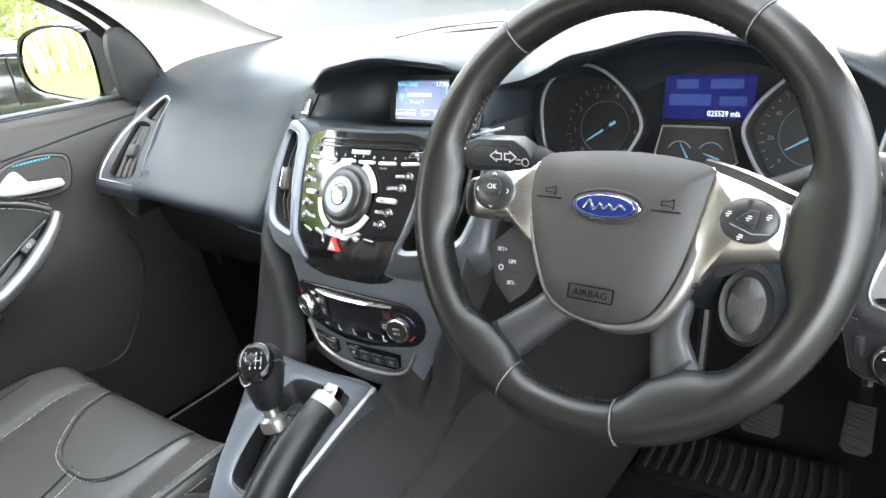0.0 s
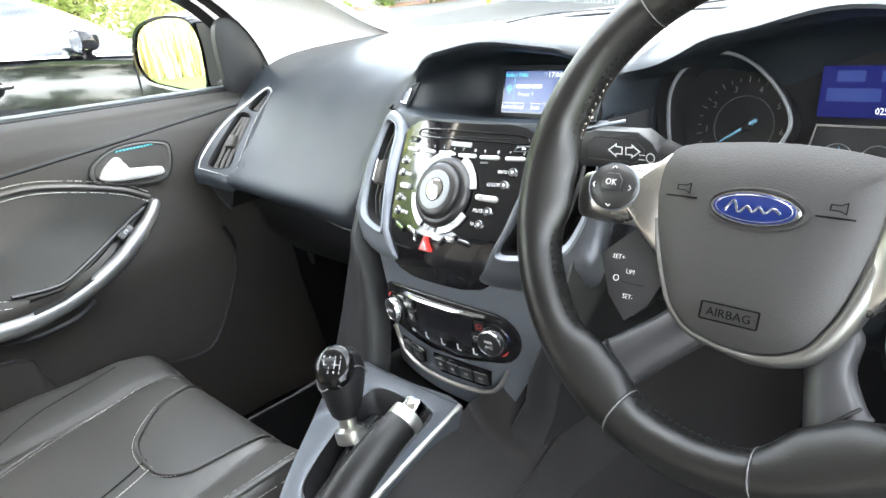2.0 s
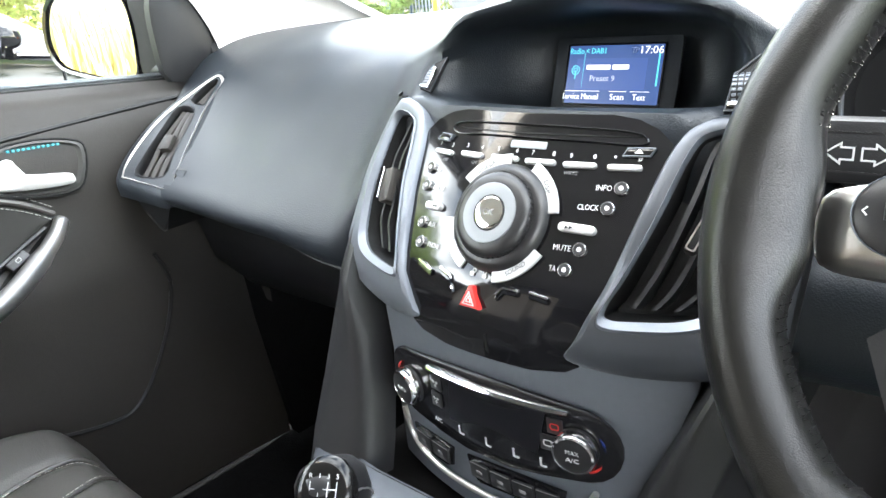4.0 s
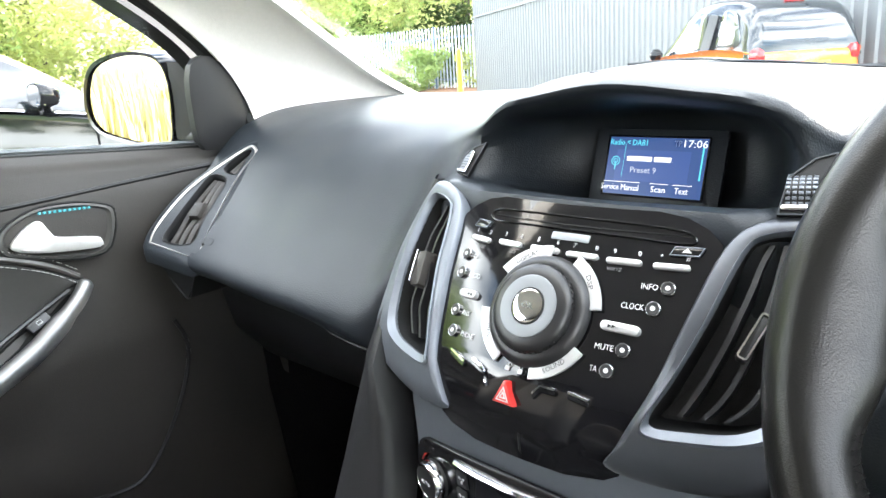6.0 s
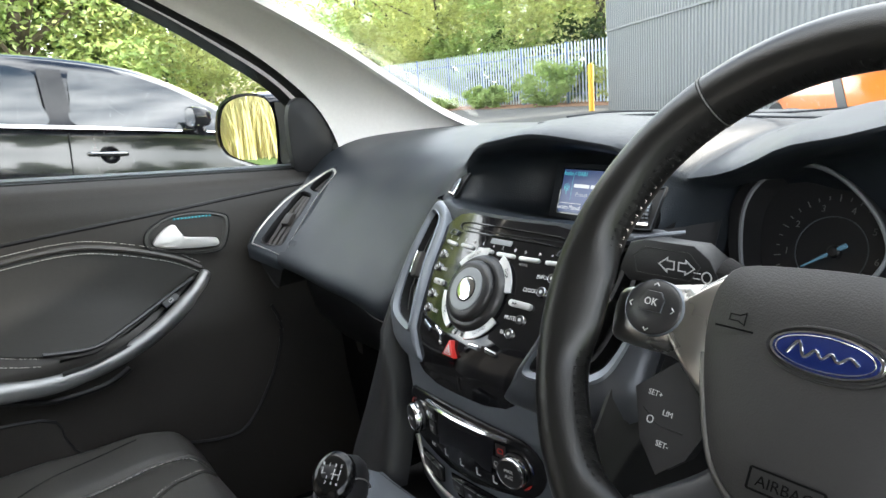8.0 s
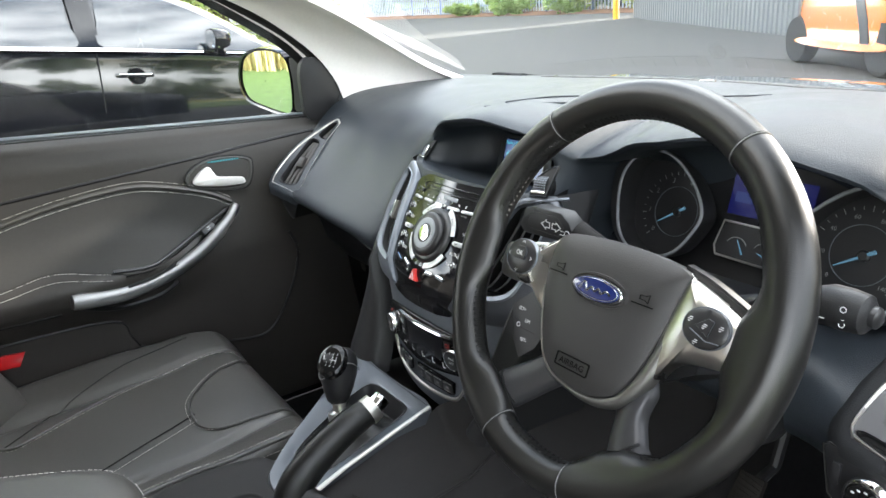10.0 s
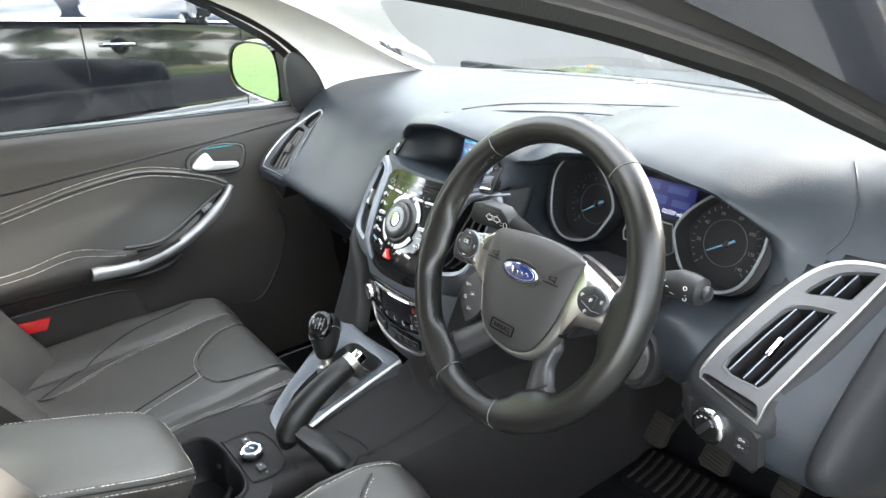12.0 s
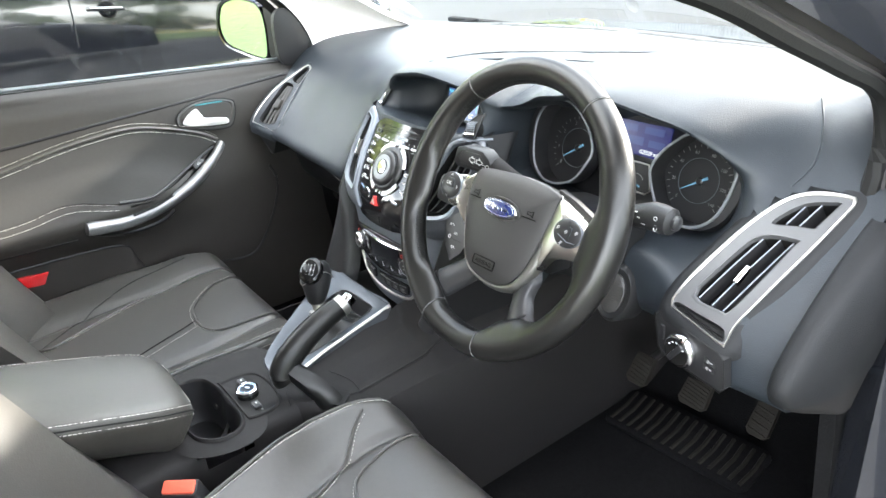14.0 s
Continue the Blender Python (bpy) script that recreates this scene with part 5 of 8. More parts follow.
# volume knob: silver ring of four keys, rubber collar, dished silver centre
KX, KZ = .0080, .878
KM = fm(KX, KZ, 0) @ Matrix.Diagonal((1, 1, .55, 1))
for a0, t, ta in ((120, "DISPLAY", 33), (38, "DSP", -62), (214, "MENU", -75), (-54, "SOUND", 38)):
    out = [(.0465 * math.cos(radians(a0 + a)), .0465 * math.sin(radians(a0 + a))) for a in np.linspace(-27, 27, 10)]
    inn = [(.036 * math.cos(radians(a0 + a)), .036 * math.sin(radians(a0 + a))) for a in np.linspace(27, -27, 10)]
    k = part("ring_key", xf(prism(out + inn, .0035, .001), KM), M_WHITEKEY, RADIO, "silver arc key")
    words(t, .0048, KM @ Matrix.Translation((.0412 * math.cos(radians(a0)), .0412 * math.sin(radians(a0)), .0036)) @ Matrix.Rotation(radians(ta), 4, "Z"), M_BUTTON, "lettering", k, width=min(.0042 * len(t) * .8, .0185))
part("collar", xf(lathe([(.0395, .0), (.039, .004), (.036, .011), (.0335, .0125), (.031, .0125)], 40), KM), M_BUTTON, RADIO, "matt black rubber collar")
knob = part("volume_knob", xf(lathe([(.0305, .010), (.0305, .018), (.0295, .0215), (.026, .0245), (.022, .0255)], 40), KM), M_BUTTON, RADIO)
for k in range(48):
    part("grip_rib", xf(box(.0012, .0016, .007, .0003), KM @ Matrix.Rotation(k * math.tau / 48, 4, "Z") @ Matrix.Translation((.0305, 0, .0145))), M_TRIM, knob, smooth=False)
pad = part("knob_face", xf(lathe([(.0218, .0235), (.0215, .0268), (.0203, .0276), (.012, .0256), (.010, .0254)], 40), KM), M_FRAME, knob, "dished brushed silver face")
part("centre_button", xf(lathe([(.0115, .0245), (.0115, .027), (.010, .0278), (.004, .0276)], 28), KM), M_CHROME, pad)
part("button_gap", xf(tube([(.0122 * math.cos(a), .0122 * math.sin(a), .0262) for a in [k * math.tau / 28 for k in range(28)]], .0007, 5, closed=True), KM), M_SEAL, pad)
words("OK", .0065, KM @ Matrix.Translation((0, 0, .0280)), M_GREYMARK, "lettering", pad)
for a in (0, 90, 180, 270):
    part("arrow", xf(tube([(-.0018, 0, 0), (0, .0018, 0), (.0018, 0, 0)], .0004, 5), KM @ Matrix.Rotation(radians(a - 90), 4, "Z") @ Matrix.Translation((0, .0195, .0268))), M_GREYMARK, pad)

# ---- dash screen ----
SCRM = frame_at(V(.0035, .0865, .9515), V(1, 0, 0), V(0, -.95, .31)) @ Matrix.Diagonal((.94, .95, 1, 1))
SCREEN = thing("display_screen", (.0035, .09, .92), "lit blue radio display set deep under the dash hood", "screen")
part("bezel", xf(prism(rrect(.122, .066, .003), .004, .0006), SCRM @ Matrix.Translation((0, 0, -.0046))), M_DASH, SCREEN)
part("screen_edge", xf(band(rrect(.0955, .0545, .0015), .0018, .0010), SCRM), M_PIANO, SCREEN)
part("panel", xf(prism(rrect(.0925, .0515, .0006), .0008), SCRM), M_SCREEN, SCREEN)


def sw(t, x, y, size, material, width=None, align="CENTER"):
    return words(t, size, SCRM @ Matrix.Translation((x, y, .0012)), material, "lettering", SCREEN, width, align)


def sbar(x, y, w, h, material, name="bar"):
    return part(name, xf(prism(rrect(w, h, min(w, h) * .2), .0003), SCRM @ Matrix.Translation((x, y, .0009))), material, SCREEN, smooth=False)


sw("Radio < DAB1", -.0265, .0205, .0072, M_SCRCYAN, .036)
sw("TP", .0195, .0205, .0072, mat("screen_grey", (.2, .24, .34), .5), .0065)
sw("17:06", .0345, .0205, .0090, M_SCRTXT, .0205)
part("title_field", xf(prism(rrect(.0695, .0275, .0008), .0003), SCRM @ Matrix.Translation((-.0022, .0005, .0008))), glow("screen_field", (.045, .09, .27), 0.30), SCREEN, smooth=False)
for i, (w, c) in enumerate(((.024, -.0135), (.016, .0085))):
    sbar(-.0145 + c + .0135, .0065, w, .0042, M_SCRTXT, "title_bar")
sw("Preset 9", -.0095, -.0035, .0072, glow("screen_pale", (.5, .56, .66), .3), .0245)
for x, t, w in ((-.0295, "Service Manual", .037), (.0075, "Scan", .0135), (.0285, "Text", .012)):
    sw(t, x, -.0195, .0074, M_SCRTXT, w)
for x, w in ((-.0285, .036), (.0075, .017), (.0285, .018)):
    sbar(x, -.0145, w, .0005, M_SCRTXT, "rule")
sbar(.0425, .0045, .0012, .028, M_SCRCYAN, "scroll_bar")
sbar(-.0295, .0045, .0003, .030, M_SCRCYAN, "rule")
for r in (.0022, .0042):
    part("mast_mark", xf(band(disc(r, 20), .0006, .0003), SCRM @ Matrix.Translation((-.0375, .004, .0009))), M_SCRCYAN, SCREEN)
part("mast_mark", xf(prism(rrect(.0008, .0075, .0002), .0003), SCRM @ Matrix.Translation((-.0375, .000, .0009))), M_SCRCYAN, SCREEN)
# thumb wheels on the cheeks of the hood
for s in (-1, 1):
    p = V(CX + (-.120 if s < 0 else .1385), -.010 if s < 0 else -.006, .955 if s < 0 else .957)
    hw = .004 if s < 0 else .009
    m = frame_at(p, V(1, -s * .25, .35 * s), V(s * .15, -.8, .56))
    tw = thing("vent_thumbwheel", p - V(0, 0, .012), "ribbed vent thumbwheel with a chrome tip beside the display", "thumbwheel", "vent thumbwheels")
    if s < 0:
        m = frame_at(V(-.1235, .0045, .9605), V(1, 0, 0), V(.1, -.75, .65))
        leaf = [(-.0085, -.0115), (.0045, -.0145), (.0085, .020), (-.0005, .015), (-.0075, .007)]
        part("recess", xf(prism(leaf, .003, .0008), m @ Matrix.Translation((0, 0, -.001))), M_SEAL, tw, "dark leaf-shaped recess")
        part("recess_lip", xf(band(leaf, .0008, .0010), m @ Matrix.Translation((0, 0, .0016))), M_DASH, tw)
        part("roller", xf(prism([(-.0065, -.0095), (.0015, -.0105), (.0015, .006), (-.0015, .011), (-.0055, .004)], .0035, .0012), m @ Matrix.Translation((0, 0, .0006))), M_GREY, tw)
        for k in range(6):
            part("knurl", xf(box(.0062 - .0003 * k, .0008, .0008, .0002), m @ Matrix.Translation((-.0024 + .0002 * k, -.0068 + k * .0026, .0041))), M_BUTTON, tw)
        part("tip", xf(tube([(-.0068, -.0100, 0), (.0022, -.0112, .0005), (.0030, -.002, .0008), (.0022, .008, .0004)], .0013, 6), m @ Matrix.Translation((0, 0, .0040))), M_CHROME, tw)
    else:
        leaf = [(-.0125, -.0165), (.0125, -.0165), (.0180, .024), (.006, .0205), (-.008, .008)]
        part("recess", xf(prism(leaf, .003, .0008), m @ Matrix.Translation((0, 0, .0005))), M_SEAL, tw, "dark leaf-shaped recess")
        part("recess_lip", xf(band(leaf, .0010, .0012), m @ Matrix.Translation((0, 0, .0033))), M_DASH, tw)
        part("roller", xf(lathe([(.010, -hw), (.0128, -hw * .8), (.013, 0), (.0128, hw * .8), (.010, hw)], 28), m @ Matrix.Translation((0, 0, -.0065)) @ Matrix.Rotation(radians(90), 4, "Y")), M_TRIM, tw)
        for k in range(11):
            a = radians(-70 + k * 14)
            for q in range(5):
                part("knurl", xf(box(.0026, .0020, .0010, .0004), m @ Matrix.Translation((-.0072 + q * .0036, .0131 * math.sin(a), -.0065 + .0131 * math.cos(a))) @ Matrix.Rotation(-a, 4, "X")), M_GREY, tw)
        part("tip", xf(box(.020, .0035, .002, .0008), m @ Matrix.Translation((-.0005, -.0120, .0042))), M_CHROME, tw)

# ---- centre vents ----
V_OUT = [(.150, .9445), (.120, .9388), (.1050, .9240), (.0955, .885), (.0860, .845), (.0720, .812), (.0660, .797), (.098, .7915), (.140, .7925), (.176, .7985), (.186, .812), (.188, .840), (.186, .880), (.176, .918), (.164, .940)]
V_IN = [(.146, .9320), (.127, .9300), (.1175, .9215), (.1085, .885), (.0975, .852), (.0900, .8345), (.0935, .8285), (.112, .8290), (.136, .8315), (.151, .8395), (.158, .856), (.161, .872), (.1615, .890), (.159, .915), (.155, .928)]


def centre_vent(s):
    base = thing("air_vent", V(CX + s * .13, -.05, .80), "tall slatted centre air vent in a pale silver frame", "air vent", "centre air vents")

    def q(p, off):
        return fas(CX + s * p[0], p[1], off)
    O, I = catmull(V_OUT, 4, True), catmull(V_IN, 4, True)
    mid = [a.lerp(b, .5) for a, b in zip(O, I)]
    near = [a.lerp(b, .82) for a, b in zip(O, I)]
    part("frame", loft([[q(p, -.02) for p in O], [q(p, .001) for p in O], [q(p, .004) for p in [a.lerp(b, .12) for a, b in zip(O, I)]], [q(p, .006) for p in mid], [q(p, .0052) for p in near]], ring=True), M_SURROUND if s > 0 else M_GREY, base, "metallic grey vent frame")
    part("inner_bevel", loft([[q(p, .0056) for p in near], [q(p, .0072) for p in [a.lerp(b, .88) for a, b in zip(O, I)]], [q(p, .003) for p in I], [q(p, .0005) for p in I]], ring=True), M_GREY, base, "pale silver inner bevel")
    part("throat", loft([[q(p, .0012) for p in I], [q(p, -.034) for p in I], [q((.125 + (p.x - .125) * .05, .88 + (p.y - .88) * .05), -.034) for p in I]], ring=True), M_SEAL, base)
    zs = [.9285, .918, .905, .893, .880, .868, .855, .845, .836]
    la = [.122, .1165, .1135, .1105, .107, .103, .0985, .0945, .0925]
    lb = [.152, .157, .160, .161, .1612, .1606, .158, .153, .142]
    for k in range(1, 4):
        line = [(lerp(a, b, k / 4), z) for a, b, z in zip(la, lb, zs)]
        wob = .0016 if s < 0 else 0.0
        P = catmull([(x + wob * (1 if i in (2, 3, 6) else -1), z) for i, (x, z) in enumerate(line)], 3)
        t = .0016
        rws = [[q((p.x - t, p.y), -.004), q((p.x + t, p.y), -.004), q((p.x + t * 1.6, p.y), -.026), q((p.x - t * .6, p.y), -.026)] for p in P]
        sl = part("slat", loft(rws, ring=True, caps=True), M_TRIM, base)
    c = (lerp(.105, .161, .5) if s > 0 else .140, .880)
    d = (q((c[0] + .010, c[1] + .02), 0) - q((c[0] - .004, c[1] - .02), 0)).normalized()
    if s < 0:
        d = (q((c[0] + .002, c[1] + .02), 0) - q((c[0] - .002, c[1] - .02), 0)).normalized()
    n_ = fas_n(CX + s * c[0], c[1])
    w = .0075 if s > 0 else .014
    t_ = part("tab", xf(box(.032 if s > 0 else .030, w, .012, .002), frame_at(q(c, -.003), d, n_)), M_TRIM if s > 0 else M_DOOR, base, "vent direction tab")
    part("tab_edge", xf(band(rrect(.030, .0065, .002), .0011, .001), frame_at(q(c, .0032), d, n_)) if s > 0 else xf(box(.028, .0016, .002, .0005), frame_at(q((c[0] + .0075, c[1]), .0032), d, n_)), M_CHROME, t_)


centre_vent(-1)
centre_vent(1)

# ---- climate panel ----
CLIM = thing("climate_panel", (-.002, -.11, .70), "gloss black climate panel with two chrome-ringed knobs and a dark display", "climate control")
cz = .736
out = []
for a in np.linspace(90, 270, 12):
    out.append((-.0815 + .031 * math.cos(radians(a)), cz - .008 + .031 * math.sin(radians(a))))
out += [(-.05, .693), (-.02, .690), (.02, .690), (.05, .694)]
for a in np.linspace(-90, 90, 12):
    out.append((.0775 + .031 * math.cos(radians(a)), cz - .007 + .031 * math.sin(radians(a))))
out += [(.05, .763), (.0, .766), (-.05, .763)]
part("plate", mapped(out, .0, .0035, .0012), mat("satin_black_panel", (.007, .007, .008), .2, spec=.3), CLIM, sharp=.9)
for x, z, t in ((-.0815, cz - .010, ("AUTO",)), (.0775, cz - .008, ("MAX", "A/C"))):
    m = fm(x, z, .003)
    k = part("knob", xf(lathe([(.0158, 0), (.0154, .008), (.0138, .0105), (.011, .011)], 32), m), M_BUTTON, CLIM)
    part("chrome_ring", xf(lathe([(.0160, .003), (.0164, .0075), (.0152, .0102), (.0136, .0108), (.0132, .0098)], 36), m), M_CHROME, k)
    for j, w in enumerate(t):
        words(w, .005, m @ Matrix.Translation((0, .003 - j * .006 if len(t) > 1 else 0, .0113)), M_MARK, "lettering", k, width=.0125 if w == "AUTO" else .0095)
    for sgn, cc in ((1, M_BLUE), (-1, M_RED)) if x > 0 else ((1, M_RED),):
        a0 = 20 if sgn > 0 and x > 0 else (-50 if x > 0 else 140)
        part("colour_mark", xf(tube([(.0205 * math.cos(radians(a0 + q)), .0205 * math.sin(radians(a0 + q)), .001) for q in np.linspace(-16, 16, 6)], [.0004, .0008, .001, .001, .0008, .0004], 6), m), cc, k)
# long chrome button bar, dark display and small keys
bar = tube([fas(lerp(-.0505, .0735, k / 10), .7565, .0045) for k in range(11)], [.0035] + [.0042] * 9 + [.003], 8, flat=.6)
part("chrome_bar", bar, M_CHROME, CLIM)
part("display", mapped([(-.030, .7515), (.056, .7515), (.047, .713), (-.036, .713)], .0035, .0008, .0003), mat("smoked_display", (.008, .008, .010), .35, spec=.15), CLIM)
for x, z in ((-.0465, .742), (-.048, .726), (.0625, .742), (.0565, .7265)):
    k = part("key", xf(prism(rrect(.012, .013, .001), .0012, .0004), fm(x, z, .0034)), M_BUTTON, CLIM)
    mm = M_MARK if z != .742 or x < 0 else M_RED
    part("fan_mark" if x < 0 else "mark", xf(join(*[xf(prism(disc(.0016, 8, .0022, 0, .0012), .0003), Matrix.Rotation(q * math.tau / 3 + .5, 4, "Z")) for q in range(3)]) if x < 0 else band(rrect(.007, .0055, .002), .0008, .0003), fm(x, z, .0047)), mm, k)
words("A/C", .0055, fm(-.050, .7055, .0040), M_MARK, "lettering", CLIM)
for x in (-.025, .002, .027, .0494):
    part("seat_mark", xf(join(prism(rrect(.0016, .005, .0006), .0003), xf(prism(rrect(.005, .0014, .0005), .0003), Matrix.Translation((.0022, -.0022, 0))), xf(prism(disc(.0011, 8), .0003), Matrix.Translation((0, .004, 0)))), fm(x, .7065, .0040)), M_MARK, CLIM)
# lower switch rows under the climate panel, in bright edging
SW = thing("switch_row", (-.01, -.11, .65), "two groups of black switches with thin bright edging", "switches")
for a, b, n, z in ((-.098, -.040, 2, .668), (-.028, .066, 4, .6705)):
    o = [(a + .004, z + .0115), (b, z + .0125), (b - .004, z - .007), (b - .012, z - .011), (a + .014, z - .012), (a + .006, z - .006)][::-1]
    part("surround", mapped(o, .0, .002, .0005, .98), M_PIANO, SW)
    for k in range(n):
        w = (b - a - .012) / n
        x = a + .007 + w * (k + .5)
        s_ = part("switch", xf(prism(rrect(w - .0015, .0145, .0015), .0024, .0008), fm(x, z + .001, .0014)), M_BUTTON, SW)
        part("mark", xf(join(prism(rrect(.006, .0032, .001), .0003), xf(prism(rrect(.007, .0006, .0002), .0003), Matrix.Translation((0, -.005, 0)))), fm(x, z + .001, .0038)), M_GREYMARK, s_)
        part("edge", xf(prism(rrect(w - .003, .0005, .0002), .0004), fm(x, z + .0083, .0036)), M_SATIN, s_)
part("bright_edge", tube([fas(x, z, .002) for x, z in catmull([(-.107, .690), (-.098, .662), (-.07, .6505), (-.03, .648), (.03, .650), (.062, .656), (.078, .672), (.088, .690)], 5)], .0026, 8), M_SATIN, SW)

# ---- instrument cluster ----
CLM = frame_at(V(.355, .128, .915), V(1, 0, 0), V(0, -.95, .31))
CLUSTER = thing("instrument_cluster", (.355, .12, .85), "two chrome-rimmed dials with blue needles round a blue trip display", "instrument cluster")


def cp(x, y, w=0.0):
    return CLM @ Matrix.Translation((x, y, w))


part("backing", xf(prism(rrect(.40, .15, .03), .004), cp(0, .005, -.012)), M_DIAL, CLUSTER)
for gx_, mirror in ((-.113, 1), (.109, -1)):
    o = [(gx_ + mirror * a, b) for a, b in ((-.066, .012), (-.060, .040), (-.040, .058), (-.012, .062), (.016, .050), (.042, .026), (.055, .0), (.048, -.022), (.030, -.048), (.0, -.060), (-.030, -.058), (-.055, -.035))]
    if mirror < 0:
        o = o[::-1]
    o = [(p.x, p.y) for p in catmull(o, 4, True)][::-1]
    dial = part("dial", xf(prism(o, .002), cp(0, 0, .0)), M_DIAL, CLUSTER)
    def bowl_point(p, k, w):
        away = max(0, -(p[0] - gx_) * mirror / .066)
        return V(gx_ + (p[0] - gx_) * (1.04 + k * away), p[1] * (1.04 + k * .6 * away), w)
    part("pod", xf(loft([[V(p[0], p[1], 0) for p in o], [bowl_point(p, 0, .03) for p in o], [bowl_point(p, .05, .0325) for p in o], [bowl_point(p, .22, .031) for p in o], [bowl_point(p, .30, .010) for p in o]], ring=True), CLM), M_TRIM, CLUSTER, "dark pod wall round the dial")
    part("chrome_rim", xf(tube([(gx_ + (p[0] - gx_) * 1.04, p[1] * 1.04, .033) for p in o], .0021, 6, closed=True), CLM), M_FRAME, dial)
    part("inner_ring", xf(band(disc(.031, 40, gx_, -.004), .0008, .001), cp(0, 0, .002)), mat("faint_ring", (.06, .07, .08), .5), dial)
    for k in range(25):
        a = radians(225 - k * 270 / 24)
        big = k % 3 == 0
        part("tick", xf(box(.006 if big else .0035, .0008, .0004, .0001), cp(gx_ + .047 * math.cos(a), -.004 + .047 * math.sin(a), .0022) @ Matrix.Rotation(a, 4, "Z")), M_GREYMARK, dial, smooth=False)
    nums = ("0", "1", "2", "3", "4", "5", "6", "7") if mirror > 0 else ("0", "20", "40", "60", "80", "100", "120", "140")
    for k, t in enumerate(nums):
        a = radians(225 - k * 270 / 7)
        words(t, .0085 if mirror > 0 else .0065, cp(gx_ + .0385 * math.cos(a), -.004 + .0385 * math.sin(a), .0022), M_GREYMARK, "numeral", dial)
    na = radians(214 if mirror > 0 else 212)
    nd = V(math.cos(na), math.sin(na), 0)
    part("needle", xf(tube([nd * -.012, nd * .030], [.0022, .0007], 6), cp(gx_ + .004, -.004, .006)), M_NEEDLE, dial, "blue lit needle")
    part("needle_hub", xf(lathe([(.006, .002), (.006, .006), (.004, .008)], 16), cp(gx_ + .004, -.004)), M_DIAL, dial)
trip = part("trip_display", xf(prism(rrect(.096, .047, .001), .002), cp(.003, .032, .0)), M_SCREEN_DIM, CLUSTER, "blue trip computer display")
for x, y, w, h in ((-.020, .046, .024, .010), (.022, .046, .034, .010), (-.016, .029, .046, .012), (.030, .028, .028, .010)):
    part("lit_block", xf(prism(rrect(w, h, .001), .0004), cp(x, y, .002)), M_SCREEN_MID, trip, smooth=False)
words("025529 mls", .0085, cp(.0215, .0145, .0026), M_SCRTXT, "lettering", trip, width=.034)
fo = [(-.040, .0), (.032, .0), (.044, -.036), (.036, -.042), (-.042, -.040), (-.046, -.030)][::-1]
fuel = part("fuel_gauge", xf(prism(fo, .002), cp(-.001, 0, .006)), M_DIAL, CLUSTER, "small fuel and temperature gauge")
part("chrome_rim", xf(tube([(p[0] - .001, p[1], .009) for p in fo], .0013, 6, closed=True), CLM), M_SATIN, fuel)
for x, a0 in ((-.020, 60), (.014, 20)):
    part("scale", xf(tube([(x + .014 * math.cos(radians(a)), -.030 + .014 * math.sin(radians(a)), .0085) for a in np.linspace(30, 150, 10)], .0006, 5), CLM), M_GREYMARK, fuel)
    nd = V(math.cos(radians(180 - a0)), math.sin(radians(180 - a0)), 0)
    part("needle", xf(tube([V(x + .01, -.034, .010), V(x + .01, -.034, .010) + nd * .018], [.0015, .0005], 6), CLM), M_NEEDLE, fuel)

# ---- steering wheel ----
WM = frame_at(V(.371, -.154, .934), V(1, 0, 0), V(0, -.8988, .4384))
WHEEL = thing("steering_wheel", (.371, -.12, .77), "black leather steering wheel with satin silver spokes and white seams", "steering wheel")
RR, TR = .1730, .0176
RC = V(-.002, 0, -.0125)


def wp(u, v, w):
    return WM @ V(u, v, w)


def bump_at(deg, mid, core, soft):
    """1 within core degrees of mid, easing to 0 over soft degrees more."""
    d = abs((deg - mid + 180) % 360 - 180)
    k = 1 - min(1, max(0, (d - core) / soft))
    return k * k * (3 - 2 * k)


def rim_point(deg, b):
    """A point of the rim's skin: deg round the wheel, b round the grip; the leather runs in towards the spokes."""
    a = radians(deg)
    rad = V(math.cos(a), math.sin(a), 0)
    root = .012 * bump_at(deg, 181, 5, 14) + .019 * bump_at(deg, -3, 6, 15) + .0095 * bump_at(deg, -123, 4, 13) + .0150 * bump_at(deg, -61.5, 4, 15)
    thumb = .003 * (bump_at(deg, 160, 2, 16) + bump_at(deg, 20, 2, 16))
    inward = max(0, -math.cos(b))
    r = TR * math.cos(b) - (root + thumb) * inward
    flat = 1 - .38 * inward * min(1, root / .010)
    return WM @ (RC + rad * (RR + r) + V(0, 0, 1) * TR * 1.06 * math.sin(b) * flat)


rows = [[rim_point(k * 2, j * math.tau / 20) for j in range(20)] for k in range(181)]
rim_bm = loft(rows, ring=True)
bmesh.ops.remove_doubles(rim_bm, verts=rim_bm.verts, dist=1e-6)
RIM = part("rim", rim_bm, M_RIM, WHEEL, "worn grained black leather rim", sharp=1.5)
for deg in (127, 54.5, -77.4, -111.5):
    ring_ = [rim_point(deg, j * math.tau / 20) for j in range(20)]
    mid_ = sum(ring_, V(0, 0, 0)) / 20
    for off, m_ in ((-.35, M_SEAL), (.0, M_GREYMARK), (.35, M_SEAL)):
        ring_ = [rim_point(deg + off, j * math.tau / 20) for j in range(20)]
        mid_ = sum(ring_, V(0, 0, 0)) / 20
        part("seam", tube([p + (p - mid_).normalized() * (.0001 if off else .0003) for p in ring_], .00045, 5, closed=True), m_, RIM, "pale stitched seam" if not off else "dark seam groove")
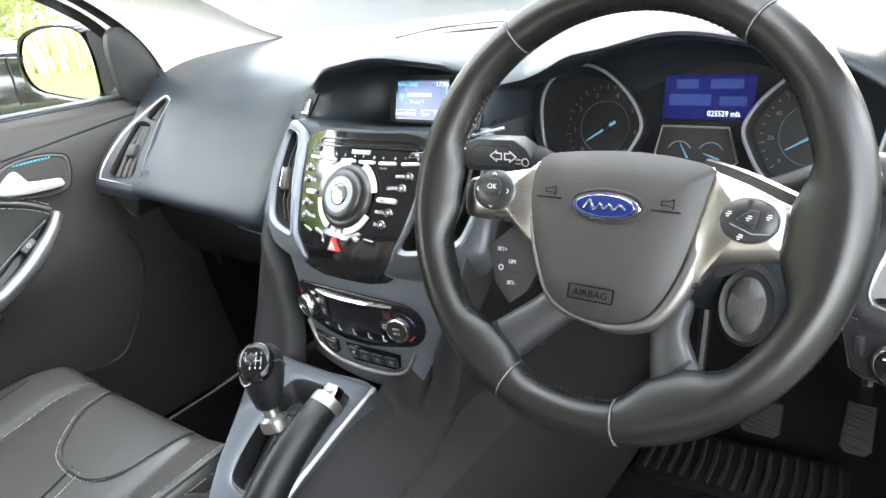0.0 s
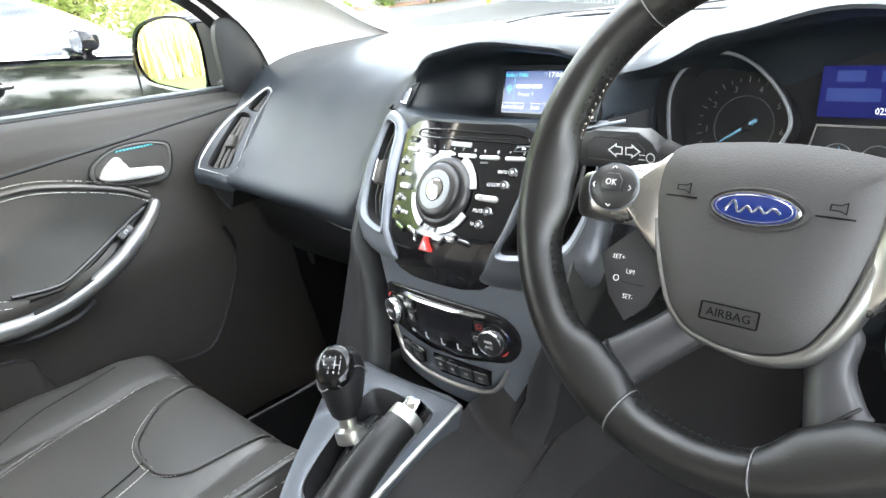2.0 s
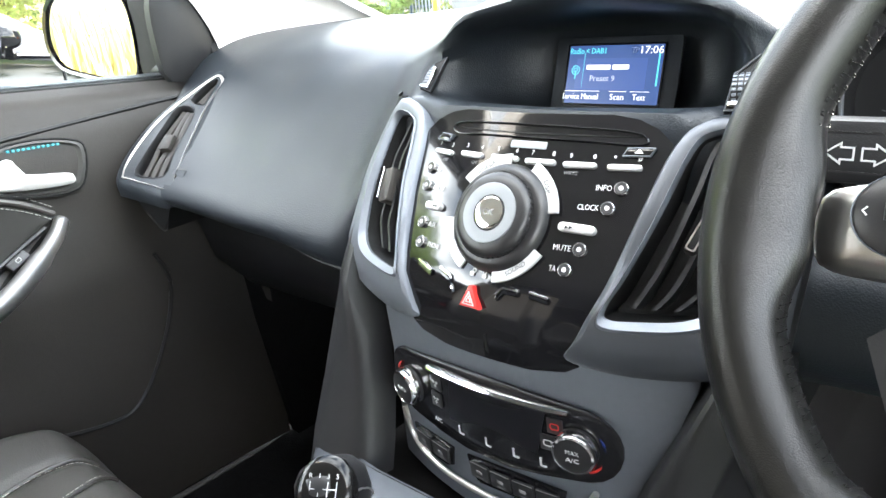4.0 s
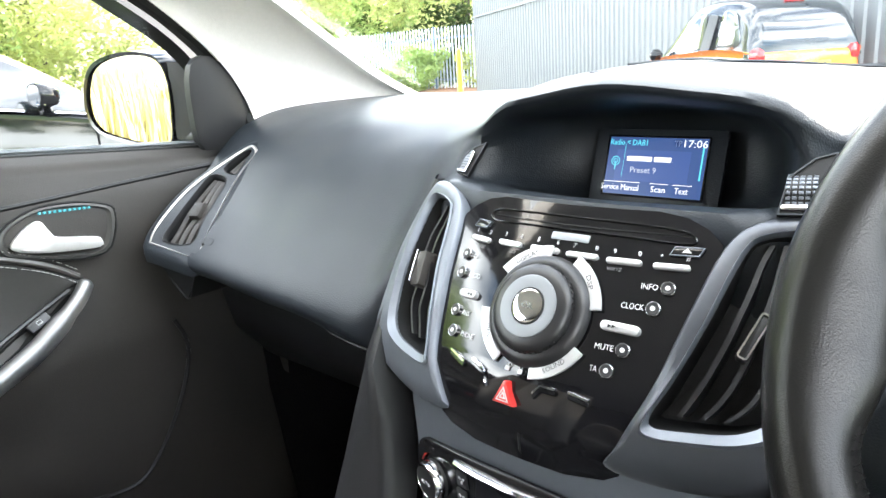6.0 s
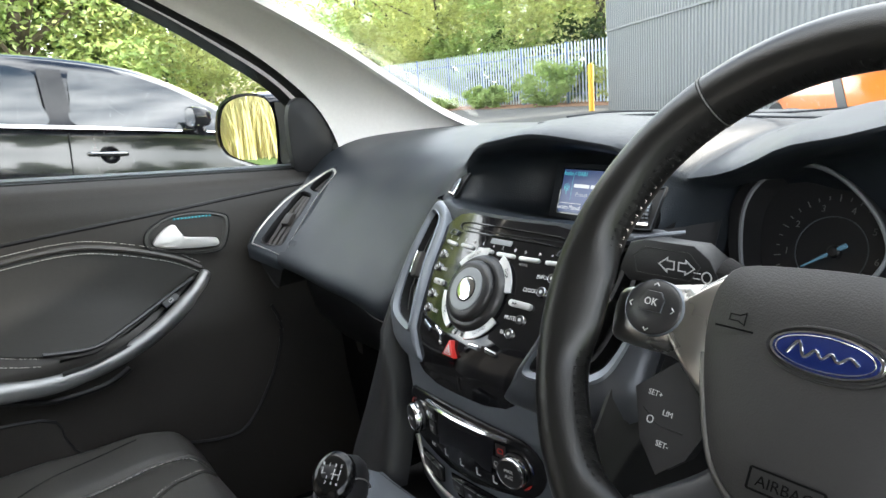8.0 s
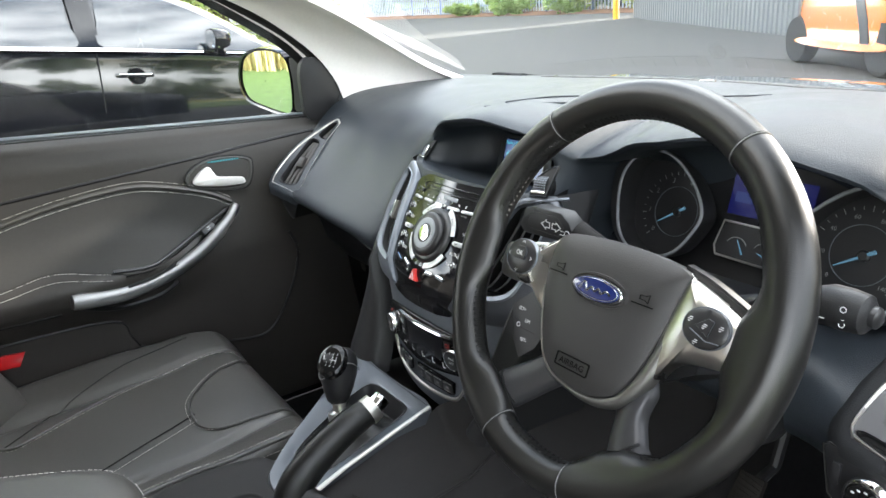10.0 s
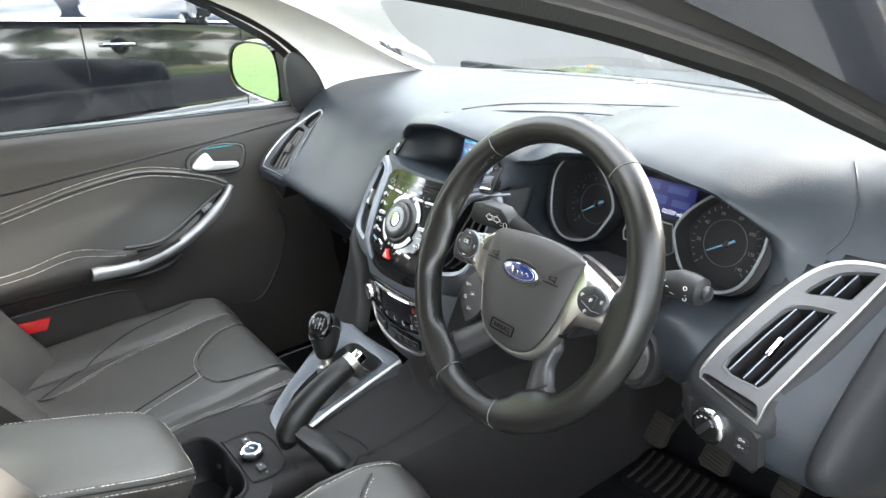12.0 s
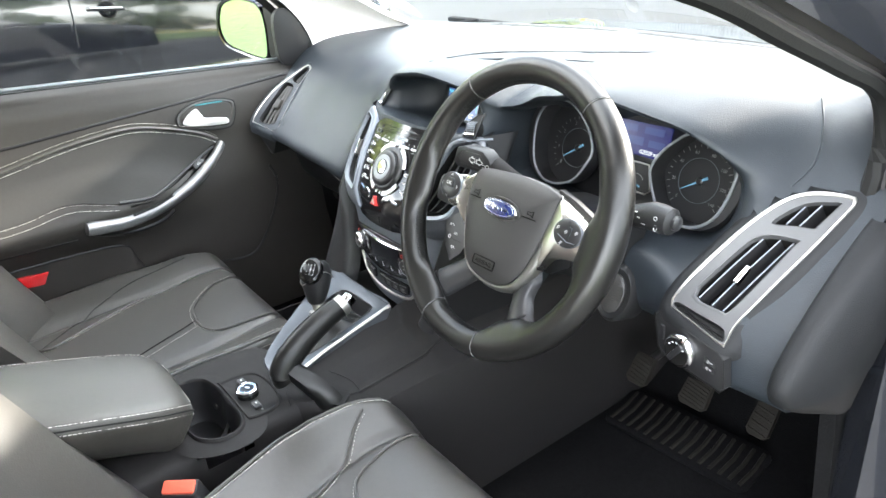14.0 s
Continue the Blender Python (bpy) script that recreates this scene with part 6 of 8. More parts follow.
# puckered cross-lacing along the inner side of the rim
lace = bmesh.new()
for k in range(340):
    deg = k * 360 / 340
    if max(bump_at(deg, 181, 8, 9), bump_at(deg, -3, 8, 9), bump_at(deg, -123, 8, 5), bump_at(deg, -61.5, 8, 5)) > .3:
        continue
    s_ = .35 * (1 if k % 2 else -1)
    p, q = rim_point(deg + s_, math.pi * .86), rim_point(deg - s_, math.pi * 1.04)
    up_ = ((p + q) / 2 - WM @ (RC + V(math.cos(radians(deg)), math.sin(radians(deg)), 0) * RR)).normalized() * .0007
    t_ = (rim_point(deg + .25, math.pi) - rim_point(deg - .25, math.pi)) * .5
    vs = [lace.verts.new(c) for c in (p - t_, p + up_, p + t_, q - t_, q + up_, q + t_)]
    lace.faces.new((vs[0], vs[1], vs[4], vs[3]))
    lace.faces.new((vs[1], vs[2], vs[5], vs[4]))
part("lacing", lace, M_SEAL, RIM, "black lacing along the inner rim")["kind"] = "stuff"

hub = [(-.0631, .0383), (-.0324, .0426), (.0035, .0445), (.0374, .0431), (.0656, .039), (.0770, .0345), (.0764, .0270), (.0723, .0068), (.0682, -.0168), (.0635, -.0369), (.0568, -.0576), (.0474, -.0752), (.0368, -.0865), (.0164, -.0938), (-.006, -.0945), (-.0303, -.0897), (-.0445, -.0805), (-.0540, -.0674), (-.0659, -.0381), (-.0744, -.0078), (-.0759, .0144), (-.0730, .0279)][::-1]
hub = [(p.x, p.y) for p in catmull(hub, 3, True)]
hc = (0.0, -.02)


def dome(outline, c, w0, rim_h, top, ks=(1, .995, .975, .93, .85, .7, .5, .28, .02)):
    """A pillow-like pad over an outline in the wheel's plane."""
    rings = [[wp(p[0], p[1], w0) for p in outline]]
    for k in ks:
        h = w0 + rim_h + (top - rim_h) * (1 - k ** 5) - .0035 * k * k
        rings.append([wp(c[0] + (p[0] - c[0]) * k, c[1] + (p[1] - c[1]) * k, h) for p in outline])
    return loft(rings, ring=True, caps=True)


M_HUB = mat("hub_vinyl", (.027, .026, .026), .44, spec=.4, grain=.0011, bump=.35, var=.06, stain=.08)
M_HUBMARK = mat("moulded_mark", (.004, .004, .004), .8, spec=.05)
M_SPOKE = mat("satin_spoke_silver", (.50, .485, .46), .27, 1.0, grain=.0005, bump=.03, var=.04, stain=.05)
HUB = part("airbag_cover", dome(hub, hc, -.042, .024, .0305), M_HUB, WHEEL, "grained airbag cover", sharp=1.2)


def hub_out(k, d):
    """The hub's outline point k moved outwards by d."""
    p, r = Vector(hub[k - 1]), Vector(hub[(k + 1) % len(hub)])
    t = (r - p).normalized()
    m_ = Vector((-t.y, t.x))
    q = Vector(hub[k])
    return q + m_ * (d if m_.dot(q - Vector(hc)) > 0 else -d)


order = sorted((k for k in range(len(hub)) if hub[k][1] < .012), key=lambda k: math.atan2(hub[k][0], -(hub[k][1] - .03)))
band_w = [lerp(.0055, .0135, min(1, max(0, (hub[k][0] + .01) / .07))) for k in order]
part("silver_surround", loft([[wp(*hub_out(k, w * a), h) for k, w in zip(order, band_w)] for a, h in ((1.0, -.036), (1.0, -.028), (.88, -.0242), (.5, -.0222), (.12, -.0228), (-.1, -.030))]), mat("hub_band_satin", (.20, .197, .19), .38, .9, grain=.0005, bump=.03, var=.04), WHEEL, "satin silver surround of the hub", sharp=1.2)
HB = -.0115
part("badge_recess", xf(lathe([(.0345, -.0012), (.0335, .0010), (.0315, .0012), (.0300, -.0006)], 44), WM @ Matrix.Translation((-.0006, -.0015, HB)) @ Matrix.Diagonal((1, .42, 1, 1))), M_HUB, HUB)
bd = part("badge", xf(lathe([(.0298, -.002), (.0298, .0016), (.0285, .0030), (.0272, .0030)], 44), WM @ Matrix.Translation((-.0006, -.0015, HB)) @ Matrix.Diagonal((1, .385, 1, 1))), M_CHROME, HUB, "chrome rim of the oval badge")
part("badge_field", xf(lathe([(.0280, .0022), (.0268, .0034), (.012, .0042), (.002, .0043)], 44), WM @ Matrix.Translation((-.0006, -.0015, HB)) @ Matrix.Diagonal((1, .370, 1, 1))), M_BLUE, bd, "blue oval badge field")
part("badge_ring", xf(tube([(.0250 * math.cos(a), .0086 * math.sin(a), 0) for a in [k * math.tau / 40 for k in range(40)]], .00035, 5, closed=True), WM @ Matrix.Translation((-.0006, -.0015, HB + .0036))), M_CHROME, bd)
scr = catmull([(-.018, -.003, 0), (-.013, .004, 0), (-.009, -.0035, 0), (-.004, .001, 0), (.0, -.0025, 0), (.004, .001, 0), (.008, -.0025, 0), (.013, .001, 0), (.018, -.002, 0)], 5)
part("badge_script", xf(tube(scr, .00095, 6), WM @ Matrix.Translation((-.0006, -.0015, HB + .0042))), M_CHROME, bd, "silver flourish on the badge")
words("AIRBAG", .0080, WM @ Matrix.Translation((-.0039, -.0735, -.0120)), M_HUBMARK, "lettering", HUB, width=.030)
part("frame_mark", xf(band(rrect(.040, .0125, .0015), .0010, .0010), WM @ Matrix.Translation((-.0039, -.0730, -.0130))), M_HUBMARK, HUB)
for u, v in ((-.0535, .0075), (.0475, .0055)):
    part("horn_mark", xf(join(box(.023, .0011, .001, .0003, (0, -.0062, 0)), band([(-.004, -.002), (.002, -.002), (.006, -.004), (.006, .004), (.002, .002), (-.004, .002)], .0006, .0006)), WM @ Matrix.Translation((u, v, -.0127))), M_HUBMARK, HUB)

# silver side spokes with their button pods
for s, o, bu, bv, px_, py_ in ((-1, [(-.1480, .0080), (-.1325, .0154), (-.1081, .0205), (-.0849, .0257), (-.0670, .0350), (-.0640, .0), (-.0670, -.040), (-.0800, -.0345), (-.0900, -.0262), (-.1030, -.0238), (-.1346, -.0238), (-.1465, -.0180)], -.1126, .0026, .0208, .0176),
                               (1, [(.0720, .0360), (.0798, .0331), (.1028, .0254), (.1249, .0163), (.1395, .0095), (.1405, -.0041), (.1375, -.0245), (.111, -.0305), (.0899, -.0348), (.0798, -.0421), (.0690, -.058), (.0600, -.03), (.0660, .01)], .1070, -.0006, .0202, .0163)):
    oo = o if s < 0 else o[::-1]
    oo = [(p.x, p.y) for p in catmull(oo, 3, True)]
    c = (s * .105, -.003)
    sp = part("spoke", loft([[wp(p[0], p[1], -.040) for p in oo]] + [[wp(lerp(c[0], p[0], k), lerp(c[1], p[1], k), -.0188 - .0088 * k ** 3.2) for p in oo] for k in (1, .97, .9, .78, .6, .4, .2, .02)], ring=True, caps=True), M_SPOKE, WHEEL, "satin silver spoke", sharp=1.2)
    pm_ = WM @ Matrix.Translation((bu, bv, -.0186)) @ Matrix.Diagonal((px_ / .0228, py_ / .0228, 1, 1))
    pod = part("button_pod", xf(lathe([(.0228, -.006), (.0228, .0014), (.021, .0026), (.010, .0030), (.001, .0031)], 36), pm_), M_BUTTON, sp)
    part("pod_edge", xf(lathe([(.0226, .0008), (.0234, .0014), (.0238, .0006), (.0238, -.003)], 36), pm_), M_GREY, pod)
    if s < 0:
        ko = [(-.0085, -.0050), (.0080, -.0050), (.0088, .0035), (.0050, .0080), (-.0050, .0080), (-.0088, .0020)]
        part("cross_key", xf(prism(ko, .0024, .001), WM @ Matrix.Translation((bu, bv + .002, -.0160))), M_BUTTON, pod)
        part("key_edge", xf(band(ko, .0006, .0016, .0003), WM @ Matrix.Translation((bu, bv + .002, -.0158))), M_GREY, pod)
        words("OK", .0068, WM @ Matrix.Translation((bu, bv + .0028, -.0133)), M_MARK, "lettering", pod)
        for a, ra in ((0, .0138), (90, .0150), (180, .0138), (270, .0150)):
            part("arrow", xf(tube([(-.0018, 0, 0), (0, .0018, 0), (.0018, 0, 0)], .0004, 5), WM @ Matrix.Translation((bu, bv, -.0152)) @ Matrix.Rotation(radians(a), 4, "Z") @ Matrix.Translation((0, ra, 0))), M_MARK, pod)
    else:
        ko = [(-.0078, -.0005), (.0052, -.0068), (.0075, .0060), (.0020, .0072)]
        part("voice_key", xf(prism(ko, .0024, .001), WM @ Matrix.Translation((bu, bv + .001, -.0160))), M_BUTTON, pod)
        part("key_edge", xf(band(ko, .0006, .0016, .0003), WM @ Matrix.Translation((bu, bv + .001, -.0158))), M_GREY, pod)
        part("key_groove", xf(tube([(-.012, -.0035, 0), (.004, -.0095, 0), (.016, -.0085, 0)], .0005, 5), WM @ Matrix.Translation((bu, bv, -.0153))), M_GREY, pod)
        for dx, dy in ((.001, .0015), (-.0140, .0035), (.0140, .0035), (-.004, -.0125)):
            part("mark", xf(join(box(.0042, .0007, .0004, .0002), box(.0030, .0007, .0004, .0002, (.0006, .0016, 0)), box(.0020, .0007, .0004, .0002, (-.0006, -.0016, 0))), WM @ Matrix.Translation((bu + dx, bv + dy, -.0130 if abs(dx) < .002 else -.0152))), M_MARK, pod)
# dark fillet over the driver-side spoke
ft = catmull([(.066, .0425, 0), (.092, .0365, 0), (.125, .0245, 0), (.150, .0140, 0)], 4)
part("spoke_fillet", loft([[WM @ V(p.x - .004, p.y - .010, -.034) for p in ft], [WM @ V(p.x, p.y, -.030) for p in ft], [WM @ V(p.x + .001, p.y + .002, -.036) for p in ft], [WM @ V(p.x - .002, p.y - .004, -.05) for p in ft]], ring=True, caps=True), M_HUB, WHEEL, sharp=1.2)
# dark satin lower spokes, from under the hub to the leather
M_LOWSPOKE = mat("dark_satin_spoke", (.030, .030, .032), .36, .2, spec=.5, grain=.0009, bump=.1, var=.06, stain=.08)
for ea, eb in (([(-.050, -.066), (-.0591, -.0817), (-.078, -.0985), (-.0960, -.1130), (-.101, -.118)], [(-.018, -.088), (-.0309, -.1012), (-.0475, -.1175), (-.0665, -.1372), (-.072, -.143)]),
               ([(.030, -.088), (.0413, -.0973), (.0465, -.1170), (.0517, -.1390), (.053, -.146)], [(.062, -.060), (.0700, -.0713), (.0700, -.0915), (.0800, -.1100), (.086, -.116)])):
    PA, PB = catmull(ea, 4), catmull(eb, 4)
    rws = []
    for k, (a, b) in enumerate(zip(PA, PB)):
        t = k / (len(PA) - 1)
        h = lerp(-.034, -.0205, min(1, t * 1.25))
        rws.append([WM @ V(a.x, a.y, h - .016), WM @ V(a.x, a.y, h - .004), WM @ V(lerp(a.x, b.x, .14), lerp(a.y, b.y, .14), h), WM @ V(lerp(a.x, b.x, .5), lerp(a.y, b.y, .5), h + .0022), WM @ V(lerp(a.x, b.x, .86), lerp(a.y, b.y, .86), h), WM @ V(b.x, b.y, h - .004), WM @ V(b.x, b.y, h - .016)])
    part("lower_spoke", loft(rws, ring=True, caps=True), M_LOWSPOKE, WHEEL, "dark satin lower spoke", sharp=1.0)
    j = rws[12]
    part("spoke_joint", tube([p + (WM.to_3x3() @ V(0, 0, .0008)) for p in j[1:6]], .0013, 5), M_SEAL, WHEEL)
# cruise keys behind the left spoke
ck = part("cruise_pod", xf(prism([(-.118, -.050), (-.0917, -.026), (-.068, -.060), (-.0764, -.0801), (-.0907, -.093), (-.106, -.078)][::1], .014, .003), WM @ Matrix.Translation((0, 0, -.049))), M_BUTTON, WHEEL, "cruise control keys")
for t, u, v in (("SET+", -.1055, -.0494), ("LIM", -.0933, -.0594), ("SET-", -.0915, -.0785)):
    words(t, .0050, WM @ Matrix.Translation((u, v, -.0345)), M_MARK, "lettering", ck)
part("mark", xf(band(disc(.0026, 12), .0006, .0004), WM @ Matrix.Translation((-.1045, -.0658, -.0347))), M_MARK, ck)
part("key_groove", xf(tube([(-.112, -.060, 0), (-.098, -.068, 0), (-.080, -.068, 0)], .0005, 5), WM @ Matrix.Translation((0, 0, -.0348))), M_SEAL, ck)
# column behind the wheel
part("column_shroud", loft([[V(.371 + a * .07, y + .02 * b, z - .018 + b * .040) for a, b in ((-1, .6), (-.7, 1), (.7, 1), (1, .6), (1, -.6), (.6, -1), (-.6, -1), (-1, -.6))] for y, z in ((-.085, .895), (-.03, .875), (.04, .855))], ring=True, caps=True), M_TRIM, thing("steering_column", (.371, .0, .80), "black plastic steering column shroud behind the wheel", "steering column"))
disc_m = frame_at(V(.446, -.02, .789), V(1, 0, 0), V(.15, -.92, .35))
KNEE = thing("column_cap", (.446, 0, .755), "grey oval blanking cap below the steering column", "cap")
part("housing", xf(lathe([(.036, -.05), (.036, -.006), (.031, .0), (.027, -.002)], 28), disc_m @ Matrix.Diagonal((.78, 1.12, 1, 1))), M_TRIM, KNEE)
part("disc", xf(lathe([(.026, -.004), (.026, .002), (.024, .0034), (.01, .004)], 28), disc_m @ Matrix.Diagonal((.66, 1.05, 1, 1))), M_LEATH_SIDE, KNEE, "dark grey oval disc")

# ---- column stalks ----
ST = thing("indicator_stalk", (.30, -.05, .90), "black indicator stalk with white arrow print", "stalk", "column stalks")
rows = []
for x, h, d in ((.315, .012, .010), (.29, .013, .011), (.255, .019, .012), (.225, .0205, .0125), (.196, .0185, .011), (.184, .012, .007)):
    rows.append([V(x, -.050 + d * math.cos(a), .928 + (.30 - x) * .10 + h * math.sin(a)) for a in [k * math.tau / 14 for k in range(14)]])
part("lever", tube([V(.250, -.050, .931), V(.285, -.044, .916), V(.33, -.03, .895)], [.013, .011, .011], 12), M_CONSOLE, ST)
pod_o = [(-.0535, -.0095), (-.044, -.0175), (.030, -.0145), (.036, -.0065), (.027, .0085), (.013, .0172), (-.030, .0170), (-.045, .0125)]
part("paddle", xf(prism(pod_o, .022, .0035), frame_at(V(.222, -.0632, .9345), V(1, 0, 0), V(0, -1, .12)) @ Matrix.Translation((0, 0, -.0222))), M_TRIM, ST, "broad hexagonal stalk head")
part("paddle_inset", xf(band([(-.036, -.010), (.012, -.010), (.020, .002), (.010, .011), (-.030, .011), (-.040, .003)], .0010, .0005), frame_at(V(.222, -.0632, .9345), V(1, 0, 0), V(0, -1, .12)) @ Matrix.Translation((0, 0, -.0004))), M_BUTTON, ST)
am = frame_at(V(.222, -.0632, .9345), V(1, 0, 0), V(0, -1, .12))
for s in (-1, 1):
    o = [(0, -.0035), (0, -.006), (.0085, 0), (0, .006), (0, .0035), (-.006, .0035), (-.006, -.0035)]
    part("arrow_mark", xf(band([(s * a + s * .0075, b) for a, b in o][:: s], .0009, .0005), am), M_MARK, ST)
part("lamp_mark", xf(join(band(disc(.0042, 14), .0008, .0005), box(.006, .0008, .0005, .0002, (-.008, .002, 0)), box(.006, .0008, .0005, .0002, (-.008, -.002, 0))), frame_at(V(.2475, -.0636, .930), V(1, 0, 0), V(0, -1, .12))), M_MARK, ST)
WS = thing("wiper_stalk", (.50, -.05, .90), "black wiper stalk with a ribbed end knob", "stalk", "column stalks")
rows = []
for x, r, z in ((.42, .010, .898), (.46, .0105, .914), (.50, .0125, .930), (.53, .0165, .938), (.545, .017, .938), (.558, .0155, .938), (.562, .010, .938)):
    rows.append([V(x, -.058 + r * math.cos(a), z + r * math.sin(a)) for a in [k * math.tau / 16 for k in range(16)]])
part("lever", loft(rows, ring=True, caps=True), M_TRIM, WS)
part("end_knob", xf(lathe([(.0085, 0), (.0085, .006), (.006, .008)], 16), frame_at(V(.560, -.058, .938), V(0, 1, 0), V(1, 0, 0))), M_BUTTON, WS)
for i in range(3):
    part("mark", xf(box(.006, .0012, .0004, .0002), frame_at(V(.52 + i * .006, -.0735, .945 - i * .006), V(1, 0, 0), V(0, -1, .3))), M_MARK, WS)
for z in (-.006, .0, .006):
    part("wiper_mark", xf(band(disc(.0025, 10), .0006, .0004), frame_at(V(.548, -.0735, .938 + z), V(1, 0, 0), V(0, -1, .2))), M_MARK, WS)
# silver fins beside the stalk roots
SB = thing("silver_bracket", (.185, .02, .93), "thin silver trim fin between radio and dials", "trim")
part("fin", tube([V(.150, -.022, .9395), V(.166, -.010, .9415), V(.182, .004, .9430)], [.0012, .0020, .0020], 8), M_GREY, SB)

# ---- end vents ----
M_VENTPANEL = mat("vent_panel_satin", (.075, .075, .078), .42, .2, spec=.4, grain=.0010, bump=.12, var=.06, stain=.08)


# Darker copy of the dash skin: the driver end's shade put into its colour.
M_SHADED_SKIN = mat("shaded_grained_skin", (.011, .0115, .0125), .6, spec=.2, grain=.0013, bump=.5, var=.1, stain=.12)


def end_vent(s):
    v = VENTS[s]
    base = thing("air_vent", (s * .60, .0, .79), "slatted air vent in a flowing silver outline at the dash end", "air vent", "end air vents")
    A, B = catmull(v["a"], 4), catmull(v["b"], 4)
    ring = [(p[0], p[1]) for p in A] + [(p[0], p[1]) for p in B]
    n = len(ring)
    c = (sum(p[0] for p in ring) / n, sum(p[1] for p in ring) / n)

    def inset(k, d):
        p, q, r = Vector(ring[k - 1]), Vector(ring[k]), Vector(ring[(k + 1) % n])
        t = (r - p).normalized()
        m = Vector((-t.y, t.x))
        if m.dot(Vector(c) - q) < 0:
            m = -m
        return q + m * d
    # width of the bright band: broad on the inner side, thin on the other
    wide = [lerp(.0022, .0052, min(1, max(0, p[1] / .06))) for p in A] + [lerp(.0018, .0030, min(1, max(0, p[1] / .1))) for p in B]
    if s < 0:
        wide = [lerp(.0026, .0042, min(1, max(0, p[1] / .03))) for p in A] + [.0006] * len(B)
    part("silver_outline", loft([[vent_point(s, ring[k], -.03) for k in range(n)], [vent_point(s, ring[k], .0016) for k in range(n)], [vent_point(s, inset(k, wide[k] * .3), .0034) for k in range(n)], [vent_point(s, inset(k, wide[k] * .8), .0034) for k in range(n)], [vent_point(s, inset(k, wide[k]), .0016) for k in range(n)]], ring=True), M_SATIN, base, "satin silver outline", sharp=1.2)
    part("apron", loft([[vent_point(s, inset(k, -a), h) for k in range(n)] for a, h in ((-.001, .0010), (.006, .0008), (.013, -.003), (.019, -.014))], ring=True), M_SHADED_SKIN if s > 0 else M_DASH, base, "grained dash skin round the vent", sharp=1.5)
    outer = [inset(k, wide[k] * .95) for k in range(n)]
    holes = [[Vector((p[0], p[1])) for p in catmull(h, 3, True)] for h in v["holes"]]
    # face plate round the openings
    loops = [[Vector((p.x, p.y, 0)) for p in outer]] + [[Vector((p.x, p.y, 0)) for p in h] for h in holes]
    flat = [p for lp_ in loops for p in lp_]
    bm = bmesh.new()
    vs = [bm.verts.new(vent_point(s, p, .0016)) for p in flat]
    for t in tessellate_polygon(loops):
        bm.faces.new([vs[k] for k in t])
    part("face_plate", bm, M_VENTPANEL if s > 0 else M_DASH, base, sharp=1.5)
    for k, h in enumerate(holes):
        hc = sum(h, Vector((0, 0))) / len(h)
        blind = k == 2
        deep = -.007 if blind else -.034
        part("opening_lip", loft([[vent_point(s, lerp(p, hc, -.05), .0016) for p in h], [vent_point(s, lerp(p, hc, -.015), .0026) for p in h], [vent_point(s, lerp(p, hc, .015), .0010) for p in h], [vent_point(s, lerp(p, hc, .03), -.004) for p in h]], ring=True), M_VENTPANEL if s > 0 and not blind else M_TRIM, base, sharp=1.2)
        part("throat", loft([[vent_point(s, lerp(p, hc, .02), -.002) for p in h], [vent_point(s, lerp(p, hc, .06), deep) for p in h], [vent_point(s, lerp(p, hc, .97), deep) for p in h]], ring=True), M_SEAL, base)
        for line in v["slats"][k]:
            P = catmull(line, 6)
            w = .0011 if s > 0 else .0042
            rows = [[vent_point(s, (p.x - w, p.y), -.005), vent_point(s, (p.x, p.y), -.0036), vent_point(s, (p.x + w, p.y), -.005), vent_point(s, (p.x + w + .002, p.y), deep * .8), vent_point(s, (p.x - w * .2, p.y), deep * .8)] for p in P]
            sl = part("slat", loft(rows, ring=True, caps=True), M_DOOR if s < 0 else (M_TRIM if blind else M_BUTTON), base)
            if s > 0 and not blind:
                part("slat_edge", tube([vent_point(s, (p.x, p.y), -.0034) for p in P], .0010, 5), M_GREY, sl)
    if s > 0:
        p0, p1 = vent_point(s, (.0378, .066), -.001), vent_point(s, (.0358, .092), -.001)
        part("tab", xf(box((p1 - p0).length, .0058, .008, .0018), frame_at((p0 + p1) / 2, p1 - p0, vent_point(s, (0, .08), 1) - vent_point(s, (0, .08), 0))), M_CHROME, base, "bright vent tab")
    else:
        p0, p1 = vent_point(s, (.036, .051), -.001), vent_point(s, (.029, .074), -.001)
        part("tab", xf(box((p1 - p0).length, .017, .009, .0018), frame_at((p0 + p1) / 2, p1 - p0, vent_point(s, (0, .08), 1) - vent_point(s, (0, .08), 0))), M_DOOR, base, "pale grey vent tab")
        # black wedge with a fine bright edge running down to a point under the vent
        tip = V(-.579, -.046, .769)
        lo, hi = vent_point(s, (.0, -.004), .001), vent_point(s, (.0885, .002), .0)
        part("lower_edge", tube(catmull([hi + V(0, 0, -.003), tip.lerp(hi, .4) + V(.004, 0, 0), tip, tip.lerp(lo, .5) + V(-.008, 0, -.002), lo], 5), .0011, 5), M_TRIM, base)
        tri_ = [lo, lo.lerp(hi, .5) + V(0, 0, -.001), hi, tip.lerp(hi, .4) + V(.004, 0, 0), tip, tip.lerp(lo, .5) + V(-.008, 0, -.002)]
        part("lower_wedge", loft([tri_, [p + V(.01, .05, .004) for p in tri_], [p + V(.02, .16, .01) for p in tri_]], ring=True, caps=True), M_SEAL, base, "black point below the vent", sharp=.5)


end_vent(-1)
end_vent(1)

# passenger airbag mark on the dash
part("airbag_mark", xf(band(rrect(.022, .010, .002), .0007, .0004), frame_at(V(-.545, dash_hit(-.545, .845) - .0015, .845), V(1, 0, 0), V(0, -.75, .65))), M_TRIM, DASH)
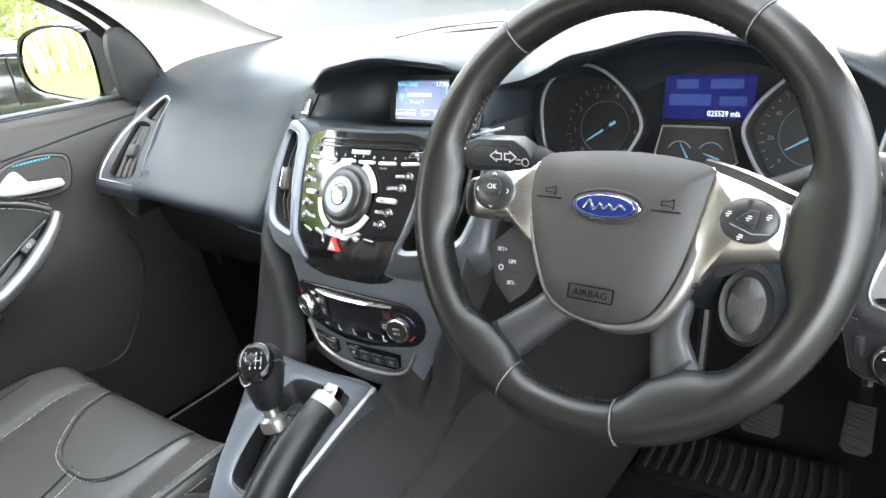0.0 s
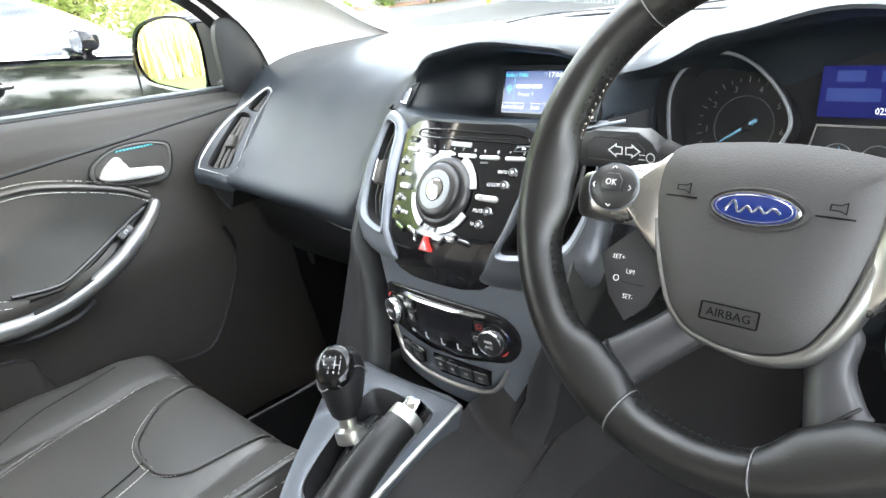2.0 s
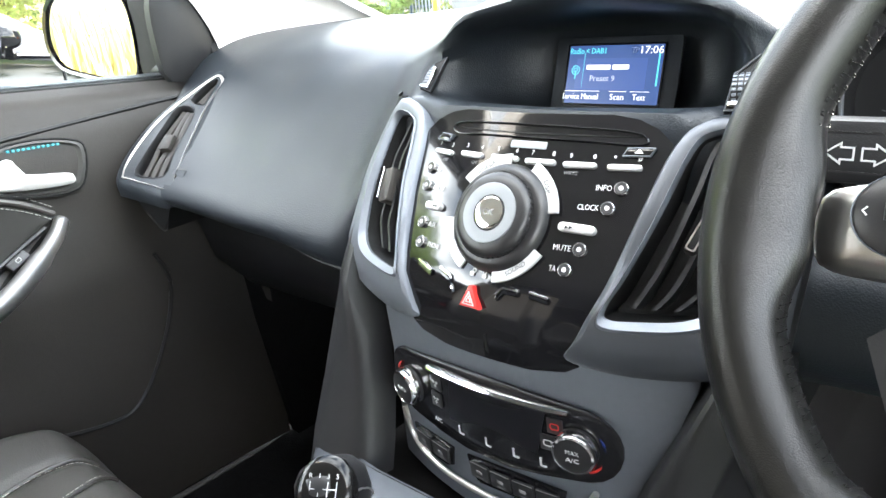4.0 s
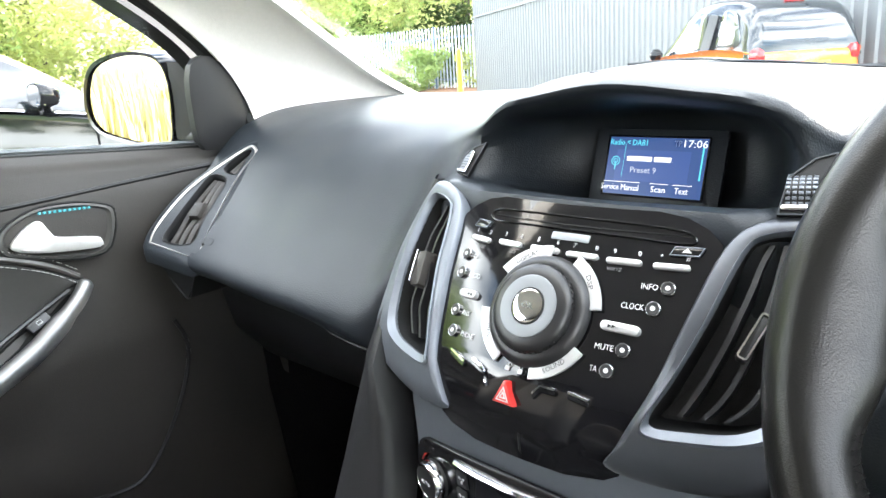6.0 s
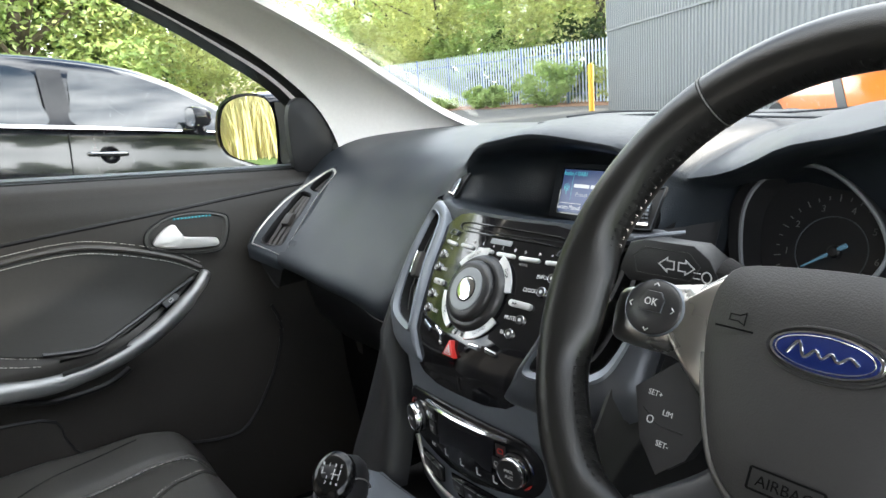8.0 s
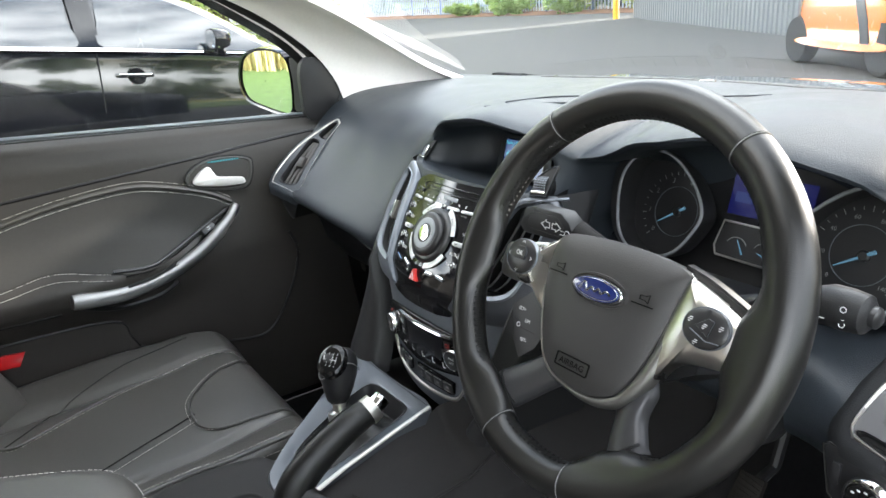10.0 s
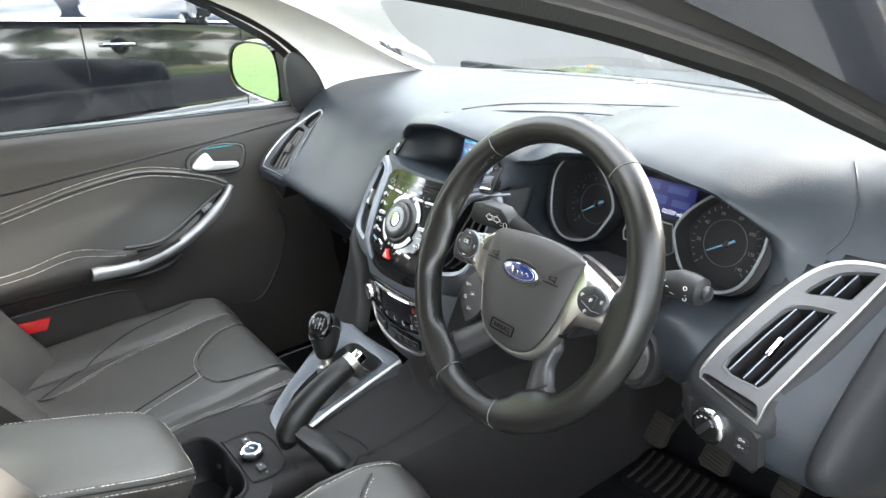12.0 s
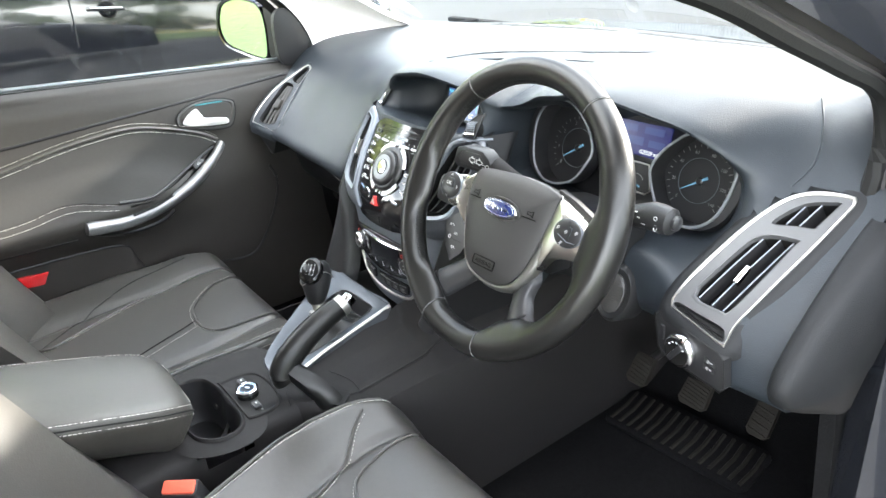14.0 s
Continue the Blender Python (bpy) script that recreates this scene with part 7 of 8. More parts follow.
# glovebox line
part("glovebox_seam", tube([V(x, dash_hit(x, z) - .0005, z) for x, z in [(lerp(-.52, -.22, k / 12), lerp(.793, .784, k / 12)) for k in range(13)]], .0014, 5), M_SEAL, DASH)
part("glovebox", thick(loft([[V(x, y, z) for x in np.linspace(-.64, -.22, 9)] for y, z in ((.045, .80), (.035, .75), (.05, .69), (.10, .63), (.17, .58))]), .01), M_TRIM, DASH, "black glovebox lid")
# far defroster slots by the glass
for x0, x1 in ((-.42, -.05), (.0, .42)):
    rws = []
    for k in range(17):
        x = lerp(x0, x1, k / 16)
        y = .46 + .10 * (1 - (x / .62) ** 2)
        rws.append([V(x, y + e, dash_top(x, y + e) + .0008) for e in (-.012, -.004, .004, .012)])
    d_ = part("defroster_slot", thick(loft(rws), .001), M_SEAL, DASH)
    for k in range(8):
        x = lerp(x0, x1, (k + .5) / 8)
        y = .46 + .10 * (1 - (x / .62) ** 2)
        part("rib", box(.004, .024, .0012, .0004, (x, y, dash_top(x, y) + .0012)), M_DASH, d_)
part("light_sensor", xf(lathe([(.016, -.004), (.015, .002), (.010, .004), (.003, .0045)], 20), Matrix.Translation((-.02, .535, dash_top(-.02, .535)))), M_PIANO, DASH)
# crease panels on the dash top
for line in ([V(-.010, .068, 1.0345), V(.019, .13, 1.0355), V(.048, .195, 1.0295), V(.112, .282, 1.0205), V(.244, .31, 1.0285)],
             [V(-.032, .047, 1.0295), V(.056, .111, 1.0325), V(.124, .201, 1.0225), V(.186, .248, 1.0165)],
             [V(.186, .248, 1.0165), V(.185, .20, 1.0175), V(.178, .15, 1.012)],
             [V(.563, .225, 1.0185), V(.597, .17, .9975), V(.611, .131, .9685), V(.603, .102, .9465)]):
    part("dash_seam", tube(catmull(line, 6), .0012, 5), M_DASH, DASH)

# ---- light switch panel ----
LS = thing("light_switch", (.595, -.04, .755), "black light switch panel with a chrome-ringed rotary knob", "switch")
lm = frame_at(V(.584, -.0448, .779), V(1, -.12, -.03), V(-.13, -.99, .03))
sp_ = [(-.057, .020), (-.052, .0245), (.040, .0165), (.049, .012), (.055, -.024), (.050, -.031), (-.036, -.028), (-.046, -.022)][::-1]
part("plate", xf(prism(sp_, .014, .003), lm @ Matrix.Translation((0, 0, -.0125))), M_TRIM, LS, "black satin switch plate")
part("plate_gap", xf(tube([(x * 1.01, y * 1.02, .0004) for x, y in sp_], .0009, 5, closed=True), lm), M_SEAL, LS)
KC = Matrix.Translation((-.0085, -.0055, .0015))
lk = part("knob", xf(lathe([(.0205, 0), (.0200, .004), (.0175, .0095), (.0165, .0105), (.004, .0108)], 36), lm @ KC), M_KNOBFACE, LS, "gloss black rotary knob")
part("chrome_ring", xf(lathe([(.0212, .0), (.0222, .003), (.0212, .0075), (.0192, .0098), (.0180, .0100), (.0176, .0088)], 40), lm @ KC), M_CHROME, lk)
part("grip_bar", xf(box(.007, .030, .004, .0015, (0, 0, .0118)), lm @ KC @ Matrix.Rotation(radians(-35), 4, "Z")), M_BUTTON, lk)
for k in range(5):
    a = radians(35 + k * 28)
    part("mark", xf(box(.0028, .0016, .0004, .0002), lm @ KC @ Matrix.Translation((.0125 * math.cos(a), .0125 * math.sin(a), .0111))), M_MARK, lk)
part("dimmer_wheel", xf(prism(rrect(.008, .020, .002), .003, .001), lm @ Matrix.Translation((-.041, .002, .001))), M_TRIM, LS)
for dy in (.0005, -.0085):
    b_ = part("fog_key", xf(prism(rrect(.017, .0078, .0015), .0014, .0005), lm @ Matrix.Translation((.0335, dy, .0012))), M_BUTTON, LS)
    part("mark", xf(join(band(disc(.0019, 12), .0006, .0003), box(.0034, .0007, .0003, .0002, (.0045, 0, 0))), lm @ Matrix.Translation((.0315, dy, .0028))), M_MARK, b_)
# driver's lower dash end cover beyond the vent
rows = []
for z, y0, y1 in ((.925, .125, .20), (.885, .060, .185), (.845, .004, .15), (.80, -.042, .105), (.765, -.046, .08), (.735, -.025, .06), (.712, .012, .045)):
    bul = .006 * math.sin(min(1, max(0, (.93 - z) / .2)) * math.pi)
    y0 -= .016
    rows.append([V(x + .026, y + .012, z + .018 * min(1, max(0, (.80 - z) / .08))) for x, y in ((.657, y0 + .014), (.666, y0 - .003 - bul), (.688, y0 + .002 - bul), (.706, lerp(y0, y1, .35)), (.709, lerp(y0, y1, .7)), (.706, y1))])
rows = [list(c) for c in zip(*[catmull(c, 4) for c in zip(*rows)])]
DEC = thing("dash_end_cover", (.68, .0, .71), "dark grey curved cover at the dash end", "panel")
part("upper_cover", thick(loft([catmull(r, 4) for r in rows[:18]]), .008), M_SHADED_SKIN, DEC, sharp=1.2)
part("lower_cap", thick(loft([[p + V(-.002, .003, -.001) for p in catmull(r, 4)] for r in rows[17:]]), .006), M_CONSOLE, DEC, "dark lower end cap", sharp=1.2)

# ---- centre console ----
CON = thing("centre_console", (.02, -.4, .30), "dark moulded centre console between the front seats", "console")
rows = []
for y, xl, xr, zt, zr in ((.32, -.20, .10, .60, .55), (.1, -.20, .10, .60, .55), (-.09, -.195, .08, .60, .55), (-.14, -.180, .07, .595, .55), (-.20, -.136, .075, .59, .56), (-.27, -.095, .085, .585, .575), (-.32, -.078, .110, .588, .588), (-.345, -.090, .118, .596, .596), (-.42, -.105, .124, .597, .597), (-.50, -.10, .124, .595, .595), (-.60, -.10, .124, .595, .593), (-.75, -.095, .135, .60, .595), (-.95, -.09, .13, .60, .595)):
    rows.append([V(xl - .02, y, .28), V(xl - .01, y, .48), V(xl, y, zt - .02), V(xl + .012, y, zt), V(lerp(xl, xr, .3), y, zt), V(lerp(xl, xr, .6), y, lerp(zt, zr, .5)), V(xr - .022, y, zr), V(xr, y, zr - .012), V(xr + .004, y, zr - .05), V(xr + .015, y, .46), V(xr + .02, y, .28)])
cols = [catmull(c, 8) for c in zip(*rows)]
body = loft([catmull(r, 3) for r in zip(*cols)])
bmesh.ops.delete(body, geom=[f for f in body.faces if f.calc_center_median().z > .56 and abs((f.calc_center_median().x - .035) / .104) ** 3 + abs((f.calc_center_median().y + .478) / .053) ** 3 < 1], context="FACES")
part("body", body, M_CONSOLE, CON, sharp=.6)
# stepped side of the console: crease, tray, rounded edge and knee panel
rows = []
for y, pr in ((.56, ((.13, .74), (.129, .70), (.127, .66), (.124, .63), (.128, .612), (.165, .555), (.180, .45), (.19, .28))),
              (.05, ((.13, .74), (.128, .70), (.126, .66), (.124, .63), (.128, .612), (.166, .556), (.182, .45), (.19, .28))),
              (-.05, ((.112, .70), (.112, .68), (.113, .65), (.115, .618), (.121, .602), (.167, .558), (.182, .45), (.19, .28))),
              (-.095, ((.070, .665), (.078, .645), (.092, .622), (.112, .604), (.123, .594), (.166, .560), (.182, .45), (.19, .28))),
              (-.112, ((.037, .642), (.054, .612), (.088, .598), (.114, .592), (.126, .587), (.166, .560), (.182, .45), (.19, .28))),
              (-.130, ((.037, .636), (.055, .6055), (.090, .591), (.118, .588), (.130, .584), (.165, .560), (.182, .45), (.19, .28))),
              (-.19, ((.040, .622), (.061, .600), (.095, .588), (.122, .586), (.134, .582), (.165, .560), (.182, .45), (.19, .28))),
              (-.27, ((.044, .606), (.067, .594), (.10, .588), (.132, .587), (.143, .583), (.167, .564), (.182, .45), (.19, .28))),
              (-.335, ((.055, .600), (.070, .5975), (.09, .597), (.120, .597), (.128, .594), (.136, .575), (.138, .46), (.14, .28))),
              (-.36, ((.060, .5975), (.070, .5972), (.085, .597), (.108, .597), (.114, .594), (.120, .580), (.122, .46), (.124, .28)))):
    row = []
    for (x0, z0), (x1, z1) in zip(pr, pr[1:]):
        row += [V(lerp(x0, x1, k), y, lerp(z0, z1, k)) for k in (.06, .5, .94)]
    rows.append(row)
cols = [catmull(c, 5) for c in zip(*rows)]
part("knee_wing", loft([list(r) for r in zip(*cols)]), M_CONSOLE, CON, "dark stepped console side", sharp=.28)
part("edge_bead", tube(catmull([V(.128, .05, .612), V(.122, -.05, .602), V(.127, -.112, .588), V(.131, -.130, .5848), V(.135, -.19, .5828), V(.143, -.265, .5838)], 5), .0028, 6), M_CONSOLE, CON)
# panel joints round the handbrake foot
for line in ([V(.062, -.352, .5985), V(.100, -.365, .5985), V(.122, -.370, .5980)], [V(.075, -.278, .5945), V(.112, -.262, .5895), V(.146, -.262, .5855)], [V(.146, -.262, .5855), V(.140, -.295, .590), V(.128, -.345, .597)]):
    part("panel_joint", tube(catmull(line, 4), .0009, 5), M_SEAL, CON)
# silver gear surround
def plate_z(y):
    """Height of the gear plate, sloping down towards the seats."""
    return .643 + (y + .12) * .2


SIL = [(x, y, plate_z(y)) for x, y in ((-.192, -.124), (-.113, -.127), (-.04, -.127), (.037, -.127), (.041, -.19), (.046, -.27), (.057, -.335), (.050, -.352), (.02, -.358), (-.018, -.354), (-.040, -.339), (-.075, -.297), (-.115, -.237), (-.160, -.171))]
REC = [(x, y, plate_z(y) + .002) for x, y in ((-.0865, -.160), (-.070, -.151), (-.03, -.150), (.006, -.150), (.020, -.162), (.026, -.21), (.032, -.27), (.026, -.302), (.005, -.314), (-.018, -.314), (-.038, -.305), (-.056, -.275), (-.074, -.225), (-.086, -.185))]
GS = thing("gear_surround", (-.02, -.24, .60), "satin silver gear lever surround", "gear surround")
So, Ro = catmull(SIL, 3, True), catmull(REC, 3, True)
up3 = V(0, 0, .003)
part("plate", loft([[p - V(0, 0, .045) for p in So], So, [p.lerp(q, .07) + up3 for p, q in zip(So, Ro)], [p.lerp(q, .85) + up3 * .6 for p, q in zip(So, Ro)], Ro, [p - V(0, 0, .012) for p in Ro]], ring=True), M_SURROUND, GS)
part("bright_edge", tube([V(.037, -.130, .6432), V(.041, -.20, .6295), V(.046, -.27, .6155), V(.056, -.335, .6025)], .0034, 8, flat=.8), M_SATIN, GS, "bright satin strip")
part("joint_line", tube([V(-.19, -.1275, .6436), V(-.113, -.1305, .6435), V(.036, -.1305, .6435)], .0009, 5), M_SEAL, GS)
cR = sum(Ro, V(0, 0, 0)) / len(Ro)
part("recess", loft([[p - V(0, 0, -.0005) for p in Ro], [p.lerp(cR, .035) + V(0, 0, .0015) for p in Ro], [p.lerp(cR, .07) - V(0, 0, .003) for p in Ro], [p.lerp(cR, .12) - V(0, 0, .030) for p in Ro], [p.lerp(cR, .25) - V(0, 0, .036) for p in Ro]], ring=True), M_TRIM, GS, "black recess rim")
GP = V(-.035, -.233, .636)
boot = []
for k, h, j in ((.10, -.036, 1), (.22, -.026, 1.0), (.36, -.022, 1.0), (.50, -.017, 1.0), (.64, -.012, 1.0), (.76, -.004, 1.0), (.84, .004, 1.0), (.90, .014, 1.0)):
    boot.append([p.lerp(V(GP.x, GP.y, p.z), k) + V(0, 0, h + .003 * math.sin(i * .9 + k * 5)) for i, p in enumerate(Ro)])
part("boot", loft(boot, ring=True), mat("boot_leather", (.012, .012, .012), .38, spec=.45, grain=.0014, bump=.4), GS, "black pleated leather gear boot", sharp=1.4)
for k in (2, 9, 30, 36):
    stitches([b[k % len(Ro)] + V(.001, 0, .0012) for b in boot[:6]], GS, r=.0003, thread=M_DARKSTITCH)

GL = thing("gear_lever", (GP.x, GP.y, .64), "gear lever with a gloss black knob and chrome collar", "gear lever")
lean = V(-.22, .12, 1).normalized()
gm = frame_at(GP, V(1, 0, 0), lean)
part("collar", xf(lathe([(.0165, -.006), (.0172, .002), (.0165, .008), (.012, .0095), (.0098, .011), (.0098, .020), (.0120, .022), (.0120, .028)], 24), gm), M_SATIN, GL)
kb = []
for h, rx, ry, ox, oy in ((.022, .012, .012, 0, 0), (.027, .016, .016, 0, 0), (.040, .0195, .021, 0, .002), (.058, .0235, .026, 0, .004), (.074, .0255, .028, 0, .005), (.086, .0240, .0265, 0, .005), (.094, .0185, .021, 0, .004), (.0975, .010, .012, 0, .003)):
    kb.append([V(ox + rx * math.cos(a), oy + ry * math.sin(a), h) for a in [k * math.tau / 28 for k in range(28)]])
kb_ob = part("knob", xf(loft(kb, ring=True, caps=True), gm), M_BUTTON, GL, "black gear knob")
# shift pattern on the face turned to the seats
fn = V(.40, -.55, .72).normalized()
fc = gm @ V(.0, .005, .072)
pm = frame_at(fc + fn * .0280, V(.85, .5, 0), fn)
part("pattern_plate", xf(lathe([(.0215, -.012), (.0205, -.004), (.0175, -.0012), (.012, -.0002), (.004, 0)], 28), pm @ Matrix.Diagonal((1, 1.15, 1, 1))), M_KNOBFACE, kb_ob)
for x in (-.0095, -.0033, .0029, .0091):
    part("pattern_line", xf(box(.0006, .010 if x > -.008 else .006, .0006, .0002, (x, 0 if x > -.008 else .002, .0006)), pm), M_MARK, kb_ob)
part("pattern_line", xf(box(.0188, .0006, .0006, .0002, (0, 0, .0006)), pm), M_MARK, kb_ob)
for t, x, y in (("R", -.0097, .0085), ("1", -.0033, .0085), ("3", .0029, .0085), ("5", .0091, .0085), ("2", -.0033, -.0085), ("4", .0029, -.0085), ("6", .0091, -.0085)):
    words(t, .0045, pm @ Matrix.Translation((x, y, .0008)), M_MARK, "numeral", kb_ob)
part("knob_edge", xf(tube([(.0256 * math.cos(a), .005 + .0282 * math.sin(a), .070 + .010 * math.cos(a * 2)) for a in [k * math.tau / 28 for k in range(28)]], .0008, 5, closed=True), gm), M_SATIN, kb_ob)

# ---- handbrake ----
M_SEAT_DARK = mat("dark_grip_leather", (.006, .006, .006), .40, spec=.4, grain=.0012, bump=.4, var=.1, stain=.15)
HBK = thing("handbrake", (.09, -.33, .60), "leather-bound handbrake lever with a chrome release button", "handbrake")
axis = [V(.083, -.243, .708), V(.083, -.270, .700), V(.083, -.305, .6835), V(.083, -.335, .664), V(.083, -.352, .647), V(.084, -.362, .630), V(.088, -.360, .618)]
grip_r = catmull([(.0150, 0), (.0165, 0), (.0178, 0), (.0190, 0), (.0195, 0), (.0180, 0), (.0130, 0)], 4)
part("grip", tube(catmull(axis, 4), [g.x for g in grip_r], 16, flat=1.15), M_SEAT_DARK, HBK, "black leather handbrake grip")
top_seam = [p + V(-.006, -.010, .016) for p in catmull(axis, 4)[2:-8]]
part("grip_seam", tube(top_seam, .0009, 5), M_SEAL, HBK)
stitches([p + V(.004, .001, .0008) for p in top_seam], HBK, r=.0003, thread=M_DARKSTITCH)
stitches([p + V(-.004, -.001, -.0004) for p in top_seam], HBK, r=.0003, thread=M_DARKSTITCH)
part("arm", loft([[V(x + dx * w, y + dy * w, z + dz) for dx, dy, dz in ((-.016, -.016, -.006), (-.004, -.021, -.002), (.012, -.014, .004), (.019, .004, .006), (.014, .016, .005), (-.004, .016, .0))] for x, y, z, w in ((.085, -.350, .646, .8), (.092, -.344, .638, .95), (.106, -.334, .626, 1), (.122, -.322, .608, 1), (.133, -.314, .594, 1), (.137, -.310, .580, 1))], ring=True, caps=True), M_SEAT_DARK, HBK, "black lever arm running down into its slot", sharp=.9)
part("end_cap", tube([V(.083, -.247, .7065), V(.083, -.236, .711)], [.0168, .0160], 18, flat=1.1), M_SATIN, HBK, "satin end cap")
part("release_button", xf(box(.019, .018, .014, .004), frame_at(V(.083, -.228, .715), V(1, 0, 0), V(0, .8, .5))), M_CHROME, HBK, "chrome release button")
slot_ = frame_at(V(.134, -.308, .589), V(.8, .6, 0), V(.1, 0, 1))
part("slot_gaiter", xf(prism(rrect(.052, .034, .006), .004, .001), slot_), M_SEAL, HBK)

# ---- cup holder and parking controls ----
CUP = thing("cup_holder", (.03, -.47, .57), "oval twin cup holder in the console", "cup holder")
co = [(p.x, p.y) for p in catmull([(-.058, -.484), (-.054, -.462), (-.038, -.446), (.0, -.4375), (.05, -.4365), (.095, -.4375), (.122, -.450), (.129, -.474), (.118, -.498), (.094, -.513), (.045, -.518), (.0, -.518), (-.035, -.512), (-.053, -.501)], 4, True)]
cc = (.035, -.478)


def cup_line(a, b, z, waist):
    """The well's outline, drawn in by a, b, with a waist between the two cups."""
    row = []
    for x, y in co:
        x, y = lerp(cc[0], x, a), lerp(cc[1], y, b)
        row.append(V(x, lerp(y, cc[1], waist * math.exp(-((x - .040) / .016) ** 2)), z))
    return row


part("rim", loft([cup_line(1.30, 1.75, .5962, 0), cup_line(1.12, 1.25, .5975, 0), cup_line(1.01, 1.03, .5985, 0), cup_line(1, 1, .6015, 0), cup_line(.985, .97, .6035, 0), cup_line(.955, .93, .6035, .02), cup_line(.93, .89, .6000, .05)], ring=True), M_CONSOLE, CUP)
part("well", loft([cup_line(a, b, z, w) for a, b, z, w in ((.93, .89, .600, .05), (.915, .87, .590, .14), (.89, .83, .560, .22), (.87, .80, .535, .25), (.80, .70, .527, .25), (.4, .4, .525, .2), (.03, .03, .525, 0))], ring=True), M_TRIM, CUP, "deep dark cup well")
# low saddle between the two cups
rows = []
for e in np.linspace(-1, 1, 13):
    top_ = .546 + .030 * abs(e) ** 2.5
    y_ = cc[1] + .034 * e
    bow = .010 * (1 - e * e)
    rows.append([V(.040 + bow - .013, y_, .524), V(.040 + bow - .006, y_, top_ - .006), V(.040 + bow, y_, top_), V(.040 + bow + .006, y_, top_ - .006), V(.040 + bow + .013, y_, .524)])
part("saddle", loft(rows), M_TRIM, CUP)
for x, y in ((-.012, -.447), (.085, -.452)):
    part("grip_stub", xf(lathe([(.005, -.003), (.0045, .002), (.002, .0035)], 12), frame_at(V(x, y, .562), V(1, 0, 0), V(0, -1, .1))), M_BUTTON, CUP)
PK = thing("parking_controls", (.05, -.40, .598), "console control plate with a chrome-rimmed knob and two keys", "control panel")
po = [(p.x, p.y) for p in catmull([(-.017, -.433), (-.016, -.400), (-.008, -.381), (.012, -.371), (.05, -.368), (.086, -.372), (.104, -.384), (.110, -.405), (.108, -.428), (.100, -.4335), (.05, -.4335), (-.008, -.4345)], 3, True)][::-1]
pc = (.047, -.403)


def plate_line(k, z):
    return [V(lerp(pc[0], p[0], k), lerp(pc[1], p[1], k), z) for p in po]


part("plate", loft([plate_line(1.0, .594), plate_line(1.0, .600), plate_line(.97, .6012), plate_line(.92, .6008), plate_line(.885, .5984), plate_line(.85, .5980), plate_line(.02, .5980)], ring=True, caps=True), M_CONSOLE, PK, "sunk control plate with a raised lip", sharp=.6)
KP = Matrix.Translation((.047, -.409, .598))
pk = part("knob", xf(lathe([(.0165, 0), (.0165, .010), (.0150, .0135), (.003, .0138)], 32), KP), M_KNOBFACE, PK, "gloss black parking knob")
part("chrome_ring", xf(lathe([(.0170, .007), (.0180, .010), (.0172, .0135), (.0150, .0148), (.0142, .0136)], 32), KP), M_CHROME, pk)
part("mark", xf(box(.008, .003, .0004, .001), KP @ Matrix.Translation((0, .001, .0142)) @ Matrix.Rotation(radians(30), 4, "Z")), M_MARK, pk)
part("mark", xf(box(.0030, .0020, .0004, .0006), KP @ Matrix.Translation((-.009, -.003, .0142))), M_MARK, pk)
for x, y in ((.010, -.404), (.083, -.410)):
    k_ = part("key", xf(box(.019, .012, .006, .002), Matrix.Translation((x, y, .600))), M_BUTTON, PK)
    part("mark", xf(box(.004, .003, .0004, .001), Matrix.Translation((x - .002, y, .6033))), M_MARK, k_)
    part("mark", xf(box(.0045, .0032, .0004, .001), Matrix.Translation((x + .013, y + .003, .5984))), M_GREYMARK, PK)

# ---- armrest ----
ARM = thing("armrest", (.02, -.68, .60), "black leather centre armrest with white stitching", "armrest")
M_ARM = mat("worn_armrest_leather", (.046, .043, .038), .44, spec=.5, grain=.0014, bump=.35, var=.12, stain=.2)
rings = []
# stations from the back to the nose: y, top z, narrowing, set-back of the underside
for y, z, ins, back in ((-.90, .786, 0, 0), (-.80, .766, 0, 0), (-.70, .740, 0, 0), (-.62, .714, 0, .004), (-.565, .695, .001, .012), (-.535, .684, .005, .022), (-.518, .675, .012, .032), (-.508, .666, .022, .040), (-.503, .657, .034, .044)):
    xl, xr = -.070 + ins, .124 - ins
    low = [(xl + .034 - ins * .6, z - .088), (xl + .012 - ins * .3, z - .056), (xl, z - .026), (xl + .001, z - .014), (xl + .009, z - .004)]
    high = [(xr - .009, z - .004), (xr - .001, z - .014), (xr, z - .026), (xr - .012 + ins * .3, z - .056), (xr - .034 + ins * .6, z - .088)]
    prof = low + [(lerp(xl, xr, .3), z + .002), (lerp(xl, xr, .5), z + .003), (lerp(xl, xr, .7), z + .002)] + high
    rings.append(catmull([V(x, y - back * min(1, max(0, (z - .02 - zz) / .07)), zz) for x, zz in prof], 3))
part("pad", loft(rings, ring=True, caps=True), M_ARM, ARM, sharp=1.0)


def arm_seam(j):
    """The seam j points up the side, round the nose."""
    n_ = len(rings[0]) - 1
    nose = [lerp(rings[-1][j], rings[-1][n_ - j], k / 6) + V(0, .001, 0) for k in range(1, 6)]
    return [r[j] for r in rings] + nose + [r[n_ - j] for r in rings[::-1]]


for j in (7, 11):
    stitches(catmull(arm_seam(j), 3), ARM, lift=(0, .0008, .0010), length=.0040, r=.00055)
part("piping", tube([p + V(0, .0008, 0) for p in catmull(arm_seam(9), 3)], .0013, 5), M_SEAL, ARM)

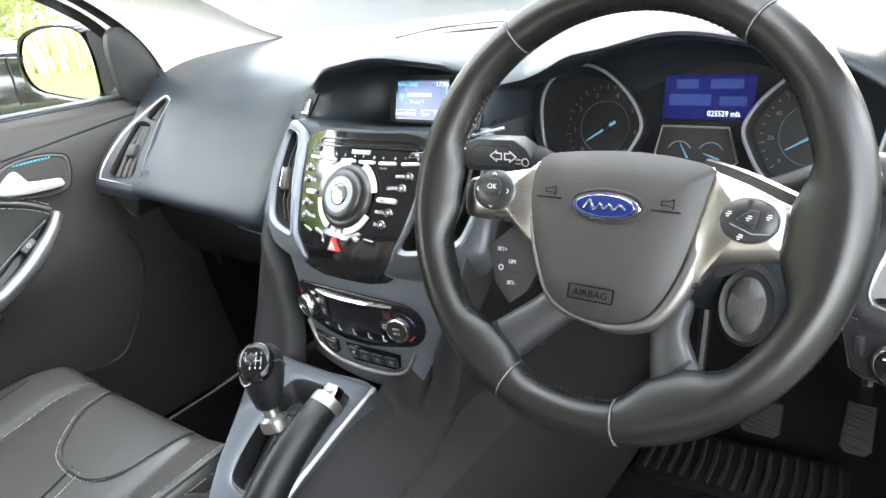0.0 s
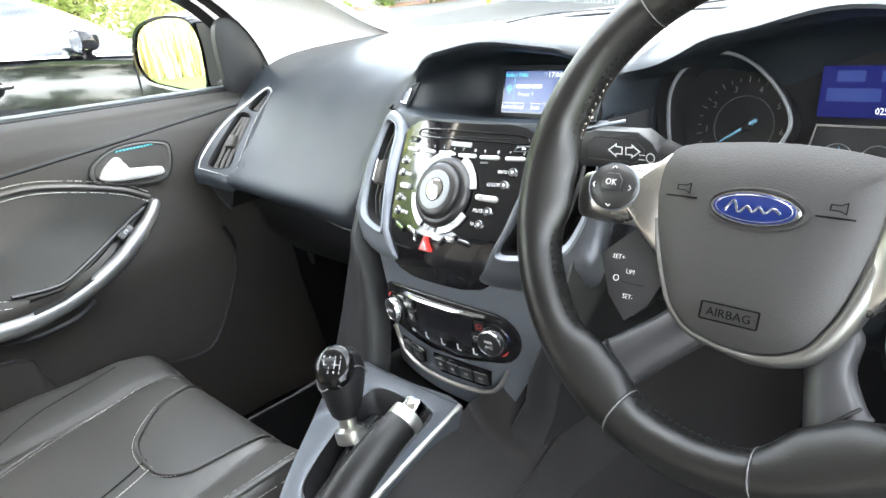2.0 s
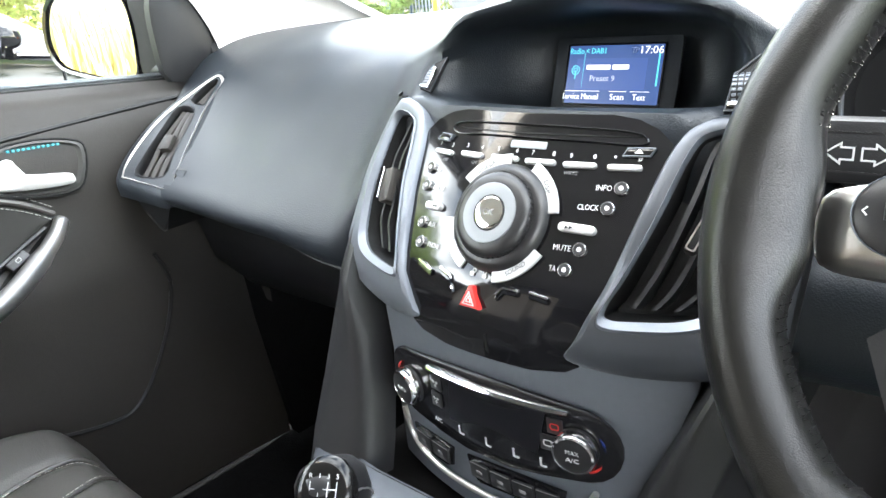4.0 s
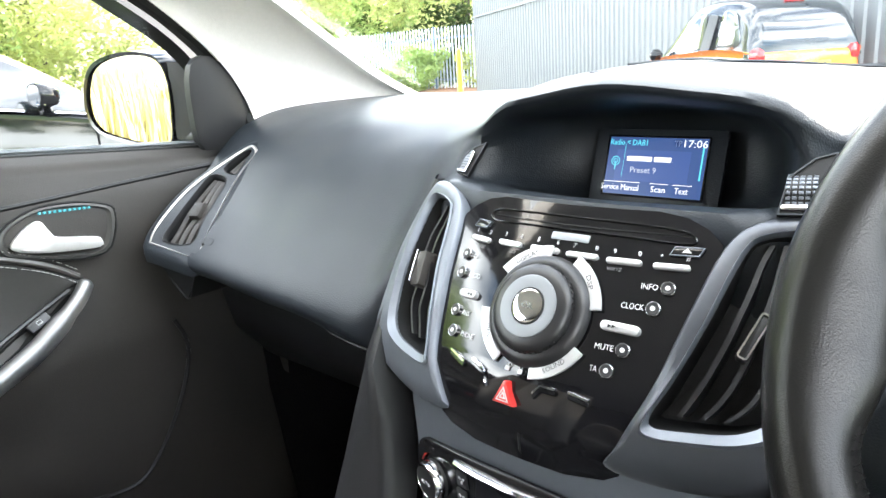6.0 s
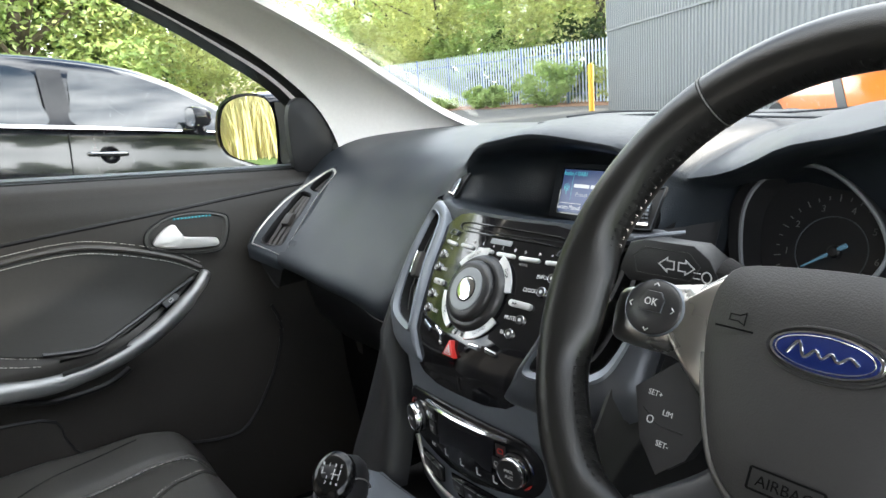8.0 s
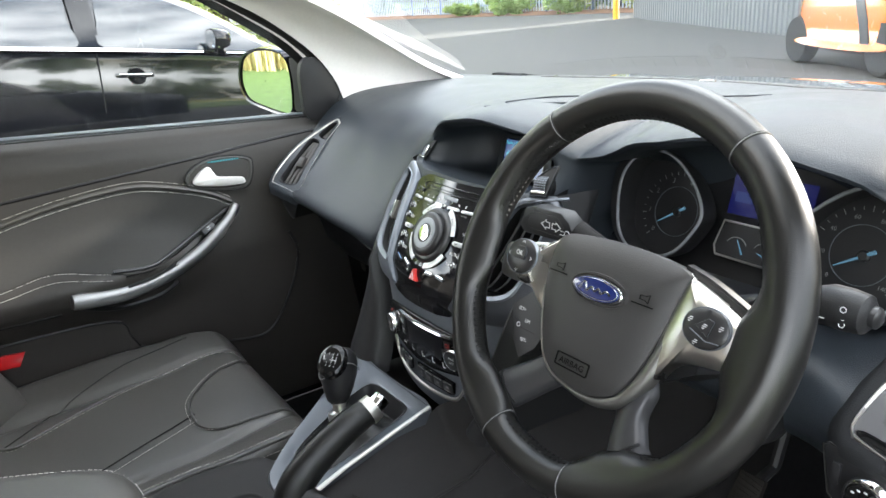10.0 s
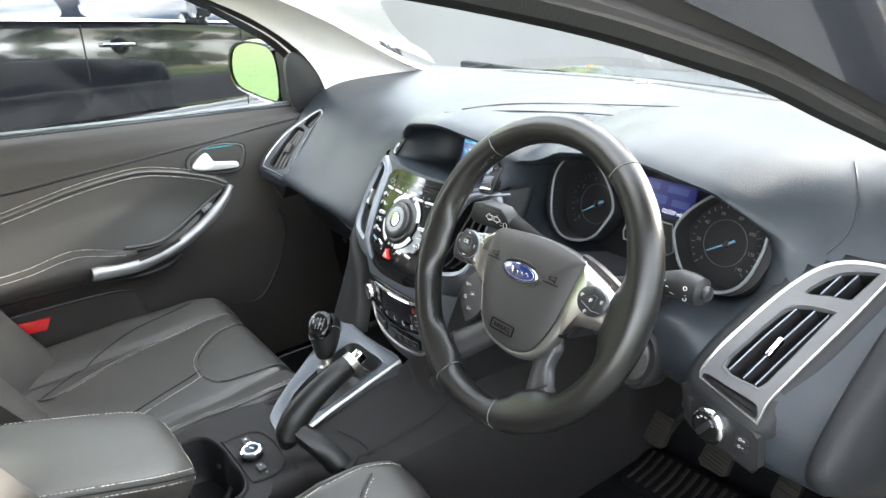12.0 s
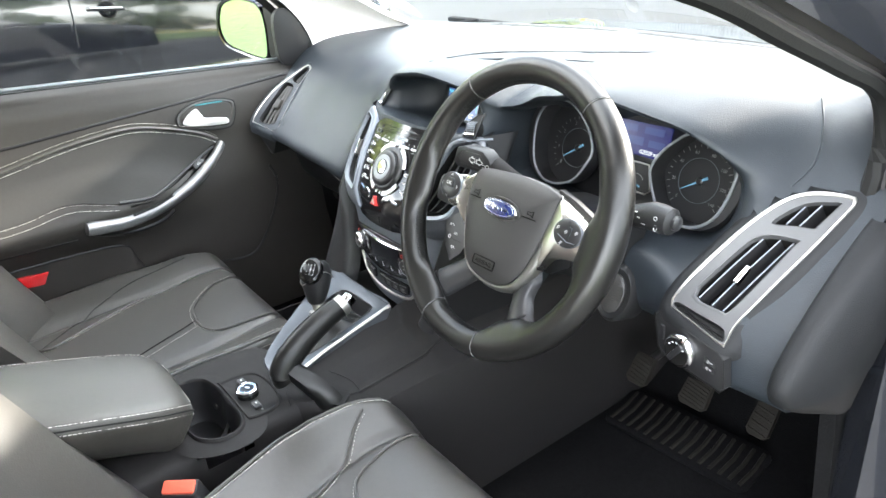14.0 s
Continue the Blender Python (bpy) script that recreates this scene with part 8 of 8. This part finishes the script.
# ---- seats ----
def seat(s):
    cx = s * .372
    base = thing("car_seat", (cx, -.5, .28), "black leather sports seat with white stitched seams", "seat", "front seats")

    def top(u, y):
        """Cushion height; u runs from -1 (door side) to 1 (console side)."""
        f = min(max((y + .235) / -.06, 0), 1)
        z = .548 - .018 * min(max((-.45 - y) / .4, 0), 1) + .012 * math.exp(-((y + .28) / .07) ** 2)
        b = max(0, (abs(u) - .60) / .40)
        z += (.075 if s > 0 and u > 0 else .045) * (b ** 1.3) * (.35 + .65 * min(1, max(0, (-.22 - y) / .2)))
        z -= .07 * max(0, (abs(u) - .90) / .10) ** 2
        z -= .06 * max(0, (y + .25) / .05) ** 2
        seam = .006 * math.exp(-((abs(u) - .60) / .035) ** 2)
        return z - seam
    ys = list(np.linspace(-.198, -.27, 12)) + list(np.linspace(-.285, -.92, 44))
    us = np.linspace(-1, 1, 81)

    def edge(y):
        if s > 0:
            return .222 - .33 * min(.24, max(0, -.36 - y)) - .030 * max(0, (y + .30) / .10) ** 1.5
        return .262 - .030 * max(0, (y + .30) / .10) ** 1.5
    rows = []
    for y in ys:
        rows.append([V(cx - s * u * edge(y), y, top(u, y)) for u in us])
    front = [[V(p.x, -.20 - .012 * (k / 4) ** 2, p.z - .03 * k) for p in rows[0]] for k in range(5, 0, -1)]
    body = loft(front + rows)
    part("cushion", body, M_LEATH, base, "black grained leather cushion", sharp=1.5)
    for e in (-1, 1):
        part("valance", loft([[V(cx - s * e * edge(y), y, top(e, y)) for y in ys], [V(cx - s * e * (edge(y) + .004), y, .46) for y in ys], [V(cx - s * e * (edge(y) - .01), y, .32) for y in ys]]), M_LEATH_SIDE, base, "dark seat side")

    def on(u, y, lift=.0026):
        return V(cx - s * u * edge(y), y, top(u, y) + lift)
    # piping and seams
    door_way = catmull([(-.62, -.222), (-.60, -.30), (-.56, -.40), (-.45, -.51), (-.34, -.59), (-.30, -.625), (-.34, -.645)], 8)
    ways = [(door_way, 1)]
    if s > 0:
        ways.append((catmull([(.84, -.285), (.76, -.31), (.62, -.345), (.53, -.39), (.47, -.47), (.45, -.60), (.46, -.88)], 8), -1))
    for way, e in ways:
        part("piping", tube([on(p.x, p.y, .003) for p in way], .0026, 6), M_LEATH, base)
        stitches([on(p.x + e * .028, p.y, .0012) for p in way], base, r=.0005)
    tip = catmull([(-.34, -.645), (-.50, -.585), (-.66, -.52), (-.80, -.42), (-.86, -.30)], 8)
    part("seam", tube([on(p.x, p.y, .001) for p in tip], .0012, 5), M_SEAL, base)
    shoe = catmull([(-.36, -.225), (-.30, -.265), (-.26, -.295), (-.13, -.340), (.0, -.363), (.185, -.371), (.33, -.367), (.44, -.345), (.50, -.295), (.55, -.235)], 6)
    part("piping", tube([on(p.x, p.y, .0022) for p in shoe], .0024, 6), M_LEATH, base)
    stitches([on(p.x - .012, p.y - .006, .0014) for p in shoe], base, r=.0005)
    mid = [on(.14 + .20 * min(1.5, k * .25), -.366 - .037 * k, .0012) for k in range(13)]
    part("seam", tube(mid, .0012, 5), M_SEAL, base)
    stitches([on(.23 + .20 * min(1.5, k * .25), -.368 - .037 * k, .0012) for k in range(13)], base)
    part("rim_piping", tube([on(.925, y, .0016) for y in np.linspace(-.232, -.86, 40)], .0024, 6), M_LEATH, base)
    stitches([on(.955, y, .0012) for y in np.linspace(-.235, -.86, 60)], base)
    stitches([on(.895, y, .0014) for y in np.linspace(-.235, -.86, 60)], base)
    # backrest, leaning back, with side bolsters
    rows = []
    for k in range(14):
        t = k / 13
        y0, z0 = lerp(-.76, -.98, t), lerp(.50, 1.10, t)
        w = .255 - .06 * max(0, t - .6) - .02 * abs(t - .4)
        row = []
        for u in np.linspace(-1, 1, 25):
            b = max(0, (abs(u) - .55) / .45)
            fwd = .19 * b ** 1.2 * (1 - .5 * t) - .05 * max(0, (abs(u) - .88) / .12) ** 2
            row.append(V(cx - s * u * w, y0 + fwd - .03 * (1 - u * u), z0))
        rows.append(row)
    part("backrest", thick(loft(rows), .05), M_LEATH, base, "black leather backrest with raised bolsters", sharp=1.5)
    for e in (-1, 1):
        ln = []
        for k in range(1, 13):
            r = rows[k]
            p = r[21].lerp(r[22], .5) if e > 0 else r[2].lerp(r[3], .5)
            ln.append(p + V(0, .0025, .001))
        part("piping", tube(ln, .0028, 6), M_LEATH, base)
        stitches([p + V(0, .004, .0) for p in ln], base, lift=(0, .001, 0))
    part("headrest", xf(box(.26, .10, .18, .04), Matrix.Translation((cx, -1.07, 1.22))), M_LEATH, base)
    return base


seat(-1)
seat(1)
BK = thing("belt_buckle", (.205, -.57, .56), "black seat belt buckle with a red release button", "belt buckle")
bm_ = frame_at(V(.206, -.568, .624), V(.62, .78, 0), V(.3, -.25, .9))
part("housing", xf(box(.050, .026, .06, .006, (0, 0, -.034)), bm_), M_TRIM, BK)
part("release_button", xf(box(.042, .018, .006, .003, (0, 0, -.003)), bm_), mat("faded_red_plastic", (.62, .10, .06), .4), BK, "red release button")

# ---- passenger door ----
DOOR = thing("door_1", (-.72, -.45, .30), "closed passenger door lined in dark moulded trim", "door", kind="structure")


def belt(y):
    return .943 - (y - .1) * .068


def door_x(y, z):
    b = belt(y)
    x = table(z, [.30, .42, .52, .60, .66, .70, .74, .80, .86, b - .05, b - .015, b], [-.715, -.705, -.695, -.690, -.688, -.686, -.690, -.698, -.703, -.706, -.715, -.738])
    back = min(max((-.10 - y) / .35, 0), 1)
    back = back * back * (3 - 2 * back)
    zc = .705 + .02 * back
    x += .085 * back * math.exp(-((z - zc) / (.045 if z > zc else .075)) ** 2)
    x += .010 * math.exp(-((y + .15) / .12) ** 2) * math.exp(-((z - .86) / .05) ** 2)
    x += .012 * max(0, (y - .02) / .12)
    return x


ys_ = np.linspace(.155, -1.06, 62)
rows = []
for y in ys_:
    b = belt(y)
    zs = list(np.linspace(.30, .60, 10)) + list(np.linspace(.615, .80, 20)) + list(np.linspace(.81, b - .06, 7)) + list(np.linspace(b - .05, b, 7))
    rows.append([V(door_x(y, z), y, z) for z in zs])
part("lining", thick(loft(rows), .012), M_DOOR, DOOR, "dark door moulding", sharp=.9)


def dp(y, z, off=.0):
    return V(door_x(y, z) + off, y, z)


part("belt_strip", tube([V(-.744, y, belt(y) - .001) for y in np.linspace(.11, -1.05, 20)], .0045, 8), M_SEAL, DOOR)
part("belt_chrome", tube([V(-.758, y, belt(y) + .006) for y in np.linspace(.11, -1.05, 20)], .0045, 6), M_FRAME, DOOR, "bright outer window strip")
part("belt_crease", tube([dp(y, belt(y) - lerp(.022, .105, min(1, (.1 - y) / .68)), -.001) for y in np.linspace(.08, -.95, 24)], .0035, 6), M_TRIM, DOOR)
# stitched leather pad
padline = catmull([(-.95, .80), (-.75, .818), (-.60, .838), (-.46, .862), (-.335, .871), (-.26, .858), (-.18, .830), (-.135, .802)], 6)
low = catmull([(-.95, .735), (-.75, .745), (-.60, .748), (-.50, .757), (-.42, .742), (-.33, .722), (-.22, .752), (-.140, .795)], 6)
rows = []
for k in range(9):
    t = k / 8
    rows.append([dp(lerp(a.x, b.x, t), lerp(a.y, b.y, t), .004 * math.sin(t * math.pi) + .0035) for a, b in zip(padline, low)])
part("leather_pad", loft(rows), M_SOFTPAD, DOOR, "black leather door pad", sharp=1.5)
part("pad_piping", tube([dp(p.x, p.y + .002, .005) for p in padline], .0045, 8), M_LEATH, DOOR)
stitches([dp(p.x, p.y + .0105, .004) for p in padline], DOOR, r=.00045, lift=(.0022, 0, 0.0014))
stitches([dp(p.x, p.y - .0085, .006) for p in padline], DOOR, r=.00045, lift=(.0034, 0, 0.0014))
stitches([dp(p.x, p.y - .002, .004) for p in low if p.x < -.40], DOOR, lift=(.002, 0, .001))
stitches([dp(p.x, p.y - .012, .004) for p in low if p.x < -.40], DOOR, lift=(.003, 0, .001))
# silver pull handle and its pocket
pull = catmull([V(-.690, -.126, .796), V(-.677, -.150, .772), V(-.660, -.215, .728), V(-.640, -.30, .698), V(-.618, -.39, .692), V(-.600, -.480, .706)], 5)
part("pull_handle", tube(pull, [.006] + [.0095] * 6 + [.0120] * 12 + [.0135] * 4 + [.0140, .0140, .0120], 12, flat=1.15), mat("pull_silver", (.26, .26, .26), .42, .8, grain=.0006, bump=.04, var=.05, stain=.06), DOOR, "satin silver door pull")
rows = []
for t in (0, .2, .5, .8, 1):
    rows.append([dp(y, lerp(a, b, t), .0075 - .012 * math.sin(t * math.pi)) for y, a, b in ((-.150, .787, .782), (-.185, .770, .755), (-.225, .752, .732), (-.275, .735, .714), (-.33, .722, .705), (-.38, .728, .702))])
# Shallow sheet: the recess's shade is put into its black colour.
part("pull_pocket", loft(rows), M_SEAL, DOOR, "shallow pocket behind the pull, blackened for its shade")
part("pocket_rim", tube(catmull([dp(y, z, .008) for y, z in ((-.150, .790), (-.185, .774), (-.225, .757), (-.275, .741), (-.33, .730), (-.40, .740))], 4), .0032, 6), M_BUTTON, DOOR)
swm = frame_at(dp(-.196, .760, .010), V(0, -.83, -.5), V(.85, 0, .5))
part("window_switch", xf(prism(rrect(.030, .013, .003), .006, .002), swm), M_BUTTON, DOOR)
part("switch_mark", xf(band(rrect(.007, .005, .001), .0006, .0004), swm @ Matrix.Translation((0, 0, .0062))), M_MARK, DOOR)
part("grab_pocket", tube(catmull([dp(-.47, .688, .004), dp(-.40, .655, .0), dp(-.32, .655, .0), dp(-.28, .675, .0)], 6), .006, 8), M_TRIM, DOOR)
part("arm_underside", tube(catmull([dp(-1.0, .690, -.004), dp(-.75, .690, -.004), dp(-.50, .680, -.002)], 6), .004, 6), M_SEAL, DOOR)
# inner release lever in its bezel
bez = [(-.219, .862), (-.214, .878), (-.196, .891), (-.165, .901), (-.120, .900), (-.082, .890), (-.074, .878), (-.080, .850), (-.096, .828), (-.14, .829), (-.195, .843), (-.213, .850)]
bz_ = catmull(bez, 3, True)
bc = sum(bz_, Vector((0, 0))) / len(bz_)
part("release_bezel", loft([[dp(p.x, p.y, -.002) for p in bz_], [dp(p.x, p.y, .006) for p in bz_], [dp(lerp(bc.x, p.x, .92), lerp(bc.y, p.y, .88), .007) for p in bz_], [dp(lerp(bc.x, p.x, .85), lerp(bc.y, p.y, .80), .001) for p in bz_], [dp(lerp(bc.x, p.x, .80), lerp(bc.y, p.y, .74), -.0005) for p in bz_]], ring=True), mat("bezel_grey", (.055, .054, .051), .42, spec=.4), DOOR, "grey bezel of the door release")
part("release_cup", loft([[dp(lerp(bc.x, p.x, .86), lerp(bc.y, p.y, .82), .003) for p in bz_], [dp(lerp(bc.x, p.x, .3), lerp(bc.y, p.y, .3), .0015) for p in bz_]], ring=True, caps=True), M_DOOR, DOOR)
part("bezel_gap", tube([dp(p.x, p.y, .0062) for p in bz_], .0016, 5, closed=True), M_SEAL, DOOR)
lv = [(-.206, .858), (-.196, .872), (-.176, .884), (-.166, .882), (-.164, .868), (-.150, .861), (-.108, .853), (-.100, .848), (-.103, .838), (-.150, .842), (-.190, .849)]
lv_ = catmull(lv, 3, True)
lc = sum(lv_, Vector((0, 0))) / len(lv_)
part("release_lever", loft([[dp(p.x, p.y, .004) for p in lv_], [dp(p.x, p.y, .010) for p in lv_], [dp(lerp(lc.x, p.x, .9), lerp(lc.y, p.y, .8), .013) for p in lv_], [dp(lerp(lc.x, p.x, .1), lerp(lc.y, p.y, .1), .014) for p in lv_]], ring=True, caps=True), mat("pale_satin_lever", (.66, .65, .63), .4, .25, spec=.5), DOOR, "silver door release lever")
M_COURTESY = glow("cyan_light", (.1, .5, .6), .3)
for k in range(11):
    y = lerp(-.165, -.105, k / 10)
    part("courtesy_light", xf(box(.0035, .0035, .003, .001), Matrix.Translation(dp(y, .8935 - (y + .17) * .05, .004))), M_COURTESY, DOOR, "small blue courtesy lamp")
# lower map pocket panel
lp = catmull([(-.02, .71), (-.005, .66), (-.03, .58), (-.085, .495), (-.14, .482), (-.25, .510), (-.36, .537), (-.385, .57), (-.415, .620), (-.60, .635), (-.95, .64)], 4)
part("pocket_edge", tube([dp(p.x, p.y, .001) for p in lp], .0035, 6), M_TRIM, DOOR)
part("pocket_panel", loft([[dp(p.x, lerp(p.y, .34, t), .010 + .018 * math.sin(t * math.pi)) for p in lp[22:]] for t in (0, .15, .5, 1)]), M_DOOR, DOOR, "door pocket front", sharp=1.2)
rl = frame_at(dp(-.605, .613, .03), V(0, -1, .15), V(1, 0, .1))
part("warning_lens", xf(prism([(-.032, -.013), (.030, -.010), (.022, .016), (-.022, .014)][::1], .008, .003), rl), M_REDLENS, DOOR, "red door warning reflector")

# ---- driver's door, standing open ----
DD = thing("door_2", (.80, .22, .30), "driver door standing wide open", "door", kind="structure")
dm = Matrix.Translation((.80, .22, 0)) @ Matrix.Rotation(radians(-24), 4, "Z")
rows = [[dm @ V(x, y, z) for y, z in ((-.05, .30), (-.075, .45), (-.06, .60), (-.085, .70), (-.055, .85), (-.045, .95), (.0, .955), (.045, .90), (.06, .70), (.05, .45), (.03, .28))] for x in (.0, .06, .3, .6, .9, 1.06, 1.10)]
part("lining", loft([catmull(r, 2, True) for r in rows], ring=True, caps=True), M_DOOR, DD, "dark door moulding", sharp=1.0)
part("window_frame", tube([dm @ V(x, 0, z) for x, z in ((.02, .95), (.30, 1.14), (.62, 1.32), (.90, 1.38), (1.08, 1.38), (1.10, 1.2), (1.10, .95))], .028, 8), M_SEAL, DD)
gd = part("glass", loft([[dm @ V(x, .0, .94) for x in (.05, .35, .7, 1.09)], [dm @ V(x, .0, z) for x, z in ((.06, .96), (.35, 1.16), (.7, 1.33), (1.09, 1.37))]]), M_GLASS, DD)
gd.visible_shadow = False

# ---- passenger wing mirror ----
tri_o = [(.075, .942), (.150, .950), (.158, .985), (.145, 1.035), (.10, 1.075), (.068, 1.062), (.062, 1.0)]
tq = catmull(tri_o, 3, True)
tc = sum(tq, Vector((0, 0))) / len(tq)
solo("trim", loft([[V(-.715, p.x, p.y) for p in tq], [V(-.700, p.x, p.y) for p in tq], [V(-.697, lerp(tc.x, p.x, .9), lerp(tc.y, p.y, .9)) for p in tq], [V(-.6965, lerp(tc.x, p.x, .1), lerp(tc.y, p.y, .1)) for p in tq]], ring=True, caps=True), M_TRIM, "black mirror mounting triangle", kind="structure")
WM_ = thing("wing_mirror", (-.92, .10, .93), "black passenger wing mirror reflecting a grass field", "mirror")
mq = [(p.x, p.y) for p in catmull([(-1.045, 1.000), (-1.038, 1.040), (-1.01, 1.072), (-.95, 1.086), (-.88, 1.086), (-.832, 1.074), (-.815, 1.04), (-.818, .98), (-.828, .950), (-.86, .942), (-.95, .953), (-1.02, .968)], 3, True)]
mcx, mcz = -.93, 1.015


def my(x, off):
    return .072 + (x + .93) * .16 + off


part("housing", loft([[V(p[0], my(p[0], -.004), p[1]) for p in mq], [V(lerp(mcx, p[0], 1.06), my(p[0], -.006), lerp(mcz, p[1], 1.08)) for p in mq], [V(lerp(mcx, p[0], 1.09), my(p[0], .02), lerp(mcz, p[1], 1.12)) for p in mq], [V(lerp(mcx, p[0], .95), my(p[0], .075), lerp(mcz, p[1], .95)) for p in mq], [V(lerp(mcx, p[0], .5), my(p[0], .105), lerp(mcz, p[1], .5)) for p in mq]], ring=True, caps=False), M_PIANO, WM_, "gloss black mirror housing")
part("glass", loft([[V(p[0], my(p[0], .0), p[1]) for p in mq], [V(lerp(mcx, p[0], .02), my(lerp(mcx, p[0], .02), .0), lerp(mcz, p[1], .02)) for p in mq]], ring=True, caps=False), M_MIRROR, WM_, "silvered mirror glass", smooth=False)
part("inner_cheek", loft([[V(-.812, .088, .955), V(-.808, .088, 1.072)], [V(-.785, .10, .950), V(-.78, .10, 1.07)], [V(-.755, .13, .95), V(-.75, .13, 1.06)]]), M_TRIM, WM_)
part("arm", tube([V(-.83, .11, .955), V(-.78, .12, .955), V(-.72, .125, .96)], .022, 10), M_TRIM, WM_)

# side glass of the passenger door
gw = solo("window_2", loft([[V(-.752, .11, .95), V(-.735, .02, 1.14), V(-.722, -.13, 1.235)], [V(-.752, -.2, .955), V(-.735, -.22, 1.14), V(-.712, -.25, 1.285)], [V(-.752, -.6, .98), V(-.730, -.6, 1.18), V(-.695, -.6, 1.37)], [V(-.752, -1.06, 1.0), V(-.73, -1.06, 1.2), V(-.69, -1.06, 1.385)]]), M_GLASS, "clear passenger door glass", kind="structure")
gw.visible_shadow = False

# ---- pedals and mat ----
def pedal(name, x, y, z, w, h, label, ribs=7):
    m = frame_at(V(x, y, z), V(1, 0, 0), V(.05, -.80, .60))
    base = thing(name, (x, y, z - h / 2), label, "pedal", "foot pedals")
    pad_ = part("pad", xf(prism([(-w / 2, -h / 2 + .008), (-w / 2 + .008, -h / 2), (w / 2 - .008, -h / 2), (w / 2, -h / 2 + .008), (w / 2 * .9, h / 2), (-w / 2 * .9, h / 2)], .012, .003), m), M_RUBBER, base)
    for k in range(ribs):
        part("rib", xf(box(w * .82, .0035, .003, .001), m @ Matrix.Translation((0, -h * .38 + k * h * .76 / (ribs - 1), .0125)) @ Matrix.Rotation(radians(-8), 4, "Z")), M_RUBBER, pad_)
    part("arm", tube([m @ V(0, h * .2, -.002), m @ V(0, h * .9, -.05), V(x, y + .14, z + .22)], .009, 8), M_TRIM, base)


pedal("clutch_pedal", .284, .262, .445, .044, .060, "worn ribbed rubber clutch pedal")
pedal("brake_pedal", .390, .284, .435, .056, .050, "worn ribbed rubber brake pedal")
pedal("accelerator_pedal", .512, .300, .445, .040, .070, "long rubber accelerator pedal", 5)
MAT = thing("footwell_mat", (.35, .30, .28), "ribbed black rubber heel mat in the driver's footwell", "mat")
mm_ = frame_at(V(.350, .315, .292), V(.98, .07, 0), V(0, -.15, 1))
part("base", xf(prism(rrect(.31, .115, .02), .008, .003), mm_), M_CARPET, MAT)
for k in range(15):
    part("rib", xf(tube([(-.14 + k * .02, -.045, .008), (-.136 + k * .02, 0, .0095), (-.14 + k * .02, .045, .008)], .0042, 6), mm_), M_RUBBER, MAT)
